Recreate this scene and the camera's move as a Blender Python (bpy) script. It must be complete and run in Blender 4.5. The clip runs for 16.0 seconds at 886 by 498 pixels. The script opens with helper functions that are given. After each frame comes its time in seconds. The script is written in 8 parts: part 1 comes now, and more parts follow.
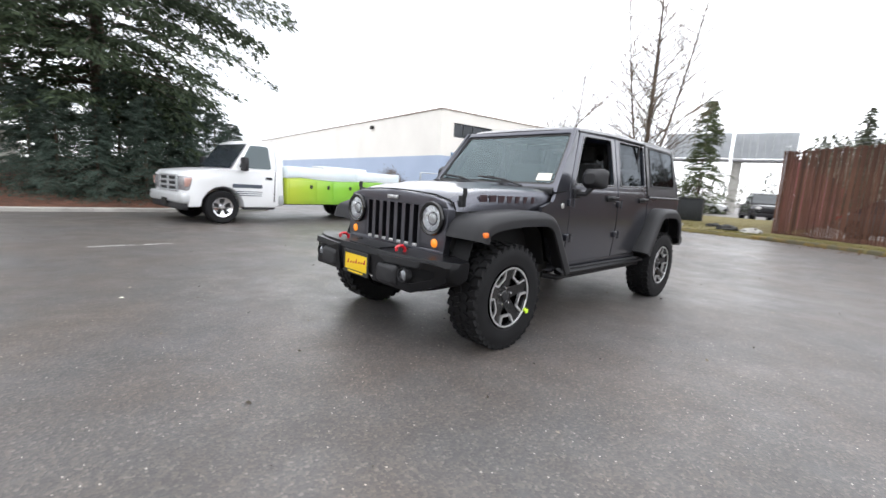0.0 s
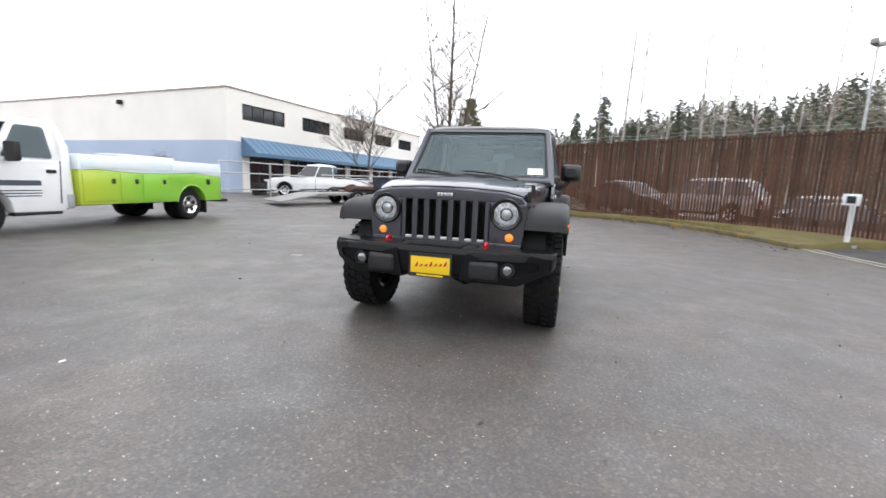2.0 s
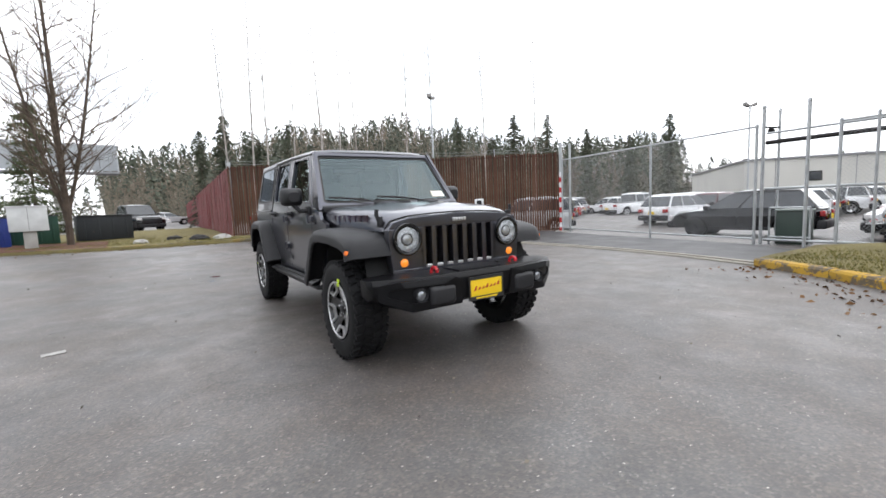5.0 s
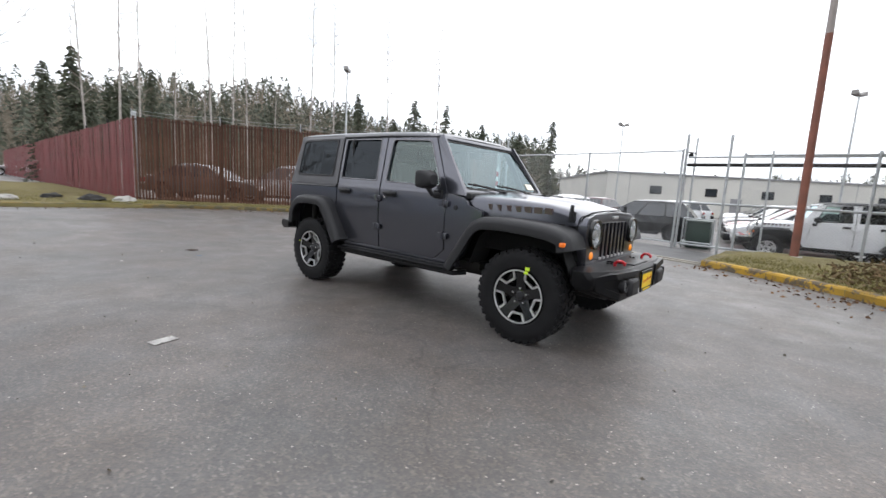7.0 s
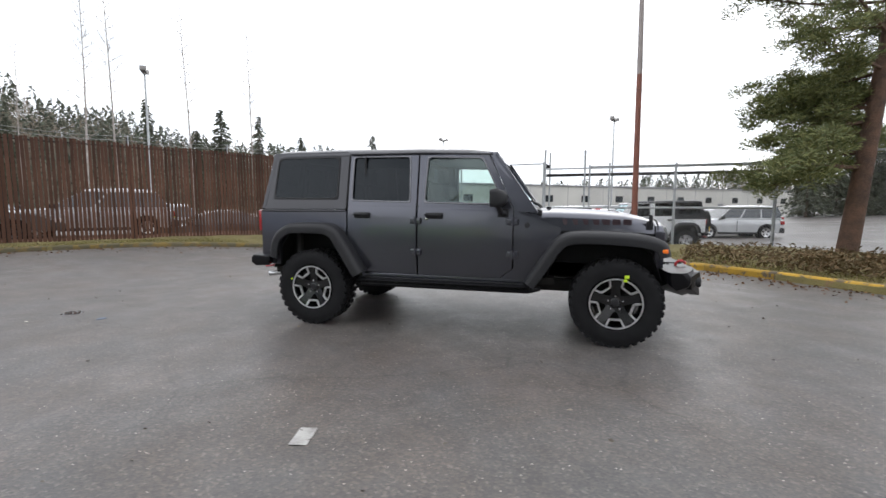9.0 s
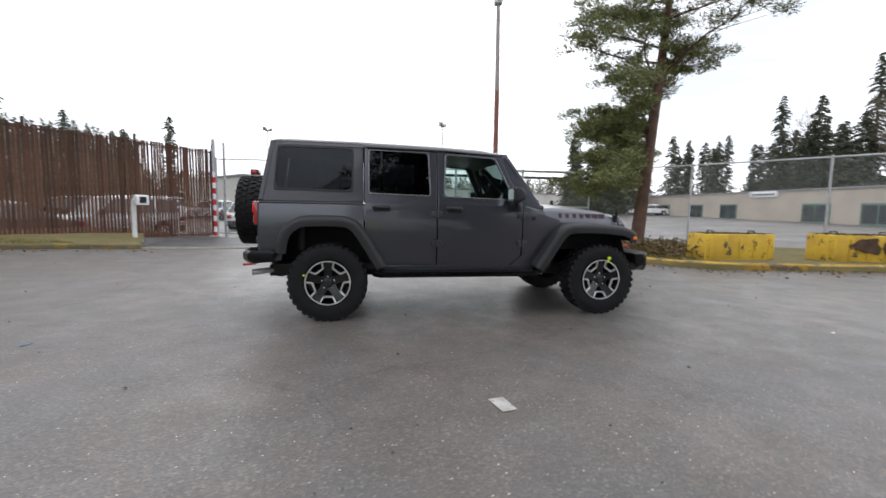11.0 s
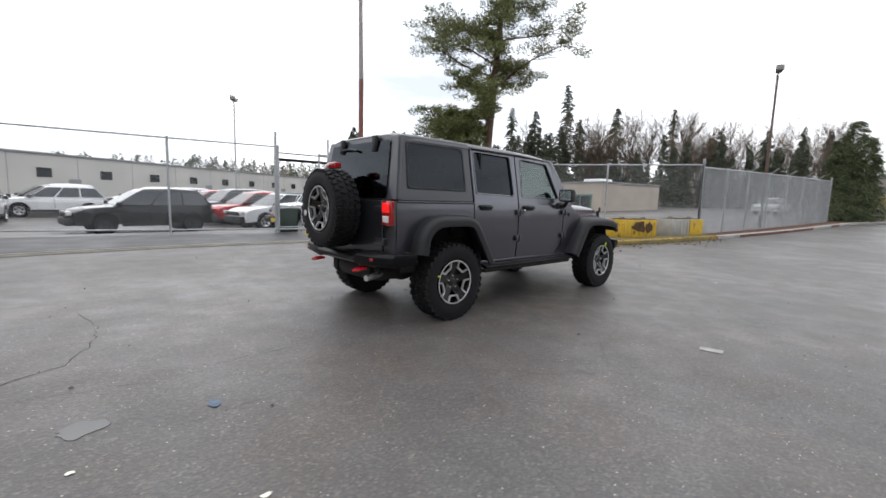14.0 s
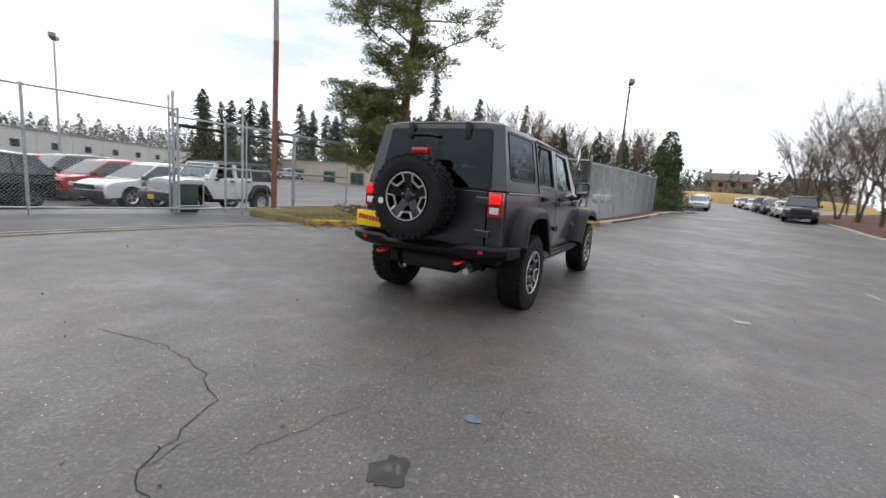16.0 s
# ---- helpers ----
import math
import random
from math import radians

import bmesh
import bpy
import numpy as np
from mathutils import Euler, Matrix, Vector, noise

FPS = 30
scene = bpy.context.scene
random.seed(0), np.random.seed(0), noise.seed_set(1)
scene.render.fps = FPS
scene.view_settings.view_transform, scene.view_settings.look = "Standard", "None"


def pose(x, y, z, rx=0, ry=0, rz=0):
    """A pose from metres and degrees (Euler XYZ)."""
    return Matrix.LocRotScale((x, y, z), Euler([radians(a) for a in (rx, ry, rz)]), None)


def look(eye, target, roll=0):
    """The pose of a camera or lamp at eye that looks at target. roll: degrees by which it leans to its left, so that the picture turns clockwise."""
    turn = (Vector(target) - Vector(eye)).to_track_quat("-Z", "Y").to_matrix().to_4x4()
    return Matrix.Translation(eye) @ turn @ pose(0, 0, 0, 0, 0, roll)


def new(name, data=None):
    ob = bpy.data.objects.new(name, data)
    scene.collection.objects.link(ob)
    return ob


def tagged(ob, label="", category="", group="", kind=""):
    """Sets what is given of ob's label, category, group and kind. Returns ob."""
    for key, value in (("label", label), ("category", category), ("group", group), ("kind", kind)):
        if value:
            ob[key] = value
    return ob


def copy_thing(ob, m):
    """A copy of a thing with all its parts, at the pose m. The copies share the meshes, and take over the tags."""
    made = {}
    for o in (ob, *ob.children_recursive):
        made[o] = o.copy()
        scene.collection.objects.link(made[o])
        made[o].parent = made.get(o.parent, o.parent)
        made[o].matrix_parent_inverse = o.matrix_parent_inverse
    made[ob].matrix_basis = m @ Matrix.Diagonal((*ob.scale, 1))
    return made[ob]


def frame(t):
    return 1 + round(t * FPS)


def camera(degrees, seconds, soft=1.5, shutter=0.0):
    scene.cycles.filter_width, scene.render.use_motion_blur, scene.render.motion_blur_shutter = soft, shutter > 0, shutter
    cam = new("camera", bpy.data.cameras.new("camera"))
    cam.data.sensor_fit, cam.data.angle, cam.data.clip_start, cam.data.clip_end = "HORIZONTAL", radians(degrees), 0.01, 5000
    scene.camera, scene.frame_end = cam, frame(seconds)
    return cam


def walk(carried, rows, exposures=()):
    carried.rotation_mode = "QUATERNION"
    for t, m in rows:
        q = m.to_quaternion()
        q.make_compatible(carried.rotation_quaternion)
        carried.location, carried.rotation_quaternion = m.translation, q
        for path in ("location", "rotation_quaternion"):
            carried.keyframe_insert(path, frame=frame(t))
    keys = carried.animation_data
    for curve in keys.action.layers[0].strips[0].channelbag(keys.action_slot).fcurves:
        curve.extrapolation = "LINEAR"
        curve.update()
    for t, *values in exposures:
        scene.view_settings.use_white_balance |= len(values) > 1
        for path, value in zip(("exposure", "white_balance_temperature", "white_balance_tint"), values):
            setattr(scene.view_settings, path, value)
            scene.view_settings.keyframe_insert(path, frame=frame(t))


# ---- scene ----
# ---- camera ----
cam = camera(92.0, 16.0, shutter=0.35)
PATH = [
    (0, (3.941, 2.708, 1.157), (2.562, 1.289, 0.866), 3.7),
    (0.5, (4.321, 2.311, 1.167), (2.742, 1.111, 0.91), 4.5),
    (1, (4.612, 1.853, 1.141), (2.918, 0.826, 0.866), 3.6),
    (1.5, (4.898, 1.389, 1.134), (3.072, 0.615, 0.879), 3.3),
    (2, (5.085, 0.914, 1.125), (3.183, 0.37, 0.828), 2.5),
    (2.5, (5.215, 0.444, 1.16), (3.244, 0.192, 0.934), 0.7),
    (3, (5.288, -0.049, 1.171), (3.302, -0.035, 0.933), 0.3),
    (3.5, (5.254, -0.551, 1.171), (3.279, -0.332, 0.945), 2.7),
    (4, (5.162, -1.075, 1.173), (3.236, -0.581, 0.954), 2.1),
    (4.5, (4.923, -1.538, 1.174), (3.084, -0.779, 0.961), 1.6),
    (5, (4.663, -1.977, 1.166), (2.998, -0.888, 0.961), -2.4),
    (5.2, (4.554, -2.151, 1.182), (2.91, -1.04, 0.932), -2.1),
    (7.3, (2.858, -4.084, 1.222), (1.695, -2.485, 0.923), 3.3),
    (7.5, (2.652, -4.175, 1.222), (1.554, -2.535, 0.896), 3.2),
    (8, (2.105, -4.412, 1.228), (1.160, -2.681, 0.898), 3.3),
    (8.2, (1.860, -4.505, 1.225), (1.050, -2.697, 0.962), 2.3),
    (10.3, (-0.375, -5.104, 1.185), (-0.479, -3.112, 1.038), 1.8),
    (10.5, (-0.587, -5.162, 1.171), (-0.526, -3.166, 1.06), 1.5),
    (11, (-1.119, -5.2, 1.166), (-0.757, -3.243, 0.968), 1.1),
    (11.5, (-1.668, -5.158, 1.187), (-1.073, -3.266, 0.932), -0.2),
    (12, (-2.272, -5.065, 1.221), (-1.499, -3.228, 1.051), 1.3),
    (12.5, (-2.84, -4.844, 1.219), (-1.971, -3.051, 1.055), 2.6),
    (13, (-3.41, -4.616, 1.222), (-2.354, -2.926, 1.046), 2.1),
    (13.5, (-3.943, -4.287, 1.202), (-2.797, -2.656, 1.036), 1.9),
    (14, (-4.409, -3.936, 1.229), (-3.076, -2.464, 0.99), 1.8),
    (14.5, (-4.833, -3.492, 1.189), (-3.428, -2.098, 0.902), 2.0),
    (15, (-5.229, -3.049, 1.2), (-3.699, -1.786, 0.948), 2.5),
    (15.5, (-5.537, -2.553, 1.189), (-3.908, -1.433, 0.884), 2.1),
    (16, (-5.749, -2.127, 1.211), (-4.008, -1.188, 0.917), 4.3),
]
walk(cam, [(t, look(eye, target, roll)) for t, eye, target, roll in PATH], [(0.0, 0.84), (1.5, 0.80), (2.5, 0.66), (5.0, 0.62), (7.5, 0.46), (11.0, 0.34), (16.0, 0.16)])


# ---- light: a bright overcast sky ----
world = bpy.data.worlds.new("overcast")
scene.world = world
world.use_nodes = True
wn, wl = world.node_tree.nodes, world.node_tree.links
wn.clear()
sky = wn.new("ShaderNodeTexSky")
sky.sky_type, sky.sun_disc = "NISHITA", False
sky.sun_elevation, sky.sun_rotation = radians(49), radians(20)
coord = wn.new("ShaderNodeTexCoord")
cloud = wn.new("ShaderNodeTexNoise")
cloud.inputs["Scale"].default_value, cloud.inputs["Detail"].default_value, cloud.inputs["Roughness"].default_value = 2.2, 6, 0.55
stretch = wn.new("ShaderNodeMapping")
stretch.inputs["Scale"].default_value = (1, 1, 3.0)
wl.new(coord.outputs["Generated"], stretch.inputs["Vector"])
wl.new(stretch.outputs["Vector"], cloud.inputs["Vector"])
shade = wn.new("ShaderNodeValToRGB")
shade.color_ramp.elements[0].position, shade.color_ramp.elements[0].color = 0.30, (6.3, 6.8, 7.6, 1)
shade.color_ramp.elements[1].position, shade.color_ramp.elements[1].color = 0.58, (12.9, 13.1, 13.6, 1)
wl.new(cloud.outputs["Fac"], shade.inputs["Fac"])
mixed = wn.new("ShaderNodeMix")
mixed.data_type = "RGBA"
mixed.inputs[0].default_value = 0.93
wl.new(sky.outputs["Color"], mixed.inputs[6])
wl.new(shade.outputs["Color"], mixed.inputs[7])
back = wn.new("ShaderNodeBackground")
back.inputs["Strength"].default_value = 0.124
wl.new(mixed.outputs[2], back.inputs["Color"])
wout = wn.new("ShaderNodeOutputWorld")
wl.new(back.outputs["Background"], wout.inputs["Surface"])
sun_data = bpy.data.lights.new("sun", "SUN")
sun_data.energy, sun_data.angle, sun_data.color = 0.6, radians(110), (1.0, 0.98, 0.95)
sun = new("sun", sun_data)
sun.matrix_world = look((5, 14, 17), (0, 0, 0))
# ---- materials ----
def nodes_of(name):
    m = bpy.data.materials.new(name)
    m.use_nodes = True
    nt = m.node_tree
    return m, nt.nodes, nt.links, nt.nodes["Principled BSDF"]


def surface(name, a, b=None, rough=0.6, metal=0.0, scale=3.0, fine=60.0, bump=0.15, vary=0.0, coat=0.0, wear=None, wear_at=0.62, dist=0.004, rough_b=None, spec=0.5, coat_rough=0.05):
    """Two tones mixed by a broad and a fine noise, roughness and relief that follow them; wear: a third colour in patches; vary: per object."""
    m, n, l, p = nodes_of(name)
    b = b or tuple(c * 0.75 for c in a)
    tc = n.new("ShaderNodeTexCoord")
    big, small = n.new("ShaderNodeTexNoise"), n.new("ShaderNodeTexNoise")
    big.inputs["Scale"].default_value, big.inputs["Detail"].default_value = scale, 5
    small.inputs["Scale"].default_value, small.inputs["Detail"].default_value = fine, 3
    for x in (big, small):
        l.new(tc.outputs["Object"], x.inputs["Vector"])
    add = n.new("ShaderNodeMath")
    add.operation = "MULTIPLY_ADD"
    add.inputs[1].default_value, add.inputs[2].default_value = 0.35, 0.0
    l.new(small.outputs["Fac"], add.inputs[0])
    add2 = n.new("ShaderNodeMath")
    add2.operation = "MULTIPLY_ADD"
    add2.inputs[1].default_value = 0.9
    l.new(big.outputs["Fac"], add2.inputs[0])
    l.new(add.outputs[0], add2.inputs[2])
    ramp = n.new("ShaderNodeValToRGB")
    ramp.color_ramp.elements[0].position, ramp.color_ramp.elements[0].color = 0.42, (*b, 1)
    ramp.color_ramp.elements[1].position, ramp.color_ramp.elements[1].color = 0.78, (*a, 1)
    l.new(add2.outputs[0], ramp.inputs["Fac"])
    colour = ramp.outputs["Color"]
    if wear:
        patch = n.new("ShaderNodeTexNoise")
        patch.inputs["Scale"].default_value, patch.inputs["Detail"].default_value, patch.inputs["Roughness"].default_value = scale * 2.3, 8, 0.7
        l.new(tc.outputs["Object"], patch.inputs["Vector"])
        edge = n.new("ShaderNodeValToRGB")
        edge.color_ramp.elements[0].position, edge.color_ramp.elements[1].position = wear_at, wear_at + 0.05
        l.new(patch.outputs["Fac"], edge.inputs["Fac"])
        mx = n.new("ShaderNodeMix")
        mx.data_type = "RGBA"
        mx.inputs[7].default_value = (*wear, 1)
        l.new(edge.outputs["Color"], mx.inputs[0])
        l.new(colour, mx.inputs[6])
        colour = mx.outputs[2]
    if vary:
        info = n.new("ShaderNodeObjectInfo")
        span = n.new("ShaderNodeMapRange")
        span.inputs["To Min"].default_value, span.inputs["To Max"].default_value = 1 - vary, 1 + vary
        l.new(info.outputs["Random"], span.inputs["Value"])
        hsv = n.new("ShaderNodeHueSaturation")
        l.new(span.outputs[0], hsv.inputs["Value"])
        l.new(colour, hsv.inputs["Color"])
        colour = hsv.outputs["Color"]
    l.new(colour, p.inputs["Base Color"])
    rr = n.new("ShaderNodeMapRange")
    rr.inputs["From Min"].default_value, rr.inputs["From Max"].default_value = 0.3, 0.7
    rr.inputs["To Min"].default_value, rr.inputs["To Max"].default_value = rough if rough_b is None else rough_b, min(1, rough * 1.15)
    l.new(big.outputs["Fac"], rr.inputs["Value"])
    l.new(rr.outputs[0], p.inputs["Roughness"])
    p.inputs["Metallic"].default_value = metal
    p.inputs["Specular IOR Level"].default_value = spec
    if coat:
        p.inputs["Coat Weight"].default_value, p.inputs["Coat Roughness"].default_value = coat, coat_rough
    if bump:
        bp = n.new("ShaderNodeBump")
        bp.inputs["Strength"].default_value, bp.inputs["Distance"].default_value = bump, dist
        l.new(small.outputs["Fac"], bp.inputs["Height"])
        l.new(bp.outputs["Normal"], p.inputs["Normal"])
    return m


def glass(name, tint, gloss=0.06, sheen=(1, 1, 1)):
    """Pane: tinted see-through with a mirror sheen that grows at grazing angles."""
    m, n, l, p = nodes_of(name)
    n.remove(p)
    see, shine, mix = n.new("ShaderNodeBsdfTransparent"), n.new("ShaderNodeBsdfGlossy"), n.new("ShaderNodeMixShader")
    see.inputs["Color"].default_value = (*tint, 1)
    shine.inputs["Roughness"].default_value = 0.02
    shine.inputs["Color"].default_value = (*sheen, 1)
    fr = n.new("ShaderNodeFresnel")
    fr.inputs["IOR"].default_value = 1.5
    up = n.new("ShaderNodeMath")
    up.operation = "MULTIPLY_ADD"
    up.inputs[1].default_value, up.inputs[2].default_value = 1.0, gloss
    l.new(fr.outputs[0], up.inputs[0])
    l.new(up.outputs[0], mix.inputs[0])
    l.new(see.outputs[0], mix.inputs[1])
    l.new(shine.outputs[0], mix.inputs[2])
    l.new(mix.outputs[0], n["Material Output"].inputs["Surface"])
    return m


def glowing(name, colour, power, base=None):
    m, n, l, p = nodes_of(name)
    p.inputs["Base Color"].default_value = (*(base or colour), 1)
    p.inputs["Roughness"].default_value = 0.15
    p.inputs["Emission Color"].default_value = (*colour, 1)
    p.inputs["Emission Strength"].default_value = power
    return m


def asphalt_material():
    """Old wet asphalt: pale and brown aggregate in a dark binder, damp patches that shine, dry paler lanes, hairline cracks."""
    m, n, l, p = nodes_of("wet_asphalt")
    tc = n.new("ShaderNodeTexCoord")

    def noise_at(scale, detail, rough=0.5):
        x = n.new("ShaderNodeTexNoise")
        x.inputs["Scale"].default_value, x.inputs["Detail"].default_value, x.inputs["Roughness"].default_value = scale, detail, rough
        l.new(tc.outputs["Object"], x.inputs["Vector"])
        return x

    def ramp(source, *stops):
        r = n.new("ShaderNodeValToRGB")
        while len(r.color_ramp.elements) < len(stops):
            r.color_ramp.elements.new(0.5)
        for e, (at, c) in zip(r.color_ramp.elements, stops):
            e.position, e.color = at, (*c, 1) if len(c) == 3 else c
        l.new(source, r.inputs["Fac"])
        return r

    def mix(kind, fac, a, b):
        x = n.new("ShaderNodeMix")
        x.data_type, x.blend_type = "RGBA", kind
        if isinstance(fac, float):
            x.inputs[0].default_value = fac
        else:
            l.new(fac, x.inputs[0])
        l.new(a, x.inputs[6])
        if isinstance(b, tuple):
            x.inputs[7].default_value = (*b, 1)
        else:
            l.new(b, x.inputs[7])
        return x.outputs[2]

    stone = n.new("ShaderNodeTexVoronoi")
    stone.inputs["Scale"].default_value, stone.inputs["Randomness"].default_value = 78, 1.0
    l.new(tc.outputs["Object"], stone.inputs["Vector"])
    sep = n.new("ShaderNodeSeparateColor")
    l.new(stone.outputs["Color"], sep.inputs["Color"])
    tone = ramp(sep.outputs["Red"], (0.0, (0.070, 0.067, 0.067)), (0.45, (0.087, 0.083, 0.082)), (0.75, (0.106, 0.097, 0.091)), (0.93, (0.126, 0.113, 0.104)), (1.0, (0.165, 0.152, 0.142)))
    tone.color_ramp.interpolation = "LINEAR"
    chip = n.new("ShaderNodeTexVoronoi")
    chip.inputs["Scale"].default_value, chip.inputs["Randomness"].default_value = 30, 1.0
    l.new(tc.outputs["Object"], chip.inputs["Vector"])
    near = ramp(chip.outputs["Distance"], (0.10, (1, 1, 1)), (0.16, (0, 0, 0)))
    sepc = n.new("ShaderNodeSeparateColor")
    l.new(chip.outputs["Color"], sepc.inputs["Color"])
    some = ramp(sepc.outputs["Green"], (0.80, (0, 0, 0)), (0.87, (1, 1, 1)))
    both = n.new("ShaderNodeMath")
    both.operation = "MULTIPLY"
    l.new(near.outputs["Color"], both.inputs[0])
    l.new(some.outputs["Color"], both.inputs[1])
    colour = mix("MIX", both.outputs[0], tone.outputs["Color"], (0.54, 0.51, 0.46))
    broad = noise_at(0.32, 5, 0.6)
    damp = ramp(broad.outputs["Fac"], (0.38, (0.93, 0.92, 0.91)), (0.64, (1.09, 1.08, 1.06)))
    colour = mix("MULTIPLY", 1.0, colour, damp.outputs["Color"])
    mid = noise_at(2.6, 6, 0.65)
    blot = ramp(mid.outputs["Fac"], (0.34, (0.90, 0.88, 0.86)), (0.66, (1.08, 1.08, 1.08)))
    colour = mix("MULTIPLY", 1.0, colour, blot.outputs["Color"])
    hue = ramp(noise_at(0.9, 5, 0.6).outputs["Fac"], (0.36, (1.05, 0.98, 0.93)), (0.64, (0.97, 1.0, 1.03)))
    colour = mix("MULTIPLY", 1.0, colour, hue.outputs["Color"])
    warp = noise_at(1.1, 4)
    bend = n.new("ShaderNodeMix")
    bend.data_type = "RGBA"
    bend.blend_type = "ADD"
    bend.inputs[0].default_value = 0.9
    l.new(tc.outputs["Object"], bend.inputs[6])
    l.new(warp.outputs["Color"], bend.inputs[7])
    cells = n.new("ShaderNodeTexVoronoi")
    cells.feature = "DISTANCE_TO_EDGE"
    cells.inputs["Scale"].default_value = 0.23
    l.new(bend.outputs[2], cells.inputs["Vector"])
    line = ramp(cells.outputs["Distance"], (0.0, (1, 1, 1)), (0.0028, (0, 0, 0)))
    where = ramp(noise_at(0.21, 2).outputs["Fac"], (0.47, (0, 0, 0)), (0.58, (0.35, 0.35, 0.35)))
    cut = n.new("ShaderNodeMath")
    cut.operation = "MULTIPLY"
    l.new(line.outputs["Color"], cut.inputs[0])
    l.new(where.outputs["Color"], cut.inputs[1])
    colour = mix("MIX", cut.outputs[0], colour, (0.012, 0.011, 0.010))
    l.new(colour, p.inputs["Base Color"])
    wet = n.new("ShaderNodeMath")
    wet.operation = "MULTIPLY_ADD"
    wet.inputs[1].default_value = 0.5
    l.new(mid.outputs["Fac"], wet.inputs[0])
    l.new(broad.outputs["Fac"], wet.inputs[2])
    gloss = ramp(wet.outputs[0], (0.50, (0.56, 0.56, 0.56)), (0.76, (0.48, 0.48, 0.48)), (0.98, (0.36, 0.36, 0.36)))
    l.new(gloss.outputs["Color"], p.inputs["Roughness"])
    p.inputs["Specular IOR Level"].default_value = 0.5
    bp = n.new("ShaderNodeBump")
    bp.inputs["Strength"].default_value, bp.inputs["Distance"].default_value = 0.27, 0.005
    l.new(stone.outputs["Distance"], bp.inputs["Height"])
    bp2 = n.new("ShaderNodeBump")
    bp2.inputs["Strength"].default_value, bp2.inputs["Distance"].default_value = 0.35, 0.02
    l.new(mid.outputs["Fac"], bp2.inputs["Height"])
    l.new(bp.outputs["Normal"], bp2.inputs["Normal"])
    l.new(bp2.outputs["Normal"], p.inputs["Normal"])
    return m


def leafy(name, a, b, rough=0.7):
    """Foliage that changes tone from clump to clump."""
    m, n, l, p = nodes_of(name)
    geo = n.new("ShaderNodeNewGeometry")
    r = n.new("ShaderNodeValToRGB")
    r.color_ramp.elements[0].color, r.color_ramp.elements[1].color = (*b, 1), (*a, 1)
    l.new(geo.outputs["Random Per Island"], r.inputs["Fac"])
    l.new(r.outputs["Color"], p.inputs["Base Color"])
    p.inputs["Roughness"].default_value = rough
    p.inputs["Specular IOR Level"].default_value = 0.25
    return m


ASPHALT = asphalt_material()
PAINT = surface("granite_metallic_paint", (0.090, 0.092, 0.110), (0.084, 0.086, 0.103), rough=0.27, rough_b=0.27, metal=0.88, scale=0.7, fine=1400, bump=0.012, coat=0.7, dist=0.0004, coat_rough=0.06)
TOPPAINT = surface("hardtop_paint", (0.046, 0.046, 0.053), (0.041, 0.041, 0.047), rough=0.42, rough_b=0.40, metal=0.6, scale=1.5, fine=700, bump=0.05, coat=0.5, dist=0.0006)
PLASTIC = surface("black_plastic", (0.019, 0.019, 0.021), (0.013, 0.013, 0.015), rough=0.50, spec=0.35, scale=4, fine=400, bump=0.12, dist=0.001)
BUMPER = surface("powder_coated_steel", (0.006, 0.006, 0.007), (0.004, 0.004, 0.005), rough=0.33, metal=0.0, spec=0.18, scale=5, fine=350, bump=0.10, dist=0.001)
RUBBER = surface("tyre_rubber", (0.013, 0.013, 0.014), (0.008, 0.008, 0.009), rough=0.60, spec=0.18, scale=9, fine=120, bump=0.2, dist=0.002)
DARK = surface("dark_cavity", (0.008, 0.008, 0.009), (0.005, 0.005, 0.005), rough=0.8, bump=0)
UNDER = surface("underbody_metal", (0.022, 0.020, 0.018), (0.012, 0.012, 0.012), rough=0.65, metal=0.3, scale=8, bump=0.3)
RIMBLACK = surface("gloss_black_rim", (0.006, 0.006, 0.007), (0.005, 0.005, 0.005), rough=0.22, metal=0.0, bump=0, coat=0.3, spec=0.4)
RIMSILVER = surface("machined_alloy", (0.70, 0.70, 0.71), (0.60, 0.60, 0.61), rough=0.32, metal=0.85, scale=14, bump=0.02)
LAMPSILVER = surface("lamp_reflector", (0.88, 0.89, 0.91), (0.70, 0.71, 0.74), rough=0.25, metal=0.25, scale=30, bump=0)
# window seals paler than black rubber: the frame edge's bright reflection as colour
SEALGLINT = surface("seal_edge_glint", (0.16, 0.16, 0.17), (0.13, 0.13, 0.14), rough=0.22, metal=0.8, scale=6, bump=0)
CHROME = surface("chrome", (0.80, 0.80, 0.82), (0.70, 0.70, 0.72), rough=0.10, metal=1.0, bump=0)
RED = surface("red_enamel", (0.55, 0.012, 0.022), (0.42, 0.010, 0.018), rough=0.30, bump=0.03, coat=0.5)
CLEAR = glass("clear_glass", (0.46, 0.60, 0.56), 0.05, (0.80, 0.92, 0.90))
SHIELD = glass("windscreen_glass", (0.42, 0.55, 0.55), 0.05, (0.76, 0.92, 0.97))
PRIVACY = glass("privacy_glass", (0.035, 0.038, 0.042), 0.0, (0.50, 0.55, 0.60))
LENS = glass("lamp_lens", (0.90, 0.92, 0.93), 0.05)
AMBER = glowing("amber_lamp", (1.0, 0.30, 0.03), 0.30, (0.8, 0.25, 0.03))
AMBERDIM = glowing("amber_marker", (1.0, 0.20, 0.02), 0.12, (0.7, 0.16, 0.02))
TAIL = glowing("tail_lamp_red", (1.0, 0.02, 0.02), 0.55, (0.5, 0.01, 0.01))
TAILDIM = surface("red_lens", (0.34, 0.010, 0.012), (0.26, 0.008, 0.010), rough=0.15, bump=0, coat=0.8)
WHITELENS = surface("white_lens", (0.75, 0.72, 0.72), rough=0.15, bump=0)
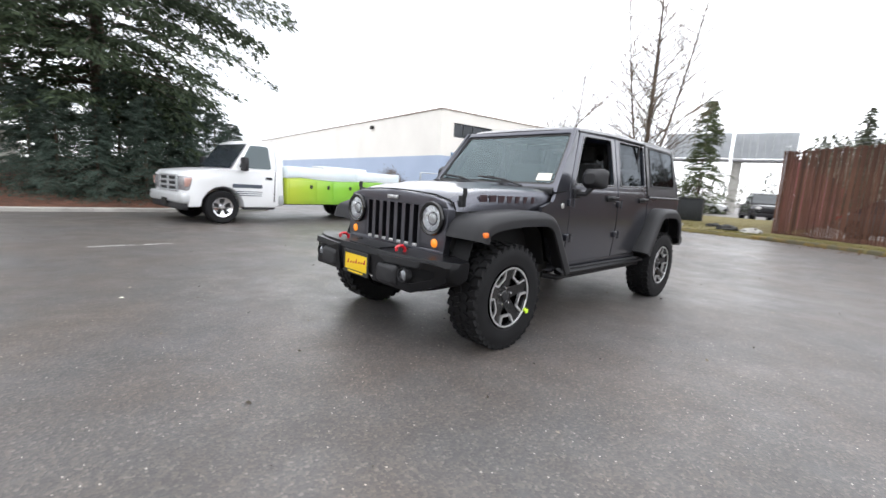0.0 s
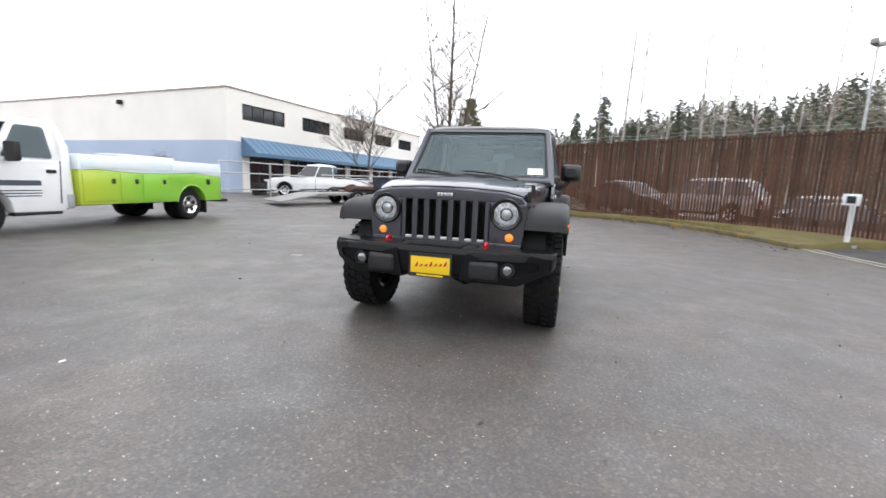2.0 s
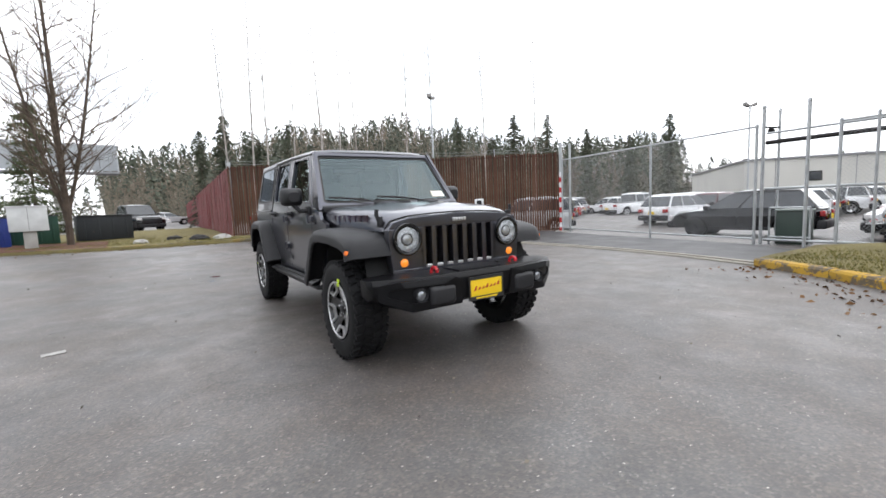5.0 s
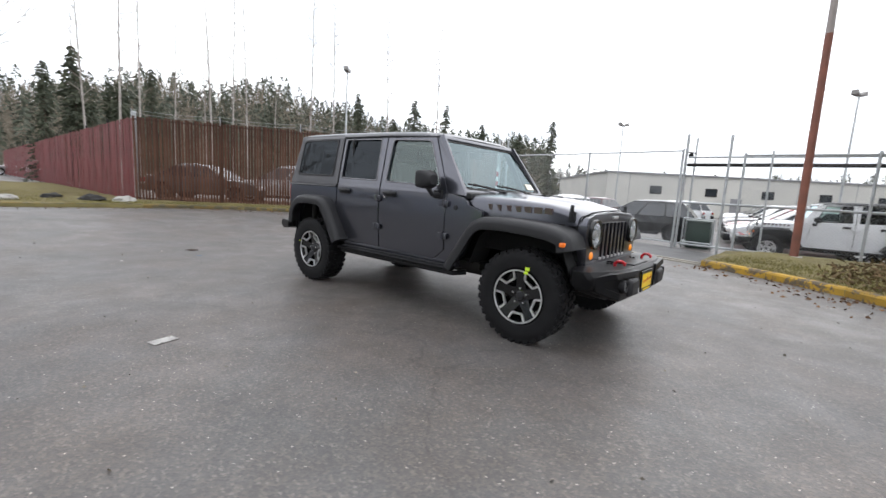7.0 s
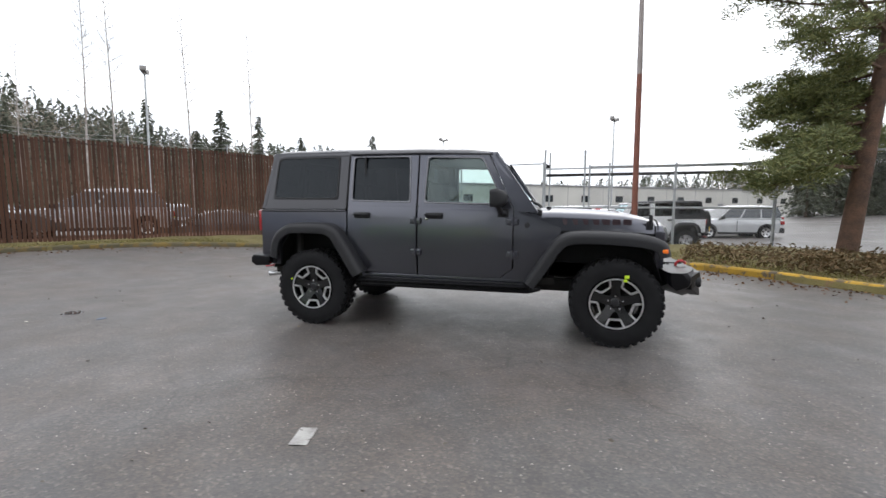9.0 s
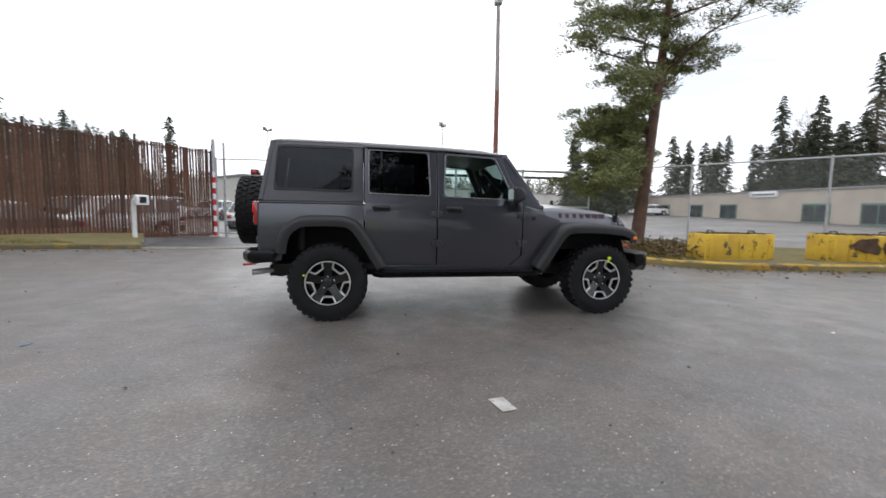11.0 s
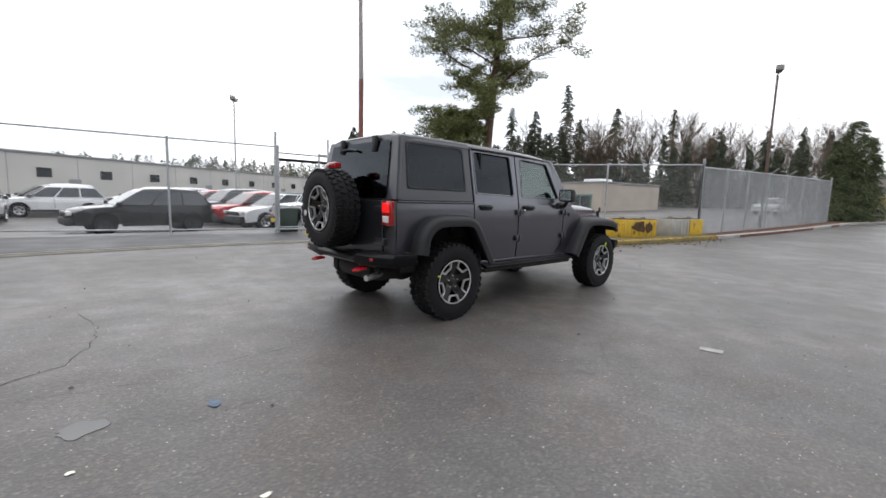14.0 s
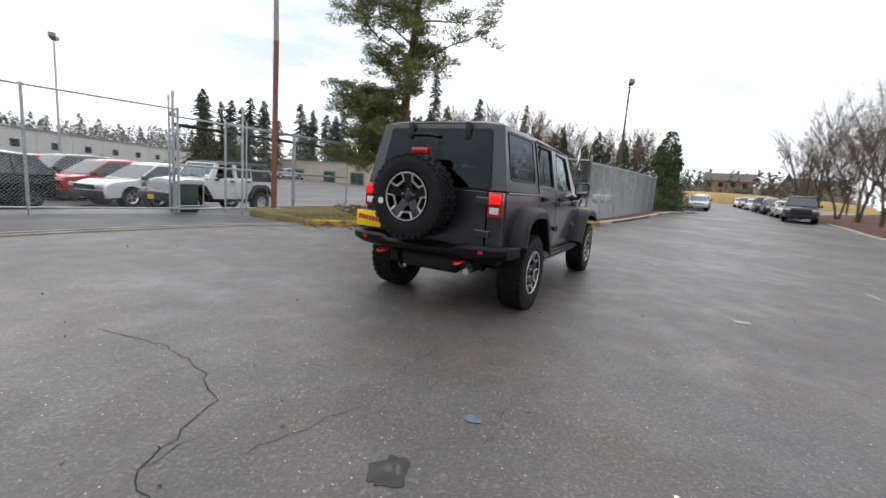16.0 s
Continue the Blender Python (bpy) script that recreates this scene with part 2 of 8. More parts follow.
PLATE = surface("yellow_plate", (0.85, 0.60, 0.015), (0.80, 0.52, 0.01), rough=0.4, bump=0.02)
PLATERED = surface("red_ink", (0.50, 0.03, 0.03), rough=0.5, bump=0)
LIME = glowing("lime_sticker", (0.62, 0.85, 0.05), 0.0, (0.62, 0.85, 0.05))
BLACKINK = surface("black_ink", (0.02, 0.02, 0.02), rough=0.5, bump=0)
DECAL = surface("maroon_decal", (0.118, 0.080, 0.092), (0.108, 0.074, 0.085), rough=0.30, metal=0.88, bump=0, coat=0.7, coat_rough=0.06)
SEAT = surface("black_cloth", (0.030, 0.029, 0.029), (0.018, 0.018, 0.018), rough=0.85, scale=6, fine=300, bump=0.2)
PAPER = surface("paper", (0.85, 0.83, 0.72), (0.80, 0.78, 0.66), rough=0.7, bump=0)
WHITE = surface("white_vehicle_paint", (0.78, 0.79, 0.80), (0.70, 0.71, 0.73), rough=0.25, scale=1.1, fine=300, bump=0.01, coat=0.8)
GALV = surface("galvanised_steel", (0.46, 0.48, 0.49), (0.34, 0.35, 0.36), rough=0.45, metal=0.6, scale=7, fine=80, bump=0.08)
WIRE = surface("galvanised_wire", (0.40, 0.41, 0.42), (0.30, 0.31, 0.32), rough=0.5, metal=0.5, bump=0)
CONCRETE = surface("weathered_concrete", (0.42, 0.41, 0.38), (0.26, 0.25, 0.23), rough=0.85, scale=2.2, fine=45, bump=0.35, wear=(0.13, 0.13, 0.11), wear_at=0.66)
KERBOLD = surface("mossy_faded_kerb_paint", (0.22, 0.15, 0.042), (0.12, 0.09, 0.042), rough=0.85, scale=1.6, fine=40, bump=0.4, wear=(0.11, 0.095, 0.055), wear_at=0.46, vary=0.2)
KERBYELLOW = surface("worn_yellow_kerb_paint", (0.44, 0.26, 0.022), (0.26, 0.16, 0.026), rough=0.75, scale=2.0, fine=40, bump=0.35, wear=(0.11, 0.085, 0.055), wear_at=0.50, vary=0.2)
BLOCKYELLOW = surface("peeling_yellow_block_paint", (0.64, 0.42, 0.035), (0.42, 0.26, 0.03), rough=0.7, scale=2.2, fine=40, bump=0.35, wear=(0.075, 0.055, 0.035), wear_at=0.57)
RUST = surface("rust_brown_slat", (0.122, 0.060, 0.039), (0.060, 0.031, 0.022), rough=0.75, spec=0.2, scale=1.6, fine=70, bump=0.25, vary=0.28, wear=(0.055, 0.036, 0.028), wear_at=0.60)
MAROON = surface("maroon_slat", (0.19, 0.032, 0.034), (0.13, 0.022, 0.024), rough=0.6, scale=1.2, fine=60, bump=0.15, vary=0.15)
BARK = surface("bark_mulch", (0.145, 0.062, 0.036), (0.060, 0.028, 0.018), rough=0.95, scale=5, fine=55, bump=0.9, dist=0.03)
GRASSBASE = surface("mossy_turf", (0.185, 0.155, 0.058), (0.115, 0.096, 0.036), rough=0.95, scale=1.8, fine=60, bump=0.9, dist=0.03, wear=(0.20, 0.13, 0.07), wear_at=0.60)
TRUNK = surface("tree_bark", (0.105, 0.078, 0.058), (0.050, 0.038, 0.030), rough=0.95, scale=6, fine=40, bump=0.8, dist=0.02)
PINEBARK = surface("pine_bark", (0.13, 0.075, 0.050), (0.055, 0.036, 0.028), rough=0.95, scale=5, fine=30, bump=0.9, dist=0.02)
PALEBARK = surface("pale_alder_bark", (0.42, 0.39, 0.36), (0.24, 0.21, 0.19), rough=0.9, scale=3, fine=25, bump=0.4)
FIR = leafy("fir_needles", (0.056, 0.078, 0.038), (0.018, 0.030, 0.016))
# far firs paler and greyer than FIR: distance haze put into the colour
FIRHAZED = leafy("far_fir_needles", (0.105, 0.116, 0.076), (0.044, 0.054, 0.038))
SPRUCE = leafy("blue_spruce_needles", (0.088, 0.118, 0.096), (0.030, 0.050, 0.038))
PINE = leafy("pine_needles", (0.225, 0.235, 0.090), (0.080, 0.100, 0.044))
TWIGS = leafy("bare_hazed_twigs", (0.22, 0.17, 0.125), (0.11, 0.085, 0.062), 0.9)
SHRUB = leafy("dry_shrub_leaves", (0.16, 0.105, 0.055), (0.070, 0.055, 0.026), 0.9)
BLADES = leafy("grass_blades", (0.25, 0.215, 0.075), (0.11, 0.11, 0.035), 0.9)
STUCCO = surface("cream_stucco", (0.82, 0.79, 0.74), (0.76, 0.73, 0.68), rough=0.9, scale=0.5, fine=30, bump=0.12)
BLUEBAND = surface("blue_painted_wall", (0.40, 0.47, 0.60), (0.36, 0.43, 0.56), rough=0.85, scale=0.5, fine=30, bump=0.12)
AWNING = surface("blue_awning_metal", (0.10, 0.185, 0.29), (0.085, 0.16, 0.255), rough=0.45, scale=1.5, bump=0.03)
BEIGE = surface("beige_block_wall", (0.44, 0.39, 0.33), (0.38, 0.33, 0.28), rough=0.9, scale=0.6, fine=20, bump=0.2)
PALEWALL = surface("off_white_panel_wall", (0.55, 0.54, 0.50), (0.47, 0.46, 0.43), rough=0.8, scale=0.3, fine=12, bump=0.1)
ROOFGREY = surface("grey_roof_edge", (0.25, 0.25, 0.26), rough=0.7, bump=0.1)
DARKGLASS = surface("dark_window_glass", (0.030, 0.036, 0.042), (0.022, 0.026, 0.032), rough=0.06, bump=0, spec=0.8)
# ---- builders ----
def mesh_of(name, bm, material, smooth=True, angle=35):
    me = bpy.data.meshes.new(name)
    bm.normal_update()
    bm.to_mesh(me)
    bm.free()
    me.materials.append(material)
    if smooth and len(me.polygons):
        me.shade_smooth()
        me.set_sharp_from_angle(angle=radians(angle))
    return me


def part(name, bm, material, parent, label="", smooth=True, angle=35):
    ob = new(name, mesh_of(name, bm, material, smooth, angle))
    ob.parent = parent
    return tagged(ob, label)


def thing(name, label, category, group="", at=None, kind=""):
    ob = new(name)
    ob.empty_display_size = 0.2
    if at is not None:
        ob.matrix_world = at
    return tagged(ob, label, category, group, kind)


def solid(name, bm, material, label, category="", group="", kind="", at=None, smooth=True, angle=35):
    ob = new(name, mesh_of(name, bm, material, smooth, angle))
    if at is not None:
        ob.matrix_world = at
    return tagged(ob, label, category, group, kind)


def fresh():
    return bmesh.new()


def soften(bm, width, segments=2, angle=30):
    """Rounds every edge sharper than the angle."""
    bm.normal_update()
    edges = [e for e in bm.edges if len(e.link_faces) == 2 and e.calc_face_angle(0) > radians(angle)]
    if edges:
        bmesh.ops.bevel(bm, geom=edges, offset=width, segments=segments, profile=0.5, affect="EDGES", clamp_overlap=True)
    return bm


def hull(bm, rings, caps=True, closed=False):
    """Skin over rings with equal counts of points."""
    made = [[bm.verts.new(p) for p in ring] for ring in rings]
    count = len(made[0])
    pairs = list(zip(made, made[1:])) + ([(made[-1], made[0])] if closed else [])
    for a, b in pairs:
        for i in range(count):
            j = (i + 1) % count
            try:
                bm.faces.new((a[i], a[j], b[j], b[i]))
            except ValueError:
                pass
    if caps and not closed:
        bm.faces.new(list(reversed(made[0])))
        bm.faces.new(made[-1])
    return bm


def fix(bm):
    bmesh.ops.recalc_face_normals(bm, faces=bm.faces)
    return bm


def box(bm, x0, x1, y0, y1, z0, z1):
    hull(bm, [[(x0, y0, z), (x1, y0, z), (x1, y1, z), (x0, y1, z)] for z in (z0, z1)])
    return bm


def block(x0, x1, y0, y1, z0, z1, r=0.0, seg=2):
    bm = box(fresh(), x0, x1, y0, y1, z0, z1)
    fix(bm)
    return soften(bm, r, seg) if r else bm


def prism(bm, outline, axis, a, b):
    """A flat outline pushed along an axis: the outline's pairs are the other two coordinates in order."""
    def at(p, v):
        return {"x": (v, p[0], p[1]), "y": (p[0], v, p[1]), "z": (p[0], p[1], v)}[axis]
    hull(bm, [[at(p, a) for p in outline], [at(p, b) for p in outline]])
    return bm


def slab(outline, axis, a, b, r=0.0, seg=2):
    bm = prism(fresh(), outline, axis, a, b)
    fix(bm)
    return soften(bm, r, seg) if r else bm


def tube(bm, path, radius, sides=8, end=None, caps=True):
    """A round bar along a path; end: its radius at the far end."""
    pts = [Vector(p) for p in path]
    rings, side = [], None
    for i, p in enumerate(pts):
        ahead = (pts[min(i + 1, len(pts) - 1)] - pts[max(i - 1, 0)]).normalized()
        if side is None:
            side = ahead.cross(Vector((0, 0, 1)))
            if side.length < 0.05:
                side = ahead.cross(Vector((1, 0, 0)))
        side = (side - ahead * side.dot(ahead)).normalized()
        up = side.cross(ahead)
        r = radius if end is None else radius + (end - radius) * i / max(1, len(pts) - 1)
        rings.append([p + r * (math.cos(a) * side + math.sin(a) * up) for a in (2 * math.pi * k / sides for k in range(sides))])
    return hull(bm, rings, caps)


def lathe(bm, outline, axis="y", count=32, at=(0, 0, 0), closed=False):
    """Turns an outline of (radius, along) round an axis."""
    rings = []
    for k in range(count):
        a = 2 * math.pi * k / count
        c, s = math.cos(a), math.sin(a)
        ring = []
        for r, v in outline:
            q = {"y": (r * c, v, r * s), "x": (v, r * c, r * s), "z": (r * c, r * s, v)}[axis]
            ring.append((q[0] + at[0], q[1] + at[1], q[2] + at[2]))
        rings.append(ring)
    made = [[bm.verts.new(p) for p in ring] for ring in rings]
    m = len(outline)
    for i in range(count):
        a, b = made[i], made[(i + 1) % count]
        for j in range(m if closed else m - 1):
            k = (j + 1) % m
            try:
                bm.faces.new((a[j], a[k], b[k], b[j]))
            except ValueError:
                pass
    bmesh.ops.remove_doubles(bm, verts=bm.verts, dist=1e-5)
    return fix(bm)


def rounded(corners, radius, seg=4):
    """A polygon with rounded corners; every corner gives seg + 1 points. radius: one or a list."""
    out, n = [], len(corners)
    for i, c in enumerate(corners):
        r = radius[i] if isinstance(radius, (list, tuple)) else radius
        p, a, b = Vector(c), Vector(corners[i - 1]), Vector(corners[(i + 1) % n])
        u, v = (a - p).normalized(), (b - p).normalized()
        r = min(r, (a - p).length * 0.49, (b - p).length * 0.49)
        s, e = p + u * r, p + v * r
        for k in range(seg + 1):
            t = k / seg
            q = s * (1 - t) ** 2 + p * 2 * t * (1 - t) + e * t * t
            out.append((q.x, q.y))
    return out


def ring_panel(bm, outer, inner, place, depth):
    """A frame between two loops with equal counts; place maps (u, v, d) to a point, d being the depth inwards."""
    loops = [[place(u, v, d) for u, v in loop] for loop, d in ((outer, 0), (inner, 0), (inner, depth), (outer, depth))]
    hull(bm, loops, caps=False, closed=True)
    return fix(bm)


def strip(bm, outline, place):
    bm.faces.new([bm.verts.new(place(u, v)) for u, v in outline])
    return bm


def facing(bm, way):
    """Turns an open sheet so that it faces the given way."""
    bm.normal_update()
    total = sum((f.normal * f.calc_area() for f in bm.faces), Vector((0, 0, 0)))
    if total.dot(Vector(way)) < 0:
        bmesh.ops.reverse_faces(bm, faces=bm.faces)
    return bm


def ss(a, b, x):
    t = max(0.0, min(1.0, (x - a) / (b - a)))
    return t * t * (3 - 2 * t)


def ground_z(x, y):
    """The lie of the land: flat where the car stands, rising to the hedge road, to the rust fence, and falling into the car lot."""
    z = 0.20 * ss(-5.2, -9.5, x)
    z += 0.018 * max(0.0, min(x, 120.0) - 6.0)
    z -= 0.35 * ss(10.3, 13.0, y) * ss(40, 12, x)
    far = math.hypot(x, y)
    return z + 2.0 * ss(150, 500, far)


def along(points, step):
    """Points at even steps on a smooth curve through the given points."""
    pts = [Vector(p) for p in points]
    pts = [2 * pts[0] - pts[1]] + pts + [2 * pts[-1] - pts[-2]]
    dense = []
    for i in range(1, len(pts) - 2):
        a, b, c, d = pts[i - 1 : i + 3]
        for k in range(24):
            t = k / 24
            dense.append(0.5 * (2 * b + (c - a) * t + (2 * a - 5 * b + 4 * c - d) * t * t + (3 * b - a - 3 * c + d) * t ** 3))
    dense.append(pts[-2])
    out, left = [dense[0]], step
    for a, b in zip(dense, dense[1:]):
        run = (b - a).length
        while run >= left and run > 0:
            a = a + (b - a) * (left / run)
            out.append(a.copy())
            run, left = (b - a).length, step
        left -= run
    if (out[-1] - dense[-1]).length > step * 0.3:
        out.append(dense[-1])
    return out
# ---- ground and beds ----
def lines(core, step, far):
    a = list(np.arange(-core, core + 0.01, step))
    d, v = step, core
    while v < far:
        d *= 1.35
        v += d
        a = [-v] + a + [v]
    return a


def ground_sheet():
    xs, ys = lines(36, 0.75, 1800), lines(36, 0.75, 1800)
    verts = [(x, y, ground_z(x, y)) for x in xs for y in ys]
    n = len(ys)
    faces = [(i * n + j, (i + 1) * n + j, (i + 1) * n + j + 1, i * n + j + 1) for i in range(len(xs) - 1) for j in range(n - 1)]
    me = bpy.data.meshes.new("ground")
    me.from_pydata(verts, [], faces)
    me.materials.append(ASPHALT)
    me.shade_smooth()
    return tagged(new("ground", me), "wet dark grey asphalt yard with pale stone chips", "asphalt", kind="structure")


ground = ground_sheet()


def bed(name, edge, back, lift, material, label, category, rise=0.0, cross=10, rough=0.03, seed=1):
    """A planted strip between its kerb line and its back line, both lists of (x, y)."""
    n = 40
    a, b = [along([(*p, 0) for p in q], 0.2) for q in (edge, back)]
    rng = random.Random(seed)
    bm = fresh()
    rows = []
    for i in range(n + 1):
        p, q = a[round(i / n * (len(a) - 1))], b[round(i / n * (len(b) - 1))]
        row = []
        for j in range(cross + 1):
            t = j / cross
            w = p.lerp(q, t)
            hump = rough * (noise.noise(Vector((w.x * 1.3, w.y * 1.3, seed))) + 0.5) * (0 if j == 0 else 1)
            row.append(bm.verts.new((w.x, w.y, ground_z(w.x, w.y) + lift + rise * t + hump)))
        rows.append(row)
    for r, s in zip(rows, rows[1:]):
        for j in range(cross):
            bm.faces.new((r[j], r[j + 1], s[j + 1], s[j]))
    rim = rows[0] + [r[-1] for r in rows[1:]] + list(reversed(rows[-1][:-1])) + [r[0] for r in reversed(rows[1:-1])]
    low = [bm.verts.new((v.co.x, v.co.y, v.co.z - 0.30)) for v in rim]
    for i in range(len(rim)):
        j = (i + 1) % len(rim)
        bm.faces.new((rim[i], rim[j], low[j], low[i]))
    bmesh.ops.recalc_face_normals(bm, faces=bm.faces)
    if bm.faces and sum(f.normal.z for f in bm.faces) < 0:
        bmesh.ops.reverse_faces(bm, faces=bm.faces)
    return solid(name, bm, material, label, category, kind="structure", angle=180), rows


def kerb(points, step, height, width, material, label, inside):
    """Cast kerb stones along a line; inside: 1 if the bed lies to the left of the run."""
    root = thing("kerb", label, "kerb", kind="structure")
    pts = along([(*p, 0) for p in points], step)
    for p, q in zip(pts, pts[1:]):
        m = 4
        rings = []
        for k in range(m + 1):
            w = p.lerp(q, 0.004 + 0.992 * k / m)
            d = (q - p).normalized()
            left = Vector((-d.y, d.x, 0)) * inside
            z = ground_z(w.x, w.y)
            sec = [(0, -0.10), (0, height * 0.72), (0.022, height * 0.95), (0.05, height), (width - 0.02, height), (width, height - 0.02), (width, -0.10)]
            rings.append([w + left * u + Vector((0, 0, z + v)) for u, v in sec])
        bm = hull(fresh(), rings)
        part("kerb_stone", fix(bm), material, root)
    return root


FENCE_A, FENCE_R, GATE_END = (-12.70, 0.20), (-6.03, 10.28), (0.58, 9.05)
K1 = [(-14.6, -8.6), (-13.0, -6.0), (-11.75, -3.4), (-11.35, -1.6), (-11.15, 0.6), (-10.4, 2.3), (-9.3, 3.6), (-8.3, 4.55), (-7.3, 5.35), (-6.3, 5.95)]
K2 = [(1.75, 5.78), (2.6, 5.35), (3.6, 4.65), (4.4, 3.85), (5.0, 3.10), (5.7, 2.35), (6.8, 1.95), (8.6, 1.40), (10.4, 0.90), (12.2, 0.55)]
K3 = [(12.2, 0.55), (16.0, -0.05), (20.0, -0.55), (25.0, -1.0), (29.5, -1.6), (33.0, -3.2)]
kerb(K1, 1.5, 0.11, 0.16, KERBOLD, "faded mossy yellow kerb below the rust fence", 1)
kerb(K2, 1.2, 0.13, 0.17, KERBYELLOW, "bright worn yellow painted kerb", 1)
kerb(K3, 1.6, 0.12, 0.17, CONCRETE, "bare grey concrete kerb along the mesh fence", 1)
kerb([(46.0, -11.4), (30.0, -10.9), (20.0, -9.95), (12.0, -10.3), (5.0, -10.6), (1.4, -10.6), (-1.5, -11.2)], 1.8, 0.10, 0.15, CONCRETE, "low concrete kerb of the bark bed", 1)
bed("grass_verge", K1[3:], [(-14.0, -1.6), (-12.9, 0.15), (-11.4, 2.4), (-10.3, 4.1), (-9.4, 5.4), (-8.7, 6.4), (-7.3, 8.3)], 0.09, GRASSBASE, "mossy yellow-green grass strip under the rust fence", "grass", 0.06, seed=2)
bed("bark_verge", K1[:5], [(-26.0, -12.0), (-26.0, -8.0), (-26.0, -4.0), (-26.0, -1.5), (-26.0, 0.1)], 0.09, GRASSBASE, "thin yellow-green grass and bark behind the kerb", "grass", 0.10, 24, seed=3)
bed("mulch_verge", K1[:3], [(-16.5, -8.4), (-15.6, -6.0), (-14.6, -3.6)], 0.10, BARK, "reddish bark mulch round the utility box", "mulch", 0.06, seed=8)
bed("planting_strip", K2, [(1.9, 8.0), (3.2, 9.0), (4.6, 9.0), (6.2, 8.9), (7.0, 8.4), (8.2, 6.8), (9.2, 5.4), (10.4, 3.9), (11.4, 2.4), (12.3, 1.3)], 0.10, GRASSBASE, "patchy grass and fallen leaves inside the yellow kerb", "grass", 0.05, 14, seed=4)
bed("fence_strip", K3, [(12.2, 1.25), (16.0, 0.8), (20.0, 0.35), (25.0, -0.15), (29.0, -0.5), (33.0, -0.8)], 0.09, BARK, "dirt strip under the mesh fence", "mulch", 0.02, 4, seed=5)
bed("bark_bed", [(46.0, -11.5), (30.0, -11.0), (20.0, -10.05), (12.0, -10.4), (5.0, -10.7), (1.4, -10.7), (-1.6, -11.3)], [(46.0, -20.0), (22.0, -18.0), (10.0, -17.0), (5.0, -17.0), (1.4, -17.0), (-2.5, -17.0)], 0.08, BARK, "sloping bed of red-brown bark mulch", "mulch", 0.9, 14, 0.06, 6)
# added dark strip: keeps the ground seen through the fence gaps dark
bed("lot_verge", [(-12.95, 0.5), (-11.0, 3.35), (-9.1, 6.2), (-6.9, 9.6)], [(-16.0, 2.1), (-14.1, 5.1), (-12.2, 8.0), (-9.9, 11.6)], 0.05, BARK, "dark strip added behind the rust fence to darken its gaps", "soil", 0.03, 6, seed=12)
bed("gate_apron", [(-6.45, 6.36), (-4.4, 6.68), (-2.0, 6.76), (0.2, 6.56), (1.72, 6.18)], [(-6.9, 9.7), (-5.8, 9.95), (-3.2, 9.5), (0.2, 8.95), (1.85, 8.0)], 0.016, surface("dark_wet_asphalt", (0.052, 0.050, 0.052), (0.036, 0.035, 0.036), rough=0.42, rough_b=0.60, scale=1.4, fine=90, bump=0.35, dist=0.003), "darker strip of wet asphalt before the sliding gate", "asphalt", 0.0, 16, 0.0, 14)
bm = fresh()
pts = along([(-6.3, 6.0, 0), (-4.4, 6.32, 0), (-2.0, 6.40, 0), (0.2, 6.20, 0), (1.75, 5.80, 0)], 0.25)
for u0, u1, top in ((0.0, 0.10, 0.022), (0.24, 0.35, 0.026)):
    rings = []
    for i, p in enumerate(pts):
        d = (pts[min(i + 1, len(pts) - 1)] - pts[max(i - 1, 0)]).normalized()
        left = Vector((-d.y, d.x, 0))
        z = ground_z(p.x, p.y)
        rings.append([p + left * u0 + Vector((0, 0, z - 0.03)), p + left * u0 + Vector((0, 0, z + top)), p + left * u1 + Vector((0, 0, z + top)), p + left * u1 + Vector((0, 0, z - 0.03))])
    hull(bm, rings)
solid("gutter", fix(bm), surface("wet_gutter_concrete", (0.31, 0.285, 0.24), (0.20, 0.185, 0.16), rough=0.65, scale=2, fine=50, bump=0.4, wear=(0.12, 0.11, 0.10), wear_at=0.60), "flush concrete gutter across the gateway", "gutter", kind="structure")

# ---- fences ----
def chain_mesh(a, b, z0, z1, pitch=0.075, r=0.0019, lift=None):
    """Woven wire between two posts: two sets of crossing slanted wires."""
    a, b = Vector((*a, 0)), Vector((*b, 0))
    run = (b - a).length
    d = (b - a) / run
    side = Vector((-d.y, d.x, 0))
    h = z1 - z0
    verts, faces = [], []
    za, zb = ground_z(a.x, a.y), ground_z(b.x, b.y)
    for sgn in (1, -1):
        k = -h
        while k < run:
            s0, s1 = k, k + h
            c0, c1 = max(0, s0), min(run, s1)
            if c1 - c0 > 0.01:
                e0, e1 = (c0 - s0), (c1 - s0)
                if sgn < 0:
                    e0, e1 = h - e0, h - e1
                n = len(verts)
                for c, e in ((c0, e0), (c1, e1)):
                    p = a + d * c + Vector((0, 0, z0 + e + za + (zb - za) * c / run)) + side * 0.003 * sgn
                    verts += [p + side * r * 1.2, p - side * r * 0.8 + Vector((0, 0, r * 1.3)), p - side * r * 0.8 - Vector((0, 0, r * 1.3))]
                for i in range(3):
                    j = (i + 1) % 3
                    faces.append((n + i, n + j, n + 3 + j, n + 3 + i))
            k += pitch
    me = bpy.data.meshes.new("wire_mesh")
    me.from_pydata([tuple(v) for v in verts], [], faces)
    me.materials.append(WIRE)
    return me


def post(parent, x, y, top, r=0.03, base=None, name="post", material=None, lean=(0, 0)):
    z = ground_z(x, y) if base is None else base
    bm = tube(fresh(), [(x, y, z - 0.25), (x + lean[0], y + lean[1], top)], r, 10)
    lathe(bm, [(0, 0.03), (r * 0.8, 0.02), (r * 1.15, 0.0), (r * 1.15, -0.03)], "z", 10, (x + lean[0], y + lean[1], top))
    return part(name, fix(bm), material or GALV, parent)


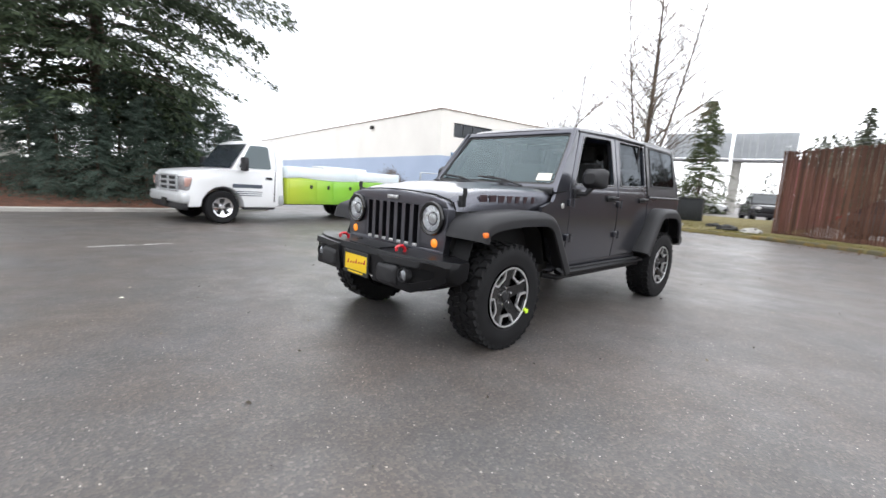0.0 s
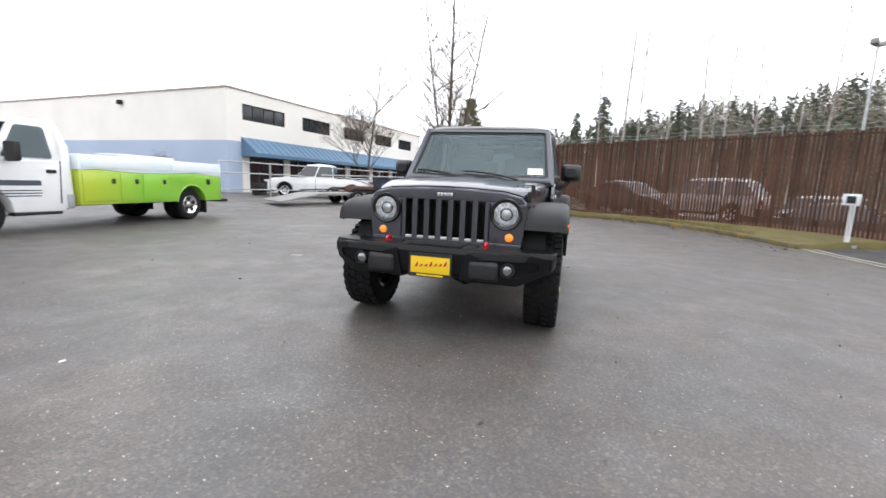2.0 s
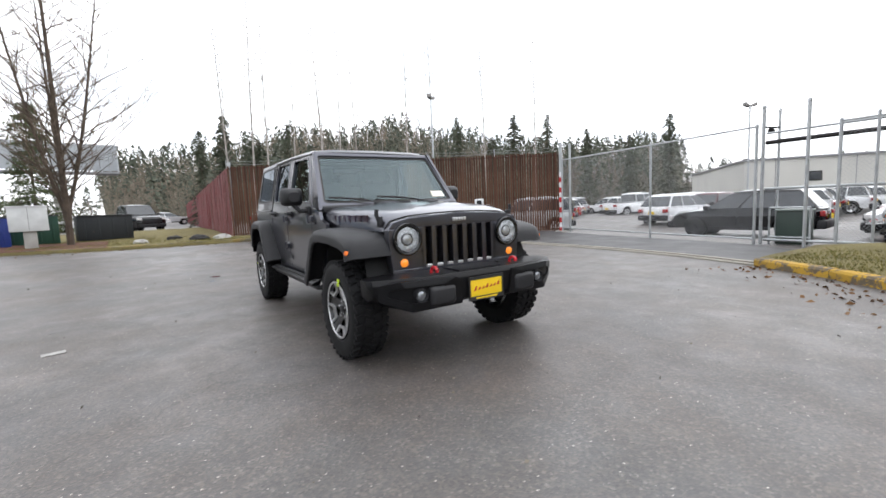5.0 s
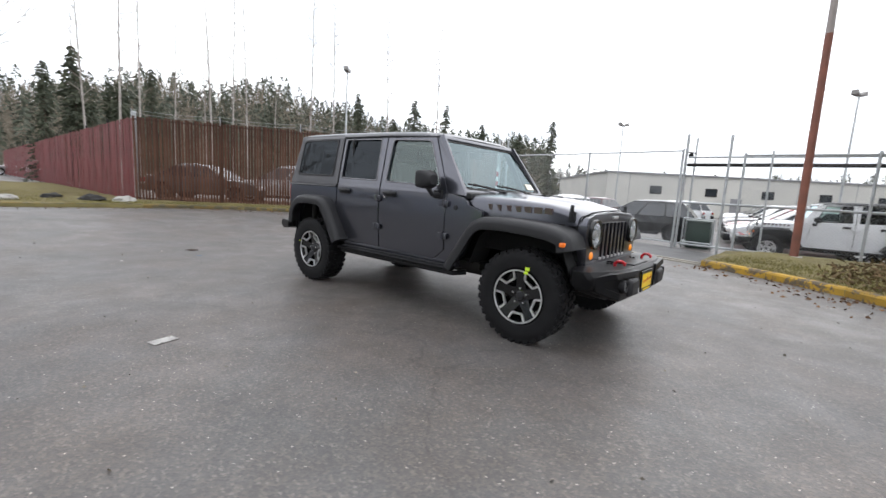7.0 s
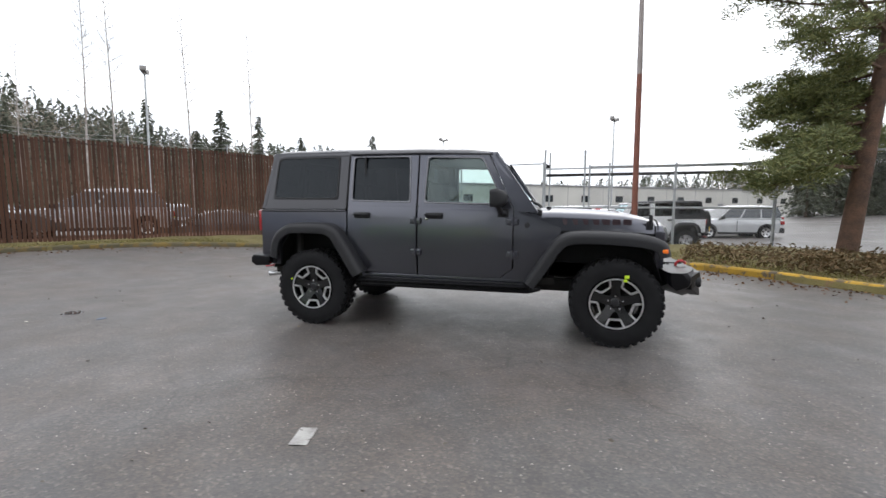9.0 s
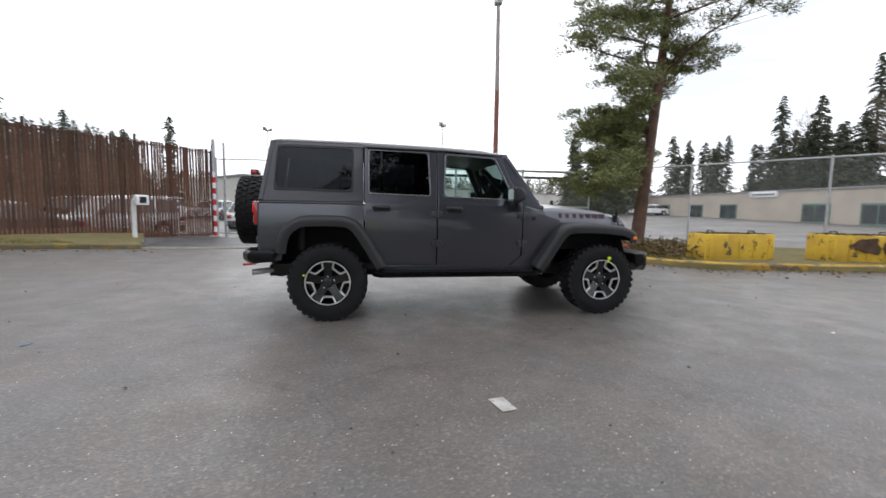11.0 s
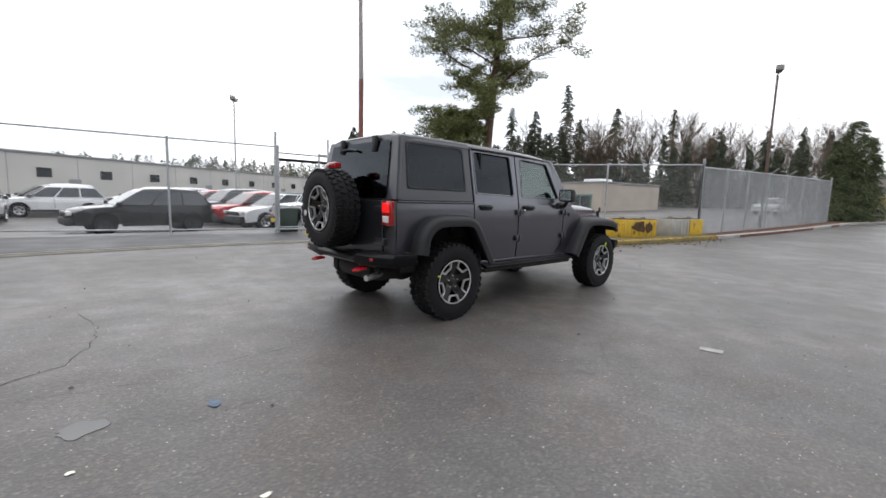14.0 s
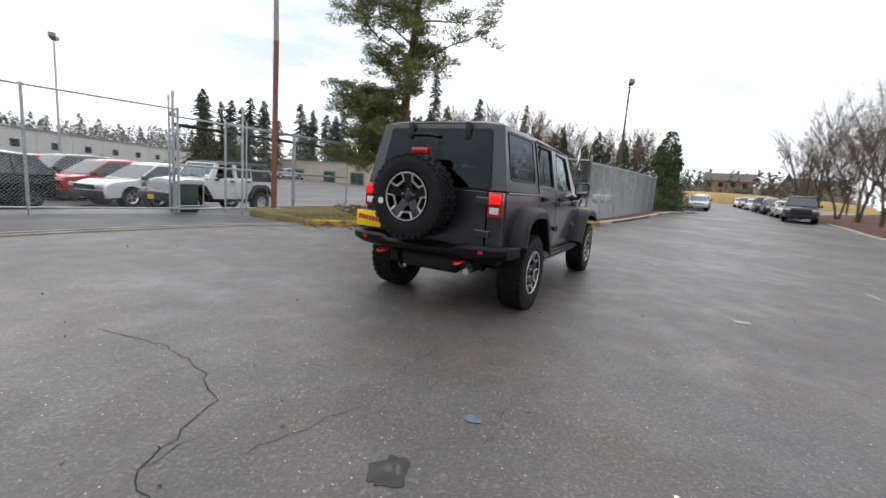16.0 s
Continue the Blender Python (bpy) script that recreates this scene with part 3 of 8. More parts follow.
def mesh_fence(name, label, pts, top, rail=True, r=0.03, spikes=False, low=0.08, corner=None, pitch=0.075, bottom=False, wire=0.0019):
    root = thing(name, label, "fence")
    for i, p in enumerate(pts):
        g = ground_z(*p)
        post(root, *p, g + top + (0.18 if corner and i in corner else 0.03), r * (1.35 if corner and i in corner else 1))
        if spikes and not (corner and i in corner):
            q = Vector((p[0], p[1], g + top))
            part("barb_arm", tube(fresh(), [q, q + Vector((0.10, -0.28, 0.24))], 0.014, 6), GALV, root)
    for p, q in zip(pts, pts[1:]):
        gp, gq = ground_z(*p), ground_z(*q)
        if rail:
            part("top_rail", tube(fresh(), [(*p, gp + top), (*q, gq + top)], 0.021, 8), GALV, root)
        if bottom:
            part("bottom_rail", tube(fresh(), [(*p, gp + low), (*q, gq + low)], 0.021, 8), GALV, root)
        ob = new("wire_mesh", chain_mesh(p, q, low, top, pitch, wire))
        ob.parent = root
    return root


def slat_fence(name, label, a, b, top, base, pitch, width, material, posts, gaps, seed, limit=300, back=1):
    """Upright privacy slats woven into a mesh fence, each slat a piece of its own."""
    rng = random.Random(seed)
    root = thing(name, label, "fence")
    a, b = Vector((*a, 0)), Vector((*b, 0))
    run = (b - a).length
    d = (b - a) / run
    side = Vector((-d.y, d.x, 0))
    shapes = []
    for k in range(6):
        bm = fresh()
        w = width * rng.uniform(0.92, 1.03)
        bow = rng.uniform(-0.008, 0.008)
        rings = []
        for z, o in ((0, 0), (0.33, bow), (0.67, -bow), (1.0, 0)):
            tip = rng.uniform(-0.010, 0.010) if z == 1.0 else 0
            rings.append([(-w / 2, o - 0.004, z + tip), (w / 2, o - 0.004, z), (w / 2, o + 0.004, z), (-w / 2, o + 0.004, z + tip)])
        shapes.append(mesh_of("slat", fix(hull(bm, rings)), material, False))
    n = int(run / pitch)
    turn = math.degrees(math.atan2(d.y, d.x))
    for i in range(min(n, limit)):
        s = (i + 0.5) * pitch
        p = a + d * s + side * rng.uniform(-0.006, 0.006)
        t = s / run
        zb = base(t)
        h = top(t) - zb + rng.uniform(-0.025, 0.02)
        if rng.random() < gaps:
            continue
        ob = new("slat", shapes[rng.randrange(6)])
        ob.parent = root
        ob.matrix_basis = pose(p.x, p.y, zb, rng.uniform(-0.4, 0.4), rng.uniform(-0.35, 0.35), turn + rng.uniform(-4, 4)) @ Matrix.Diagonal((1, 1, h, 1))
    for k in range(posts + 1):
        p = a + d * (run * k / posts) + side * back * 0.06
        zt = top(k / posts)
        post(root, p.x, p.y, zt + 0.14, 0.03, base(k / posts) - 0.1, material=GALV if k == 0 else UNDER)
    for f in (0.03, 0.97):
        p, q = a + side * back * 0.035, b + side * back * 0.035
        za, zb = [base(t) + (top(t) - base(t)) * f for t in (0, 1)]
        part("rail", tube(fresh(), [(p.x, p.y, za), (q.x, q.y, zb)], 0.02, 8), UNDER, root)
    return root, a, d, run


fence_base = lambda t: 0.34 - 0.32 * ss(0.45, 1.0, t)
slat_fence("privacy_fence", "tall rust-brown slatted fence with light gaps", FENCE_A, FENCE_R, lambda t: 2.86, fence_base, 0.0865, 0.0675, RUST, 5, 0.0, 11)
barbs = thing("barbed_wire", "sagging wire strands above the rust fence", "wire")
for z in (2.96, 3.06):
    path = [(FENCE_A[0] + (FENCE_R[0] - FENCE_A[0]) * t, FENCE_A[1] + (FENCE_R[1] - FENCE_A[1]) * t, z - 0.06 * math.sin(math.pi * (t * 5 % 1))) for t in np.linspace(0, 1, 41)]
    part("strand", tube(fresh(), path, 0.004, 4), WIRE, barbs)
for k in range(6):
    t = k / 5
    x, y = FENCE_A[0] + (FENCE_R[0] - FENCE_A[0]) * t, FENCE_A[1] + (FENCE_R[1] - FENCE_A[1]) * t
    part("wire_stay", tube(fresh(), [(x + 0.04, y - 0.03, 2.80), (x + 0.04, y - 0.03, 3.08)], 0.012, 6), GALV, barbs)
slat_fence("maroon_fence", "long maroon slatted boundary fence", (-12.78, 0.24), (-52.0, 0.6), lambda t: 2.86 - 0.5 * t, lambda t: 0.30, 0.135, 0.131, MAROON, 12, 0.0, 12, 290, -1)

# ---- sliding gate, gate posts, run-back frame ----
gate_pts = [(FENCE_R[0] + 0.12 + (GATE_END[0] - FENCE_R[0] - 0.15) * t, FENCE_R[1] - 0.12 + (GATE_END[1] - FENCE_R[1]) * t) for t in (0, 0.58, 1.0)]
mesh_fence("sliding_gate", "closed chain-link sliding gate of galvanised pipe", gate_pts, 2.56, low=0.14, bottom=True, pitch=0.07, wire=0.0022)
striped = thing("striped_post", "red and white striped gate post", "post")
px, py = -5.98, 10.16
for k in range(12):
    z0, z1 = k * 0.18, (k + 1) * 0.18 - 0.002
    part("paint_band", lathe(fresh(), [(0, z0), (0.058, z0), (0.058, z1), (0, z1)], "z", 14, (px, py, 0)), RED if k % 2 == 0 else WHITE, striped)
part("post_top", tube(fresh(), [(px, py, 2.16), (px, py, 3.20)], 0.055, 14), GALV, striped)
part("base_block", block(px - 0.16, px + 0.16, py - 0.16, py + 0.12, -0.1, 0.06, 0.02), CONCRETE, striped)
post(thing("gate_post", "galvanised post beside the striped one", "post"), -5.72, 10.35, 3.12, 0.04)
runback = thing("pipe_gantry", "galvanised pipe gantry that guides the gate", "gantry")
for x, y, top, r in ((0.58, 9.19, 3.0, 0.045), (0.72, 9.62, 2.95, 0.035), (1.70, 8.05, 2.80, 0.040), (2.45, 8.90, 2.52, 0.032), (4.25, 8.95, 2.50, 0.035), (6.7, 8.9, 2.50, 0.035)):
    post(runback, x, y, top, r * 0.75)
for z, r, m in ((2.42, 0.024, GALV), (2.22, 0.045, UNDER), (1.22, 0.030, GALV), (0.10, 0.03, GALV)):
    part("beam", tube(fresh(), [(0.62, 9.24, z), (6.7, 8.98, z)], r, 8), m, runback)
bm = tube(fresh(), [(0.62, 9.2, 2.55), (0.74, 9.55, 2.55)], 0.02, 6)
lathe(bm, [(0, -0.03), (0.06, -0.03), (0.06, 0.03), (0, 0.03)], "y", 14, (0.66, 9.35, 2.48))
part("roller", fix(bm), UNDER, runback)
cab = thing("gate_operator", "dark green gate motor cabinet in a pipe cage", "gate motor")
cz = ground_z(1.05, 9.5)
part("cabinet", block(0.78, 1.34, 9.38, 9.82, cz - 0.02, 0.72, 0.03), surface("dark_green_enamel", (0.035, 0.055, 0.045), rough=0.45, scale=3), cab)
part("lid", block(0.76, 1.36, 9.36, 9.84, 0.72, 0.76, 0.012), surface("grey_green_lid", (0.30, 0.34, 0.32), rough=0.5), cab)
for x in (0.70, 1.42):
    part("cage_bar", tube(fresh(), [(x, 9.30, cz - 0.1), (x, 9.30, 0.80), (x, 9.30, 0.80)], 0.022, 8), GALV, cab)
part("cage_bar", tube(fresh(), [(0.70, 9.30, 0.80), (1.42, 9.30, 0.80)], 0.022, 8), GALV, cab)
part("cage_bar", tube(fresh(), [(0.70, 9.30, 0.16), (1.42, 9.30, 0.16)], 0.022, 8), GALV, cab)
mesh_fence("chain_fence", "chain-link fence behind the gate frame", [(1.9, 9.05), (4.25, 9.02), (6.75, 8.95)], 2.45)
mesh_fence("chain_fence", "chain-link fence turning the corner behind the pine", [(6.75, 8.95), (8.6, 6.3), (10.35, 3.7), (12.05, 1.15)], 2.50, corner=[3])
far_posts = [(12.05, 1.15), (13.9, 0.92), (15.9, 0.70), (18.0, 0.46), (20.2, 0.22), (22.6, 0.0), (25.2, -0.2), (28.2, -0.4)]
mesh_fence("chain_fence", "long chain-link fence along the side road", far_posts, 2.42, spikes=True, corner=[0, 7], pitch=0.055, wire=0.0036)

# keypad on its pedestal
kz = ground_z(-6.98, 7.16) + 0.06
ped = thing("card_reader", "white gate keypad on a bent white pedestal", "keypad")
part("pedestal", tube(fresh(), [(-6.98, 7.16, kz - 0.15), (-6.98, 7.16, kz + 0.98), (-6.94, 7.13, kz + 1.05), (-6.78, 7.03, kz + 1.06)], 0.055, 12), WHITE, ped)
part("foot_plate", block(-7.12, -6.84, 7.02, 7.30, kz - 0.05, kz + 0.02, 0.01), GALV, ped)
kp = part("reader_box", block(-0.06, 0.06, -0.15, 0.15, -0.13, 0.13, 0.02), WHITE, ped)
kp.matrix_basis = pose(-6.70, 6.98, kz + 1.05, 0, 0, -38)
pad = part("key_panel", block(0.058, 0.066, -0.08, 0.08, -0.08, 0.08, 0.004), PLASTIC, kp)

# yellow concrete blocks
def eco_block(x, y, turn, material, label, broken):
    b = thing("concrete_barrier", label, "barrier", "barriers inside the yellow kerb", pose(x, y, ground_z(x, y) + 0.09, 0, 0, turn))
    bm = block(-0.82, 0.82, -0.30, 0.30, 0, 0.58, 0.035)
    for v in bm.verts:
        q = v.co * 3.1 + Vector((x, y, 0))
        v.co += 0.012 * Vector((noise.noise(q), noise.noise(q + Vector((9, 0, 0))), noise.noise(q + Vector((0, 9, 0)))))
    part("body", bm, material, b)
    for k in range(5):  # cast ribs on the face
        xk = -0.70 + k * 0.35
        part("rib", slab(rounded([(xk - 0.045, 0.07), (xk + 0.045, 0.07), (xk + 0.035, 0.50), (xk - 0.035, 0.50)], 0.01, 1), "y", -0.325, -0.295, 0.008), material, b)
    rng = random.Random(int(x * 10))
    moss = [((rng.uniform(-0.80, 0.80), rng.uniform(-0.28, 0.28), 0.585), (rng.uniform(-1, 1), rng.uniform(-1, 1), 0.25), rng.uniform(0.03, 0.10), rng.uniform(0.02, 0.06)) for _ in range(420)]
    ob = new("moss", sprays("moss", moss, SHRUB))
    ob.parent = b
    tagged(ob, kind="stuff")
    if broken == 1:
        for u, w in ((-0.05, 0.30), (0.42, 0.16)):
            bm = slab(blot(u, 0.34, w, 0.17, u * 7, 22, 0.8), "y", -0.332, -0.300)
            part("broken_face", fix(bm), surface("rust_stained_break", (0.11, 0.060, 0.032), (0.040, 0.026, 0.018), rough=0.95, scale=6, fine=40, bump=0.9, dist=0.02) if "rust_stained_break" not in bpy.data.materials else bpy.data.materials["rust_stained_break"], b, "rust-stained broken concrete")
    for xk in (-0.5, 0.5):
        bm = tube(fresh(), [(xk - 0.09, 0, 0.56), (xk - 0.07, 0, 0.64), (xk + 0.07, 0, 0.64), (xk + 0.09, 0, 0.56)], 0.014, 8)
        part("lifting_loop", bm, UNDER, b)
    return b


# ---- buildings ----
def window_band(parent, origin, along_x, x0, x1, z0, z1, panes, frame_m=None):
    """A window in a wall that faces +y (along_x) at y = origin: frame, mullions and one pane for each light."""
    w = new("window")
    w.parent = parent
    y = origin
    bm = fresh()
    for a, b, c, d in ((x0, x1, z0, z0 + 0.06), (x0, x1, z1 - 0.06, z1), (x0, x0 + 0.06, z0, z1), (x1 - 0.06, x1, z0, z1)):
        box(bm, a, b, y - 0.02, y + 0.05, c, d)
    part("frame", fix(bm), frame_m or UNDER, w)
    for k in range(panes):
        a, b = x0 + (x1 - x0) * k / panes, x0 + (x1 - x0) * (k + 1) / panes
        part("pane", block(a + 0.03, b - 0.03, y - 0.01, y + 0.015, z0 + 0.05, z1 - 0.05), DARKGLASS, w)
    return w


def office():
    """Two-storey cream and blue tilt-up building; its corner stands at (-14.4, -17.0)."""
    cx, cy, H = -14.4, -17.0, 5.62
    g = 0.15
    b = thing("warehouse_office", "cream two-storey building with blue band and awning", "building", at=Matrix.Translation((cx, cy, 0)) @ Matrix.Rotation(radians(-7.5), 4, "Z") @ Matrix.Translation((-cx, -cy, 0)))
    L = 22.6
    wins = [(-4.2, -0.98), (-8.6, -5.75), (-12.9, -10.2), (-17.2, -14.5), (-20.9, -18.4)]
    part("side_wall", block(cx - 0.3, cx, cy - 46, cy - 0.0, g + 2.87, g + H, 0), STUCCO, b)
    part("side_band", block(cx - 0.3, cx + 0.004, cy - 46, cy, g - 0.5, g + 2.87, 0), BLUEBAND, b)
    # front wall in strips round the upper windows
    z0, z1 = g + 4.08, g + 4.95
    xs = [cx - 0.3] + [v for w in wins for v in (cx + w[1], cx + w[0])] + [cx - L]
    for k in range(0, len(xs) - 1, 2):
        part("front_wall", block(xs[k + 1], xs[k], cy - 0.3, cy, z0, z1), STUCCO, b)
    part("front_wall", block(cx - L, cx - 0.3, cy - 0.3, cy, z1, g + H), STUCCO, b)
    part("front_wall", block(cx - L, cx - 0.3, cy - 0.3, cy, g + 2.87, z0), STUCCO, b)
    part("front_band", block(cx - 0.9, cx - 0.3, cy - 0.3, cy + 0.004, g - 0.5, g + 2.87), BLUEBAND, b)
    for w in wins:
        window_band(b, cy - 0.12, True, cx + w[0], cx + w[1], z0, z1, 4)
    xk = cx - 0.9
    while xk > cx - L + 3:  # shopfront bays below the awning
        part("pier", block(xk - 0.5, xk, cy - 0.3, cy, g - 0.5, g + 2.87), STUCCO, b)
        window_band(b, cy - 0.15, True, xk - 3.2, xk - 0.5, g + 0.15, g + 2.5, 3)
        part("lintel", block(xk - 3.2, xk - 0.5, cy - 0.3, cy, g + 2.5, g + 2.87), STUCCO, b)
        part("stall_riser", block(xk - 3.2, xk - 0.5, cy - 0.3, cy, g - 0.5, g + 0.15), STUCCO, b)
        xk -= 3.2
    part("parapet_cap", block(cx - L, cx + 0.06, cy - 0.36, cy + 0.06, g + H, g + H + 0.10, 0.02), surface("tan_coping", (0.45, 0.38, 0.34), rough=0.8), b)
    part("parapet_cap", block(cx - 0.36, cx + 0.06, cy - 46, cy - 0.36, g + H, g + H + 0.10, 0.02), bpy.data.materials["tan_coping"], b)
    part("roof", block(cx - L, cx - 0.3, cy - 46, cy - 0.3, g + H - 0.5, g + H - 0.3), ROOFGREY, b)
    part("back_wall", block(cx - L, cx - L + 0.3, cy - 46, cy, g - 0.5, g + H), STUCCO, b)
    awning = part("awning", slab([(cy + 0.008, 3.12 + g), (cy + 1.15, 2.27 + g), (cy + 1.15, 2.07 + g), (cy + 0.008, 2.07 + g)], "x", cx - L + 0.4, cx - 0.85), AWNING, b, "blue standing-seam metal awning")
    for k in range(43):  # standing seams
        x = cx - 0.90 - k * 0.5
        bm = hull(fresh(), [[(x, cy + 0.02, 3.10 + g), (x + 0.03, cy + 0.02, 3.10 + g), (x + 0.03, cy + 0.02, 3.15 + g), (x, cy + 0.02, 3.15 + g)], [(x, cy + 1.15, 2.26 + g), (x + 0.03, cy + 1.15, 2.26 + g), (x + 0.03, cy + 1.15, 2.30 + g), (x, cy + 1.15, 2.30 + g)]])
        part("seam", fix(bm), AWNING, awning)
    part("wall_lamp", block(cx, cx + 0.25, cy - 9.2, cy - 8.9, g + 5.0, g + 5.25, 0.03), UNDER, b)
    return b


office()


def warehouse():
    """Long pale single-storey building beyond the car lot."""
    b = thing("long_warehouse", "long off-white panel building with small windows", "building", at=pose(-14.6, 46.5, -0.6, 0, 0, 35))
    part("wall", block(0, 85, 0, 0.3, 0, 4.75), PALEWALL, b)
    part("end_wall", block(-0.004, 0.3, 0.3, 30, 0, 4.75), PALEWALL, b)
    part("roof", block(-0.2, 85, -0.15, 30, 4.75, 4.95, 0.02), ROOFGREY, b)
    for k in range(13):
        x = 5.5 + k * 6.1
        w = new("window")
        w.parent = b
        part("frame", block(x - 0.65, x + 0.65, -0.05, 0.02, 2.6, 3.5), UNDER, w)
        part("pane", block(x - 0.55, x + 0.55, -0.07, -0.045, 2.7, 3.4), DARKGLASS, w)
        if k % 3 == 1:
            part("door", block(x + 2.2, x + 3.4, -0.06, 0.02, 0.2, 2.5), ROOFGREY, b)
        part("panel_joint", block(x - 3.0, x - 2.94, -0.012, 0.02, 0, 4.75), ROOFGREY, b)
    return b


warehouse()


def beige_shop():
    b = thing("beige_garage", "low beige building with green-framed doors and a white sign", "building", at=pose(32.7, 15.4, 0.0, 0, 0, 80))
    part("wall", block(0, 40, 0, 0.3, 0.1, 3.0), BEIGE, b)
    part("end_wall", block(-0.004, 0.3, -8.4, 0, 0.1, 3.0), BEIGE, b)
    part("roof", block(-0.15, 40, -8.4, 0.4, 3.0, 3.14, 0.02), ROOFGREY, b)
    green = surface("green_door_frame", (0.10, 0.20, 0.16), rough=0.6)
    for x in (2.4, 7.3, 17.5, 23.0, 30.0):
        d = new("shop_door")
        d.parent = b
        part("frame", block(x - 1.25, x + 1.25, 0.28, 0.38, 0.3, 1.95), green, d)
        part("pane", block(x - 1.1, x - 0.06, 0.37, 0.40, 0.55, 1.80), DARKGLASS, d)
        part("pane", block(x + 0.06, x + 1.1, 0.37, 0.40, 0.55, 1.80), DARKGLASS, d)
    sign = part("sign", block(11.2, 14.5, 0.32, 0.42, 2.55, 3.05, 0.01), WHITE, b, "white sign board with dark bars")
    for k in range(9):
        part("sign_bar", block(11.5 + k * 0.31, 11.72 + k * 0.31, 0.42, 0.43, 2.70, 2.90), BLACKINK, sign)
    part("roof_unit", block(3.0, 5.0, -5, -3, 3.1, 3.6, 0.05), WHITE, b)
    return b


def low_shed():
    b = thing("pale_shed", "low whitish building behind the bark bed", "building", at=pose(4.25, -21.5, 0.3))
    part("wall", block(0, 16, -7, 0, 0, 2.0), PALEWALL, b)
    part("roof", block(-0.2, 16.2, -7.2, 0.2, 2.0, 2.12, 0.02), ROOFGREY, b)
    return b


low_shed()
beige_shop()


def billboard(x, y, turn, w, label):
    b = thing("billboard", label, "billboard", "billboards over the far road", pose(x, y, 0.3, 0, 0, turn))
    part("column", tube(fresh(), [(-w * 0.42, 0, -0.5), (-w * 0.42, 0, 6.2)], 0.5, 14), CONCRETE, b)
    part("panel_back", block(-w / 2, w / 2, -0.15, 0.15, 6.3, 9.2), surface("grey_billboard_back", (0.48, 0.50, 0.52), rough=0.7, scale=0.7), b)
    for k in range(9):
        xk = -w / 2 + w * k / 8
        part("strut", block(xk - 0.06, xk + 0.06, -0.55, -0.15, 6.1, 9.1), GALV, b)
    part("catwalk", block(-w / 2, w / 2, -1.2, 1.2, 5.9, 6.1), ROOFGREY, b)
    return b


billboard(-55.6, -14.9, 98, 6.8, "grey back of a roadside billboard on a column")
billboard(-57.2, -8.4, 98, 5.8, "second grey billboard seen from behind")
# ---- trees ----
def sprays(name, items, material):
    """Many small two-sided leaf sprays: items of (centre, direction, length, width)."""
    n = len(items)
    c = np.array([i[0] for i in items], float)
    d = np.array([i[1] for i in items], float)
    ln = np.array([i[2] for i in items], float)[:, None]
    wd = np.array([i[3] for i in items], float)[:, None]
    d /= np.linalg.norm(d, axis=1, keepdims=True) + 1e-9
    rnd = np.random.RandomState(n % 1000 + 7).normal(size=(n, 3))
    s = np.cross(d, rnd)
    s /= np.linalg.norm(s, axis=1, keepdims=True) + 1e-9
    sag = np.array([0, 0, -1.0]) * ln * 0.15
    v = np.stack([c - d * ln * 0.5, c + s * wd * 0.5 + d * ln * 0.05, c + d * ln * 0.5 + sag, c - s * wd * 0.5 + d * ln * 0.05], 1).reshape(-1, 3)
    me = bpy.data.meshes.new(name)
    me.vertices.add(4 * n)
    me.vertices.foreach_set("co", v.ravel())
    me.loops.add(4 * n)
    me.loops.foreach_set("vertex_index", np.arange(4 * n))
    me.polygons.add(n)
    me.polygons.foreach_set("loop_start", np.arange(0, 4 * n, 4))
    me.update(calc_edges=True)
    me.materials.append(material)
    return me


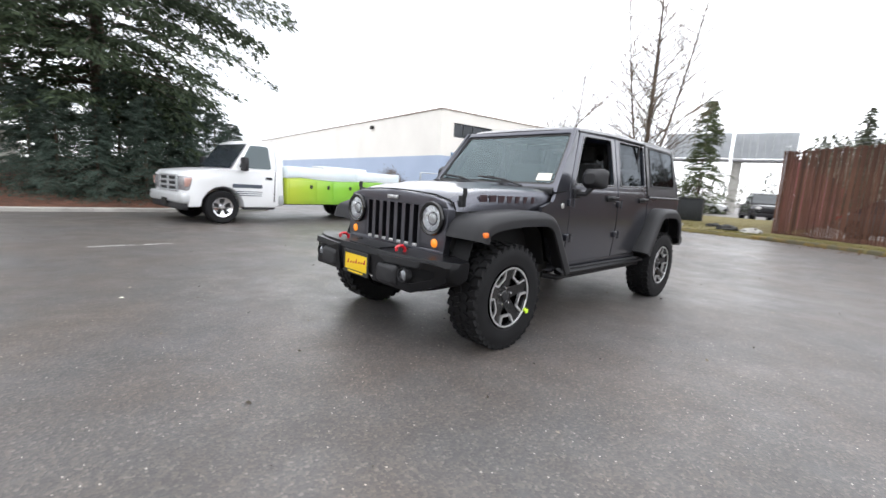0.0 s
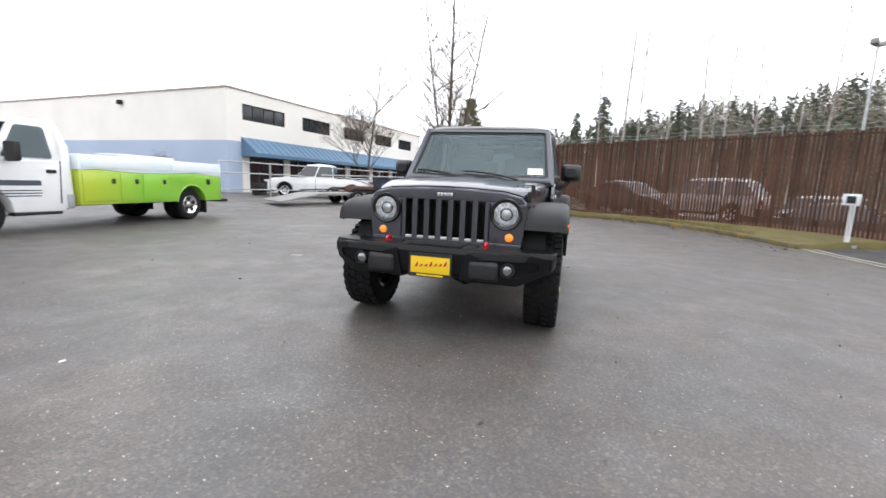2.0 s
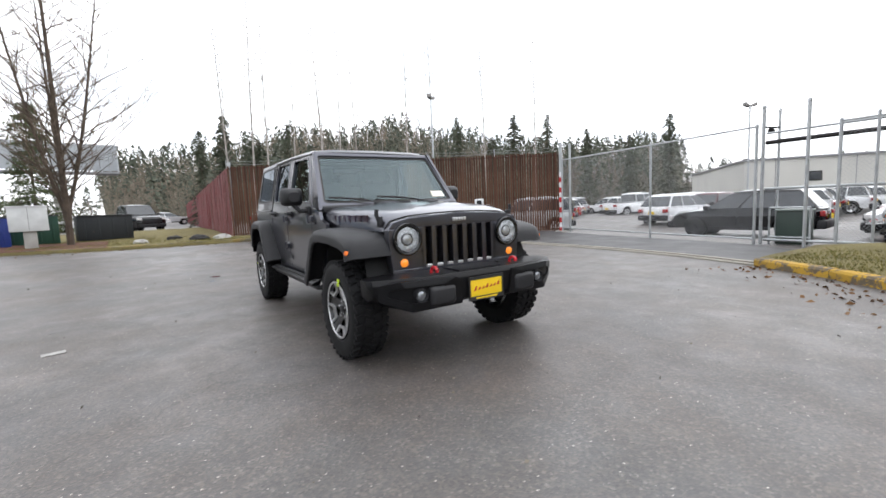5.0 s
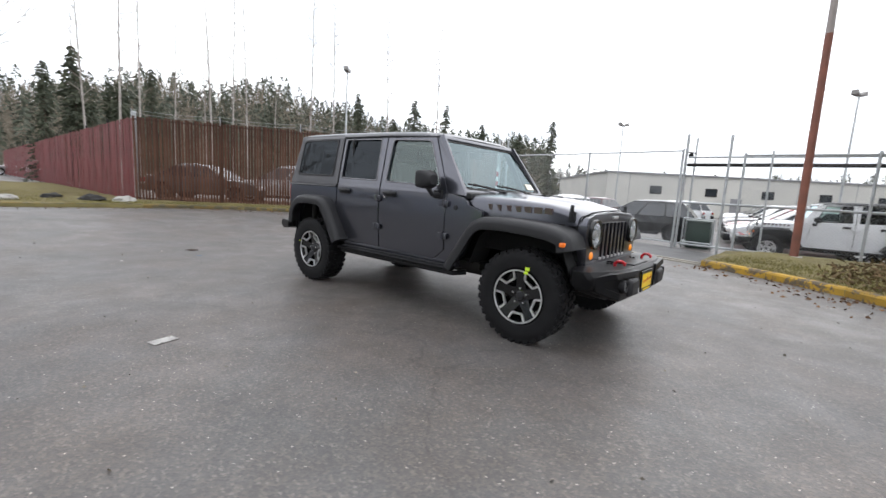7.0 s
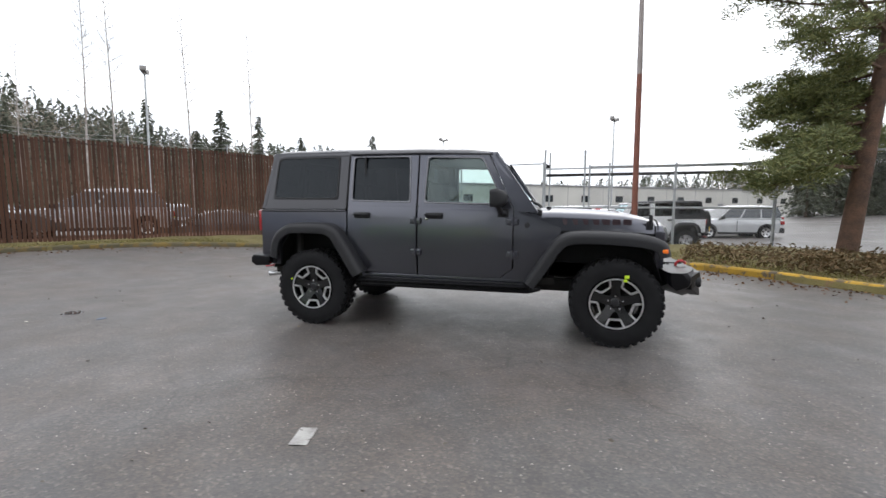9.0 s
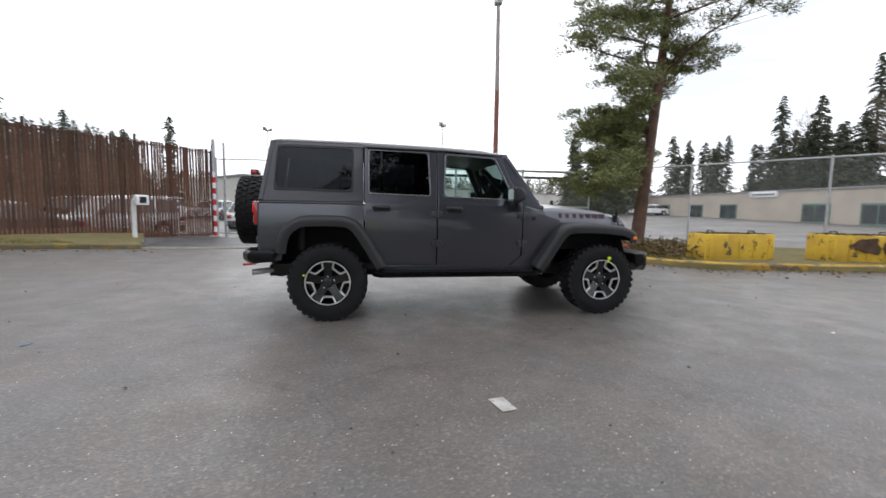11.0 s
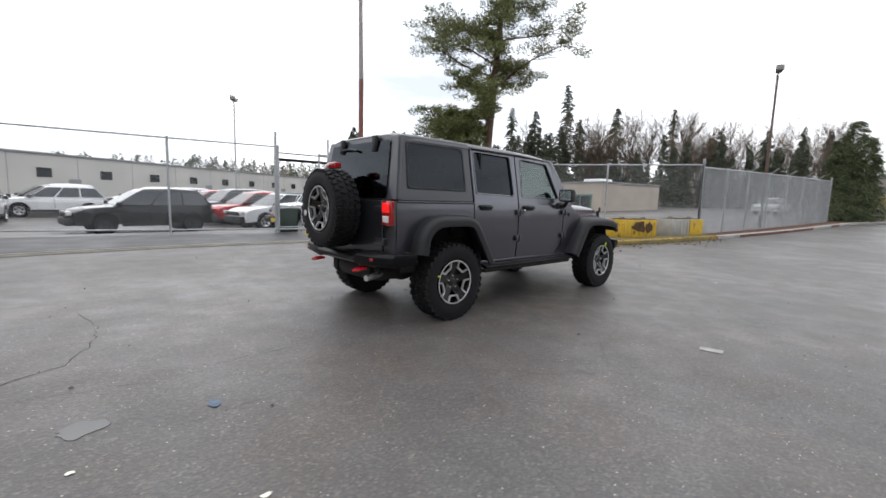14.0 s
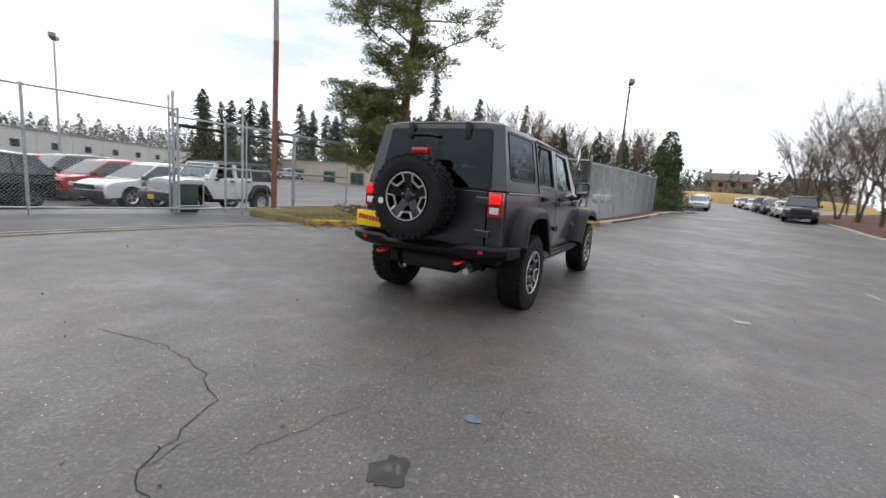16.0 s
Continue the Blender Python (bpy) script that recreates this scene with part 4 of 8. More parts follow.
def fir_meshes(h, r, seed, whorls=34, per=7, clumps=9, size=0.34, base=0.06, droop=0.35, foliage=None, trunk_r=None, ragged=0.35, fans=0, per_fan=6, shape=None, slim=(0.20, 0.34)):
    """A conifer: tapered trunk, drooping whorled boughs and their needle sprays."""
    rng = random.Random(seed)
    items, boughs = [], fresh()
    tr = trunk_r or h * 0.014
    tube(boughs, [(0, 0, -0.4), (0.02 * h * rng.uniform(-1, 1) * 0.3, 0.0, h * 0.5), (0, 0, h)], tr, 8, 0.01)
    for w in range(whorls):
        f = base + (1 - base) * (w / whorls) ** 0.92
        z = h * f
        reach = r * (1 - f) ** 0.78 * (0.75 + 0.25 * math.sin(f * 9)) if shape is None else r * float(np.interp(f, *shape))
        for k in range(per):
            a = 2 * math.pi * (k / per + rng.random())
            ln = reach * rng.uniform(1 - ragged, 1.12) + 0.12
            d = Vector((math.cos(a), math.sin(a), rng.uniform(-0.30, 0.10)))
            tip_drop = droop * ln * rng.uniform(0.5, 1.1)
            if ln > 0.8 and clumps > 5:
                tube(boughs, [(0, 0, z), (d.x * ln * 0.5, d.y * ln * 0.5, z + d.z * ln * 0.4), (d.x * ln * 0.92, d.y * ln * 0.92, z + d.z * ln * 0.5 - tip_drop * 0.7)], max(0.008, tr * 0.16 * (1 - f)), 3, 0.004, caps=False)
            if fans:  # flat fans of side twigs, each a row of narrow needle sprays
                for j in range(max(3, int(fans * (0.4 + 0.6 * ln / r)))):
                    t = 0.14 + 0.86 * (j + rng.random()) / max(3, int(fans * (0.4 + 0.6 * ln / r)))
                    c = Vector((d.x * ln * t, d.y * ln * t, z + d.z * ln * t * 0.6 - tip_drop * t * t))
                    twig = 0.30 * ln * (1.15 - t) * rng.uniform(0.6, 1.2) + size * 1.1
                    for sgn in (-1, 1):
                        e = Vector((d.x * 0.75 - sgn * d.y * 0.75, d.y * 0.75 + sgn * d.x * 0.75, rng.uniform(-0.42, -0.02)))
                        for q in range(per_fan):
                            u = (q + rng.random()) / per_fan
                            p = c + e * twig * u + Vector((rng.gauss(0, 0.12), rng.gauss(0, 0.12), -0.22 * twig * u * u + rng.gauss(0, 0.14))) * size * 2
                            out = e + Vector((rng.uniform(-0.7, 0.7), rng.uniform(-0.7, 0.7), rng.uniform(-0.65, 0.15)))
                            sz = size * rng.uniform(0.6, 1.3)
                            items.append((tuple(p), tuple(out), sz, sz * rng.uniform(*slim)))
                continue
            m = max(2, int(clumps * (0.35 + 0.65 * ln / max(r, 0.1))))
            for j in range(m):
                t = (j + rng.random()) / m
                if t < 0.12 and ln > 1:
                    continue
                spread = 0.16 * ln * (1.1 - t * 0.5)
                c = Vector((d.x * ln * t, d.y * ln * t, z + d.z * ln * t * 0.6 - tip_drop * t * t))
                side = Vector((-d.y, d.x, 0)) * rng.uniform(-1, 1) * spread
                c += side + Vector((0, 0, rng.uniform(-0.5, 0.25) * spread))
                out = d * 0.7 + side * 2.2 / max(0.2, ln) + Vector((rng.uniform(-0.4, 0.4), rng.uniform(-0.4, 0.4), rng.uniform(-0.55, 0.10)))
                sz = size * rng.uniform(0.6, 1.25)
                items.append((tuple(c), tuple(out), sz, sz * rng.uniform(0.32, 0.55)))
    return mesh_of("trunk", fix(boughs), TRUNK), sprays("crown", items, foliage or FIR)


def plant(name, label, trunk, crown, x, y, z=None, turn=0, scale=1.0, group="", category="tree"):
    root = thing(name, label, category, group, pose(x, y, ground_z(x, y) if z is None else z, 0, 0, turn) @ Matrix.Scale(scale, 4))
    for nm, me in (("trunk", trunk), ("crown", crown)):
        if me is not None:
            ob = new(nm, me)
            ob.parent = root
    return root


def bare_meshes(h, seed, spread=0.5, depth=5, r=0.10, upright=0.55, twigs=True, stems=1, bark=None, kids=(3, 5)):
    """A leafless tree: a forking trunk and limbs down to twigs."""
    rng = random.Random(seed)
    wood, fine = fresh(), []

    def grow(p, d, ln, rad, level):
        q, pts = p.copy(), [p.copy()]
        steps = 3
        for _ in range(steps):
            d = (d + Vector((rng.uniform(-1, 1), rng.uniform(-1, 1), rng.uniform(-0.4, 0.8))) * 0.13).normalized()
            q = q + d * ln / steps
            pts.append(q.copy())
        if rad > 0.004:
            tube(wood, pts, rad, 7 if rad > 0.05 else 4 if rad > 0.015 else 3, rad * 0.55, caps=False)
        if level == 0:
            for _ in range(5):
                e = (d + Vector((rng.uniform(-1, 1), rng.uniform(-1, 1), rng.uniform(-0.3, 0.9))) * 0.8).normalized()
                fine.append((tuple(q + e * ln * 0.5), tuple(e), ln * rng.uniform(0.8, 1.6), 0.008))
            return
        for k in range(rng.randint(*kids)):
            t = rng.uniform(0.35, 1.0)
            at = pts[min(3, int(t * 3))].lerp(pts[min(3, int(t * 3) + 1)], (t * 3) % 1)
            side = Vector((rng.uniform(-1, 1), rng.uniform(-1, 1), 0)).normalized()
            e = (d * upright + side * spread + Vector((0, 0, 0.25))).normalized()
            grow(at, e, ln * rng.uniform(0.50, 0.72), rad * rng.uniform(0.42, 0.62), level - 1)
        grow(q, d, ln * rng.uniform(0.62, 0.78), rad * 0.58, level - 1)

    for k in range(stems):
        lean = Vector((rng.uniform(-0.12, 0.12), rng.uniform(-0.12, 0.12), 1)).normalized()
        grow(Vector((rng.uniform(-0.1, 0.1) * (stems > 1), rng.uniform(-0.1, 0.1) * (stems > 1), -0.2)), lean, h * 0.36, r, depth)
    return mesh_of("trunk", wood, bark or TRUNK), (sprays("crown", fine, TWIGS) if twigs and fine else None)


def leader_meshes(h, seed, stems, bark=None, spread=0.22, thick=0.085, low=0.20):
    """A leafless tree with upright stems from one foot, each feathered with rising side branches."""
    rng = random.Random(seed)
    wood, fine = fresh(), []
    for k in range(stems):
        a = 2 * math.pi * (k + rng.random() * 0.4) / stems
        top = h * (1.0 if k == 0 else rng.uniform(0.72, 0.9))
        lean = 0.03 if k == 0 else rng.uniform(0.09, 0.26)
        spine = [Vector((math.cos(a) * lean * h * max(0.0, t - 0.14) ** 0.8 + 0.05 * math.sin(t * 9 + k) * t, math.sin(a) * lean * h * max(0.0, t - 0.14) ** 0.8, -0.2 + top * t)) for t in np.linspace(0, 1, 13)]
        tube(wood, spine, thick if k == 0 else thick * 0.65, 8, 0.012)
        for j in range(40):
            f = low + (0.98 - low) * j / 40
            p = spine[min(12, int(f * 12))].lerp(spine[min(12, int(f * 12) + 1)], (f * 12) % 1)
            b = j * 2.4 + rng.uniform(-0.6, 0.6)
            ln = (spread * h * (1.08 - f) + 0.25) * rng.uniform(0.5, 1.15)
            d = Vector((math.cos(b), math.sin(b), rng.uniform(0.55, 1.1))).normalized()
            q, pts = p.copy(), [p.copy()]
            for _ in range(4):
                d = (d + Vector((rng.uniform(-1, 1), rng.uniform(-1, 1), rng.uniform(-0.2, 0.6))) * 0.16).normalized()
                q = q + d * ln / 4
                pts.append(q.copy())
            tube(wood, pts, 0.012 + 0.018 * (1 - f), 4, 0.006, caps=False)
            for m in range(14):
                c = pts[1 + m % 4]
                e = (d + Vector((rng.uniform(-1, 1), rng.uniform(-1, 1), rng.uniform(-0.5, 0.9))) * 0.8).normalized()
                t = ln * rng.uniform(0.22, 0.42)
                fine.append((tuple(c + e * t * 0.5), tuple(e), t, 0.020))
                fine.append((tuple(c + e * t * 0.8), tuple(e + Vector((rng.uniform(-1, 1), rng.uniform(-1, 1), 0.4)) * 0.7), t * 0.6, 0.016))
    return mesh_of("trunk", wood, bark or TRUNK), sprays("crown", fine, TWIGS)


def pine_meshes(h, seed):
    """An old open-crowned pine: leaning trunk, crooked limbs, needle tufts massed towards their ends."""
    rng = random.Random(seed)
    wood, items = fresh(), []
    spine = [Vector((0.20 * math.sin(t * 2.6) + 0.55 * t, 0.15 * math.sin(t * 5), h * t)) for t in np.linspace(-0.03, 1, 15)]
    tube(wood, spine, 0.22, 12, 0.03)

    def tuft(c, rad, n):
        for _ in range(n):
            v = Vector((rng.gauss(0, 1), rng.gauss(0, 1), rng.gauss(0, 0.8))).normalized() * rad * rng.random() ** 0.4
            v.z = v.z * 0.55 + 0.1 * rad
            out = v * 1.2 + Vector((rng.uniform(-1, 1), rng.uniform(-1, 1), rng.uniform(-0.2, 1.2))) * rad * 0.8
            sz = rng.uniform(0.11, 0.20)
            items.append((tuple(c + v), tuple(out), sz, sz * rng.uniform(0.10, 0.20)))

    count = 56
    for k in range(count):
        f = 0.19 + 0.80 * (k / count) + rng.uniform(-0.012, 0.012)
        i = min(13.9, f * 14)
        p = spine[int(i)].lerp(spine[min(14, int(i) + 1)], i % 1)
        a = k * 2.4 + rng.uniform(-0.9, 0.9)
        reach = (2.4 if f < 0.34 else 2.75 * min(1.0, (1.10 - f) / 0.45)) * rng.uniform(0.45, 1.05)
        if k < 14:  # heavy low limbs on one side
            a, reach = math.radians(165) + rng.gauss(0, 0.8), 2.8 * rng.uniform(0.55, 1.0)
        rise = rng.uniform(-0.10, 0.15) if f < 0.40 else rng.uniform(-0.15, 0.4)
        q, d, pts = p.copy(), Vector((math.cos(a), math.sin(a), rise)).normalized(), [p.copy()]
        for _ in range(5):
            d = (d + Vector((rng.uniform(-1, 1), rng.uniform(-1, 1), rng.uniform(-0.6, 0.75))) * 0.28).normalized()
            q = q + d * reach / 5
            pts.append(q.copy())
        tube(wood, pts, 0.06 * (1.15 - f), 5, 0.010)
        for t in range(2, 6):
            for s in range(5 if k < 14 else 3):
                e = pts[t] + Vector((rng.gauss(0, 1), rng.gauss(0, 1), rng.gauss(0.1, 0.55))) * 0.15 * reach
                tube(wood, [pts[t - 1], e], 0.012, 3, 0.004)
                tuft(e, rng.uniform(0.24, 0.44), 130 if f > 0.40 else 150)
        tuft(q, rng.uniform(0.26, 0.46), 130)
    return mesh_of("trunk", fix(wood), PINEBARK), sprays("crown", items, PINE)


plant("pine_tree", "tall open pine with yellow-green needle pads", *pine_meshes(12.6, 5), 7.5, 7.2, turn=-20, category="tree")

# big fir with spruce bushes below it, on the bark bed
plant("fir_tree", "large dark green fir on the bark bed", *fir_meshes(14.5, 5.6, 21, 36, 10, 78, 0.19, 0.16, 0.24, FIR, 0.26, 0.5, 17, 12, ((0.16, 0.3, 0.42, 0.55, 0.75, 1.0), (0.55, 0.80, 1.0, 0.82, 0.5, 0.03))), 2.3, -14.3, 0.35, category="tree")
plant("fir_tree", "dark fir standing behind the large one", *fir_meshes(12.0, 4.8, 22, 34, 9, 60, 0.20, 0.25, 0.28, FIR, 0.2, 0.45, 13, 11), 6.6, -15.8, 0.4)
spruce_t, spruce_c = fir_meshes(2.9, 1.5, 31, 26, 11, 34, 0.066, 0.02, 0.22, SPRUCE, 0.05, 0.5, 9, 8)
for k, (x, y, s, name) in enumerate(((3.4, -12.3, 0.95, 1), (3.9, -13.0, 1.05, 1), (1.0, -12.9, 1.15, 1), (2.6, -12.0, 0.86, 1), (1.5, -12.1, 1.02, 1), (0.5, -12.3, 0.95, 1), (-0.5, -12.9, 0.98, 1), (2.0, -13.2, 1.25, 1), (0.2, -13.6, 1.2, 1), (-1.3, -13.8, 0.9, 1))):
    plant("spruce_bush", "dense blue-green spruce bush below the fir", spruce_t, spruce_c, x, y, 0.12 + 0.14 * (-10.7 - y) * 0.4, k * 50, s, "spruce bushes on the bark bed", "bush")

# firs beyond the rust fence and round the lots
far_a = fir_meshes(11.5, 2.7, 51, 38, 8, 24, 0.33, 0.10, 0.30, FIRHAZED, ragged=0.55)
far_b = fir_meshes(10.0, 3.1, 52, 34, 8, 26, 0.34, 0.05, 0.28, FIRHAZED, ragged=0.5)
far_c = fir_meshes(13.0, 2.6, 53, 34, 7, 24, 0.34, 0.24, 0.35, FIRHAZED, ragged=0.6)
HEDGE = leafy("hedge_fir_needles", (0.100, 0.122, 0.052), (0.034, 0.048, 0.024))
hedge_t, hedge_c = fir_meshes(5.8, 2.3, 61, 26, 9, 34, 0.15, 0.02, 0.26, HEDGE, 0.07, 0.62, 8, 6)
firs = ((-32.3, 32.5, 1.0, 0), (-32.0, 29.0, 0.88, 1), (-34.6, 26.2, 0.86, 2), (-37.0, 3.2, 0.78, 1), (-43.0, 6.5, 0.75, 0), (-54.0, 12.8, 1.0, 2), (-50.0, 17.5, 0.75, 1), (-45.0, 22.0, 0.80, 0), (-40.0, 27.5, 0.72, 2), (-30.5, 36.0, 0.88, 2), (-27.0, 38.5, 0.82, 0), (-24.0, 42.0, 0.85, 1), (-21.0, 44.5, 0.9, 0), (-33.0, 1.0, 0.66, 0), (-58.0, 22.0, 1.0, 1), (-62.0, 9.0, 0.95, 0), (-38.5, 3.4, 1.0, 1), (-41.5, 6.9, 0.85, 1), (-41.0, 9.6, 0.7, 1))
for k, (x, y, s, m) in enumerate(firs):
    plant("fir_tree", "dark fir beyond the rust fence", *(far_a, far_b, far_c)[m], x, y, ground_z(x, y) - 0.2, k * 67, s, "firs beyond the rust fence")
plant("fir_tree", "broad olive fir near the far road", hedge_t, hedge_c, -41.0, -10.0, 0.4, 20, 1.75)
for k, (x, y, s, m) in enumerate(((54, 33.5, 1.40, 2), (60, 28.5, 1.30, 0), (51, 37, 1.25, 0), (49, 40, 1.15, 2), (57, 45, 1.2, 1), (70, 24, 1.2, 2), (76, 20, 1.15, 1), (66, 16, 1.0, 0), (72, 12, 0.95, 1), (60, 11, 0.80, 1), (80, 6, 1.0, 0), (64, 6.5, 0.8, 2), (55, 5.5, 0.72, 1), (48, 4.2, 0.62, 0))):
    plant("fir_tree", "dark fir behind the beige garage", *(far_a, far_b, far_c)[m], x, y, ground_z(x, y) - 0.2, k * 41, s, "firs behind the beige garage")
for k, (x, y, s) in enumerate(((30.2, -0.4, 0.86), (32.0, -0.9, 1.08), (34.3, -0.6, 0.80), (36.4, -1.2, 0.98), (39.2, -1.3, 0.82))):
    plant("fir_tree", "dense bushy fir beside the side road", hedge_t, hedge_c, x, y, ground_z(x, y), k * 70, s, "roadside firs past the mesh fence")

# leafless trees by the utility box and the office
plant("bare_tree", "tall leafless tree with upswept grey limbs", *leader_meshes(11.6, 41, 4, None, 0.31, 0.11, 0.18), -14.2, -4.55, category="tree")
plant("bare_tree", "spreading leafless tree before the office", *bare_meshes(9.2, 43, 0.80, 4, 0.08, 0.66, kids=(4, 5)), -18.0, -10.6, category="tree")
plant("bare_shrub", "small leafless shrub by the office wall", *bare_meshes(2.2, 44, 0.9, 4, 0.03, 0.6, stems=4), -12.6, -19.5, category="bush")

# pale leafless alders over the rust fence, brown bare woods on the right
alders = [leader_meshes(19.0, 70 + k, 1, PALEBARK, 0.09, 0.10, 0.35) for k in range(3)]
rng = random.Random(9)
spots = [(-32.7, 2.9), (-32.3, 4.5), (-32.0, 5.6), (-31.5, 7.5), (-30.6, 9.8), (-30.1, 10.9), (-27.5, 15.7), (-40.0, 13.0), (-38.0, 18.5), (-33.0, 22.0), (-30.0, 26.5), (-27.0, 30.5), (-42.0, 4.0), (-36.0, 15.0)]
for k, (x, y) in enumerate(spots):
    plant("alder_tree", "thin pale leafless alder beyond the rust fence", *alders[k % 3], x, y, ground_z(x, y) - 0.3, rng.uniform(0, 360), rng.uniform(0.7, 1.05), "alders beyond the rust fence")
browns = [bare_meshes(9.0, 80 + k, 0.55, 4, 0.09, 0.75, stems=2, kids=(3, 4)) for k in range(3)]
for k in range(30):
    t = k / 29
    x, y = 56 + 22 * t + rng.uniform(-6, 6), 40 - 36 * t + rng.uniform(-4, 4)
    plant("bare_tree", "brown leafless tree behind the lots", *browns[k % 3], x, y, ground_z(x, y) - 0.3, rng.uniform(0, 360), rng.uniform(1.2, 1.75), "leafless trees behind the lots")
for k, (x, y, sc) in enumerate(((20.0, -11.6, 0.85), (24.0, -11.8, 1.0), (28.0, -12.3, 0.95), (33.0, -12.6, 1.1), (38.0, -12.9, 1.0), (45.0, -13.2, 1.2), (53.0, -13.4, 1.2))):
    plant("bare_tree", "grey leafless tree on the bark bed", *browns[k % 3], x, y, ground_z(x, y) + 0.35, 77 * k, sc, "leafless trees on the bark bed")
rng2 = random.Random(12)
belt = along([(27, 51, 0), (38, 51, 0), (47, 45, 0), (51, 36, 0), (53, 28, 0), (55, 20, 0), (57, 12, 0), (58, 5, 0)], 1.15)
for k, p in enumerate(belt):
    x, y = p.x + rng2.uniform(-2, 4), p.y + rng2.uniform(-1, 2)
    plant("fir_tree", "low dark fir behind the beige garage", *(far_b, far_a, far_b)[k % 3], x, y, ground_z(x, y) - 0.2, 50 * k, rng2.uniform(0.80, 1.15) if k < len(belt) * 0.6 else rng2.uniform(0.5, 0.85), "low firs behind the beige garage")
for k in range(14):
    x, y = 30 + 9 * k + rng.uniform(-3, 3), -15.5 - 0.5 * k + rng.uniform(-1.5, 1.5)
    plant("bare_tree", "grey leafless tree on the bark bed", *browns[k % 3], x, y, ground_z(x, y) + 0.4, rng.uniform(0, 360), rng.uniform(0.45, 0.75), "leafless trees on the bark bed")


# far wooded hills
def ridge(name, a0, a1, dist, heights, seed, label, density, tree=1.0):
    """A wooded hill on an arc (degrees from +x): a land form and the small trees that cover it."""
    rng = random.Random(seed)
    bm, items, bare = fresh(), [], []
    n, rows = 60, []

    def top(t):
        return float(np.interp(t, np.linspace(0, 1, len(heights)), heights)) * (0.92 + 0.25 * noise.noise(Vector((t * 9, seed, 0))))

    for i in range(n + 1):
        t = i / n
        a = radians(a0 + (a1 - a0) * t)
        row = []
        for j in range(7):
            f = j / 6
            r = dist + f * 90
            row.append(bm.verts.new((r * math.cos(a), r * math.sin(a), -1 + top(t) * math.sin(f * math.pi * 0.5))))
        rows.append(row)
    for r, s in zip(rows, rows[1:]):
        for j in range(6):
            bm.faces.new((r[j], r[j + 1], s[j + 1], s[j]))
    fix(bm)
    if sum(f.normal.z for f in bm.faces) < 0:
        bmesh.ops.reverse_faces(bm, faces=bm.faces)
    hill = solid(name, bm, surface(name + "_undergrowth", (0.085, 0.075, 0.050), (0.045, 0.045, 0.030), rough=1.0, scale=0.06, fine=1.2, bump=0.6, dist=0.5), label, "hill", kind="structure", angle=180)
    for _ in range(density):
        t, f = rng.random(), rng.random()
        a, r = radians(a0 + (a1 - a0) * t), dist + f * 90
        z = -1 + top(t) * math.sin(f * math.pi * 0.5)
        evergreen = rng.random() < 0.26
        h = tree * (rng.uniform(5, 11) if evergreen else rng.uniform(4, 8))
        x, y = r * math.cos(a), r * math.sin(a)
        for k in range(46 if evergreen else 70):
            u = (k + rng.random()) / (46 if evergreen else 70)
            b = rng.uniform(0, 6.28)
            if evergreen:
                w = (1.15 - u) * h * 0.17
                items.append(((x + w * math.cos(b), y + w * math.sin(b), z + h * (0.02 + 0.96 * u)), (math.cos(b), math.sin(b), rng.uniform(-0.7, 0.2)), h * rng.uniform(0.09, 0.14), h * 0.05))
            else:
                w = h * 0.24 * math.sin(math.pi * min(1, u + 0.15)) * rng.random() ** 0.5
                bare.append(((x + w * math.cos(b), y + w * math.sin(b), z + h * (0.02 + 0.96 * u)), (math.cos(b) * 0.6, math.sin(b) * 0.6, 1), h * rng.uniform(0.10, 0.20), h * 0.011))
        if evergreen:
            items.append(((x, y, z + h * 0.97), (0, 0, 1), h * 0.2, h * 0.05))
    # needles lighter than near firs, the haze over the hill being coloured in
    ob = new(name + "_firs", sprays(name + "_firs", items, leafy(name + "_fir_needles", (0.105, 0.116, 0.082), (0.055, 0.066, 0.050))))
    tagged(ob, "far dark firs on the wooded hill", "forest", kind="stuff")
    # twigs grey-brown of themselves, paled further to stand for the haze
    ob = new(name + "_woods", sprays(name + "_woods", bare, leafy(name + "_hazed_twigs", (0.270, 0.225, 0.175), (0.160, 0.138, 0.108))))
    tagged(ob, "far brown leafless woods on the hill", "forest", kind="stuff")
    return hill


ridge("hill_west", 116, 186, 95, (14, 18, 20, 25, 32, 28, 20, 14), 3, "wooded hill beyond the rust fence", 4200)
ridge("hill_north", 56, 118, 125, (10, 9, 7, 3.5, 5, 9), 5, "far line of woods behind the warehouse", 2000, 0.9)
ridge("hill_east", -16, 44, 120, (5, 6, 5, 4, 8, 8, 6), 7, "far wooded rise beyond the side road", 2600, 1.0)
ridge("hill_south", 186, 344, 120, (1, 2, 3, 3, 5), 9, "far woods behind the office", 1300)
# ---- the grey off-road car in the middle; it faces +x ----
def side_y(z):
    """Half width of the body at a height."""
    if z < 0.9:
        return 0.752 + 0.033 * ss(0.40, 0.92, z)
    if z < 1.17:
        return 0.785 - 0.010 * ((z - 0.9) / 0.27) ** 2
    return 0.775 - 0.115 * (z - 1.17) / 0.60


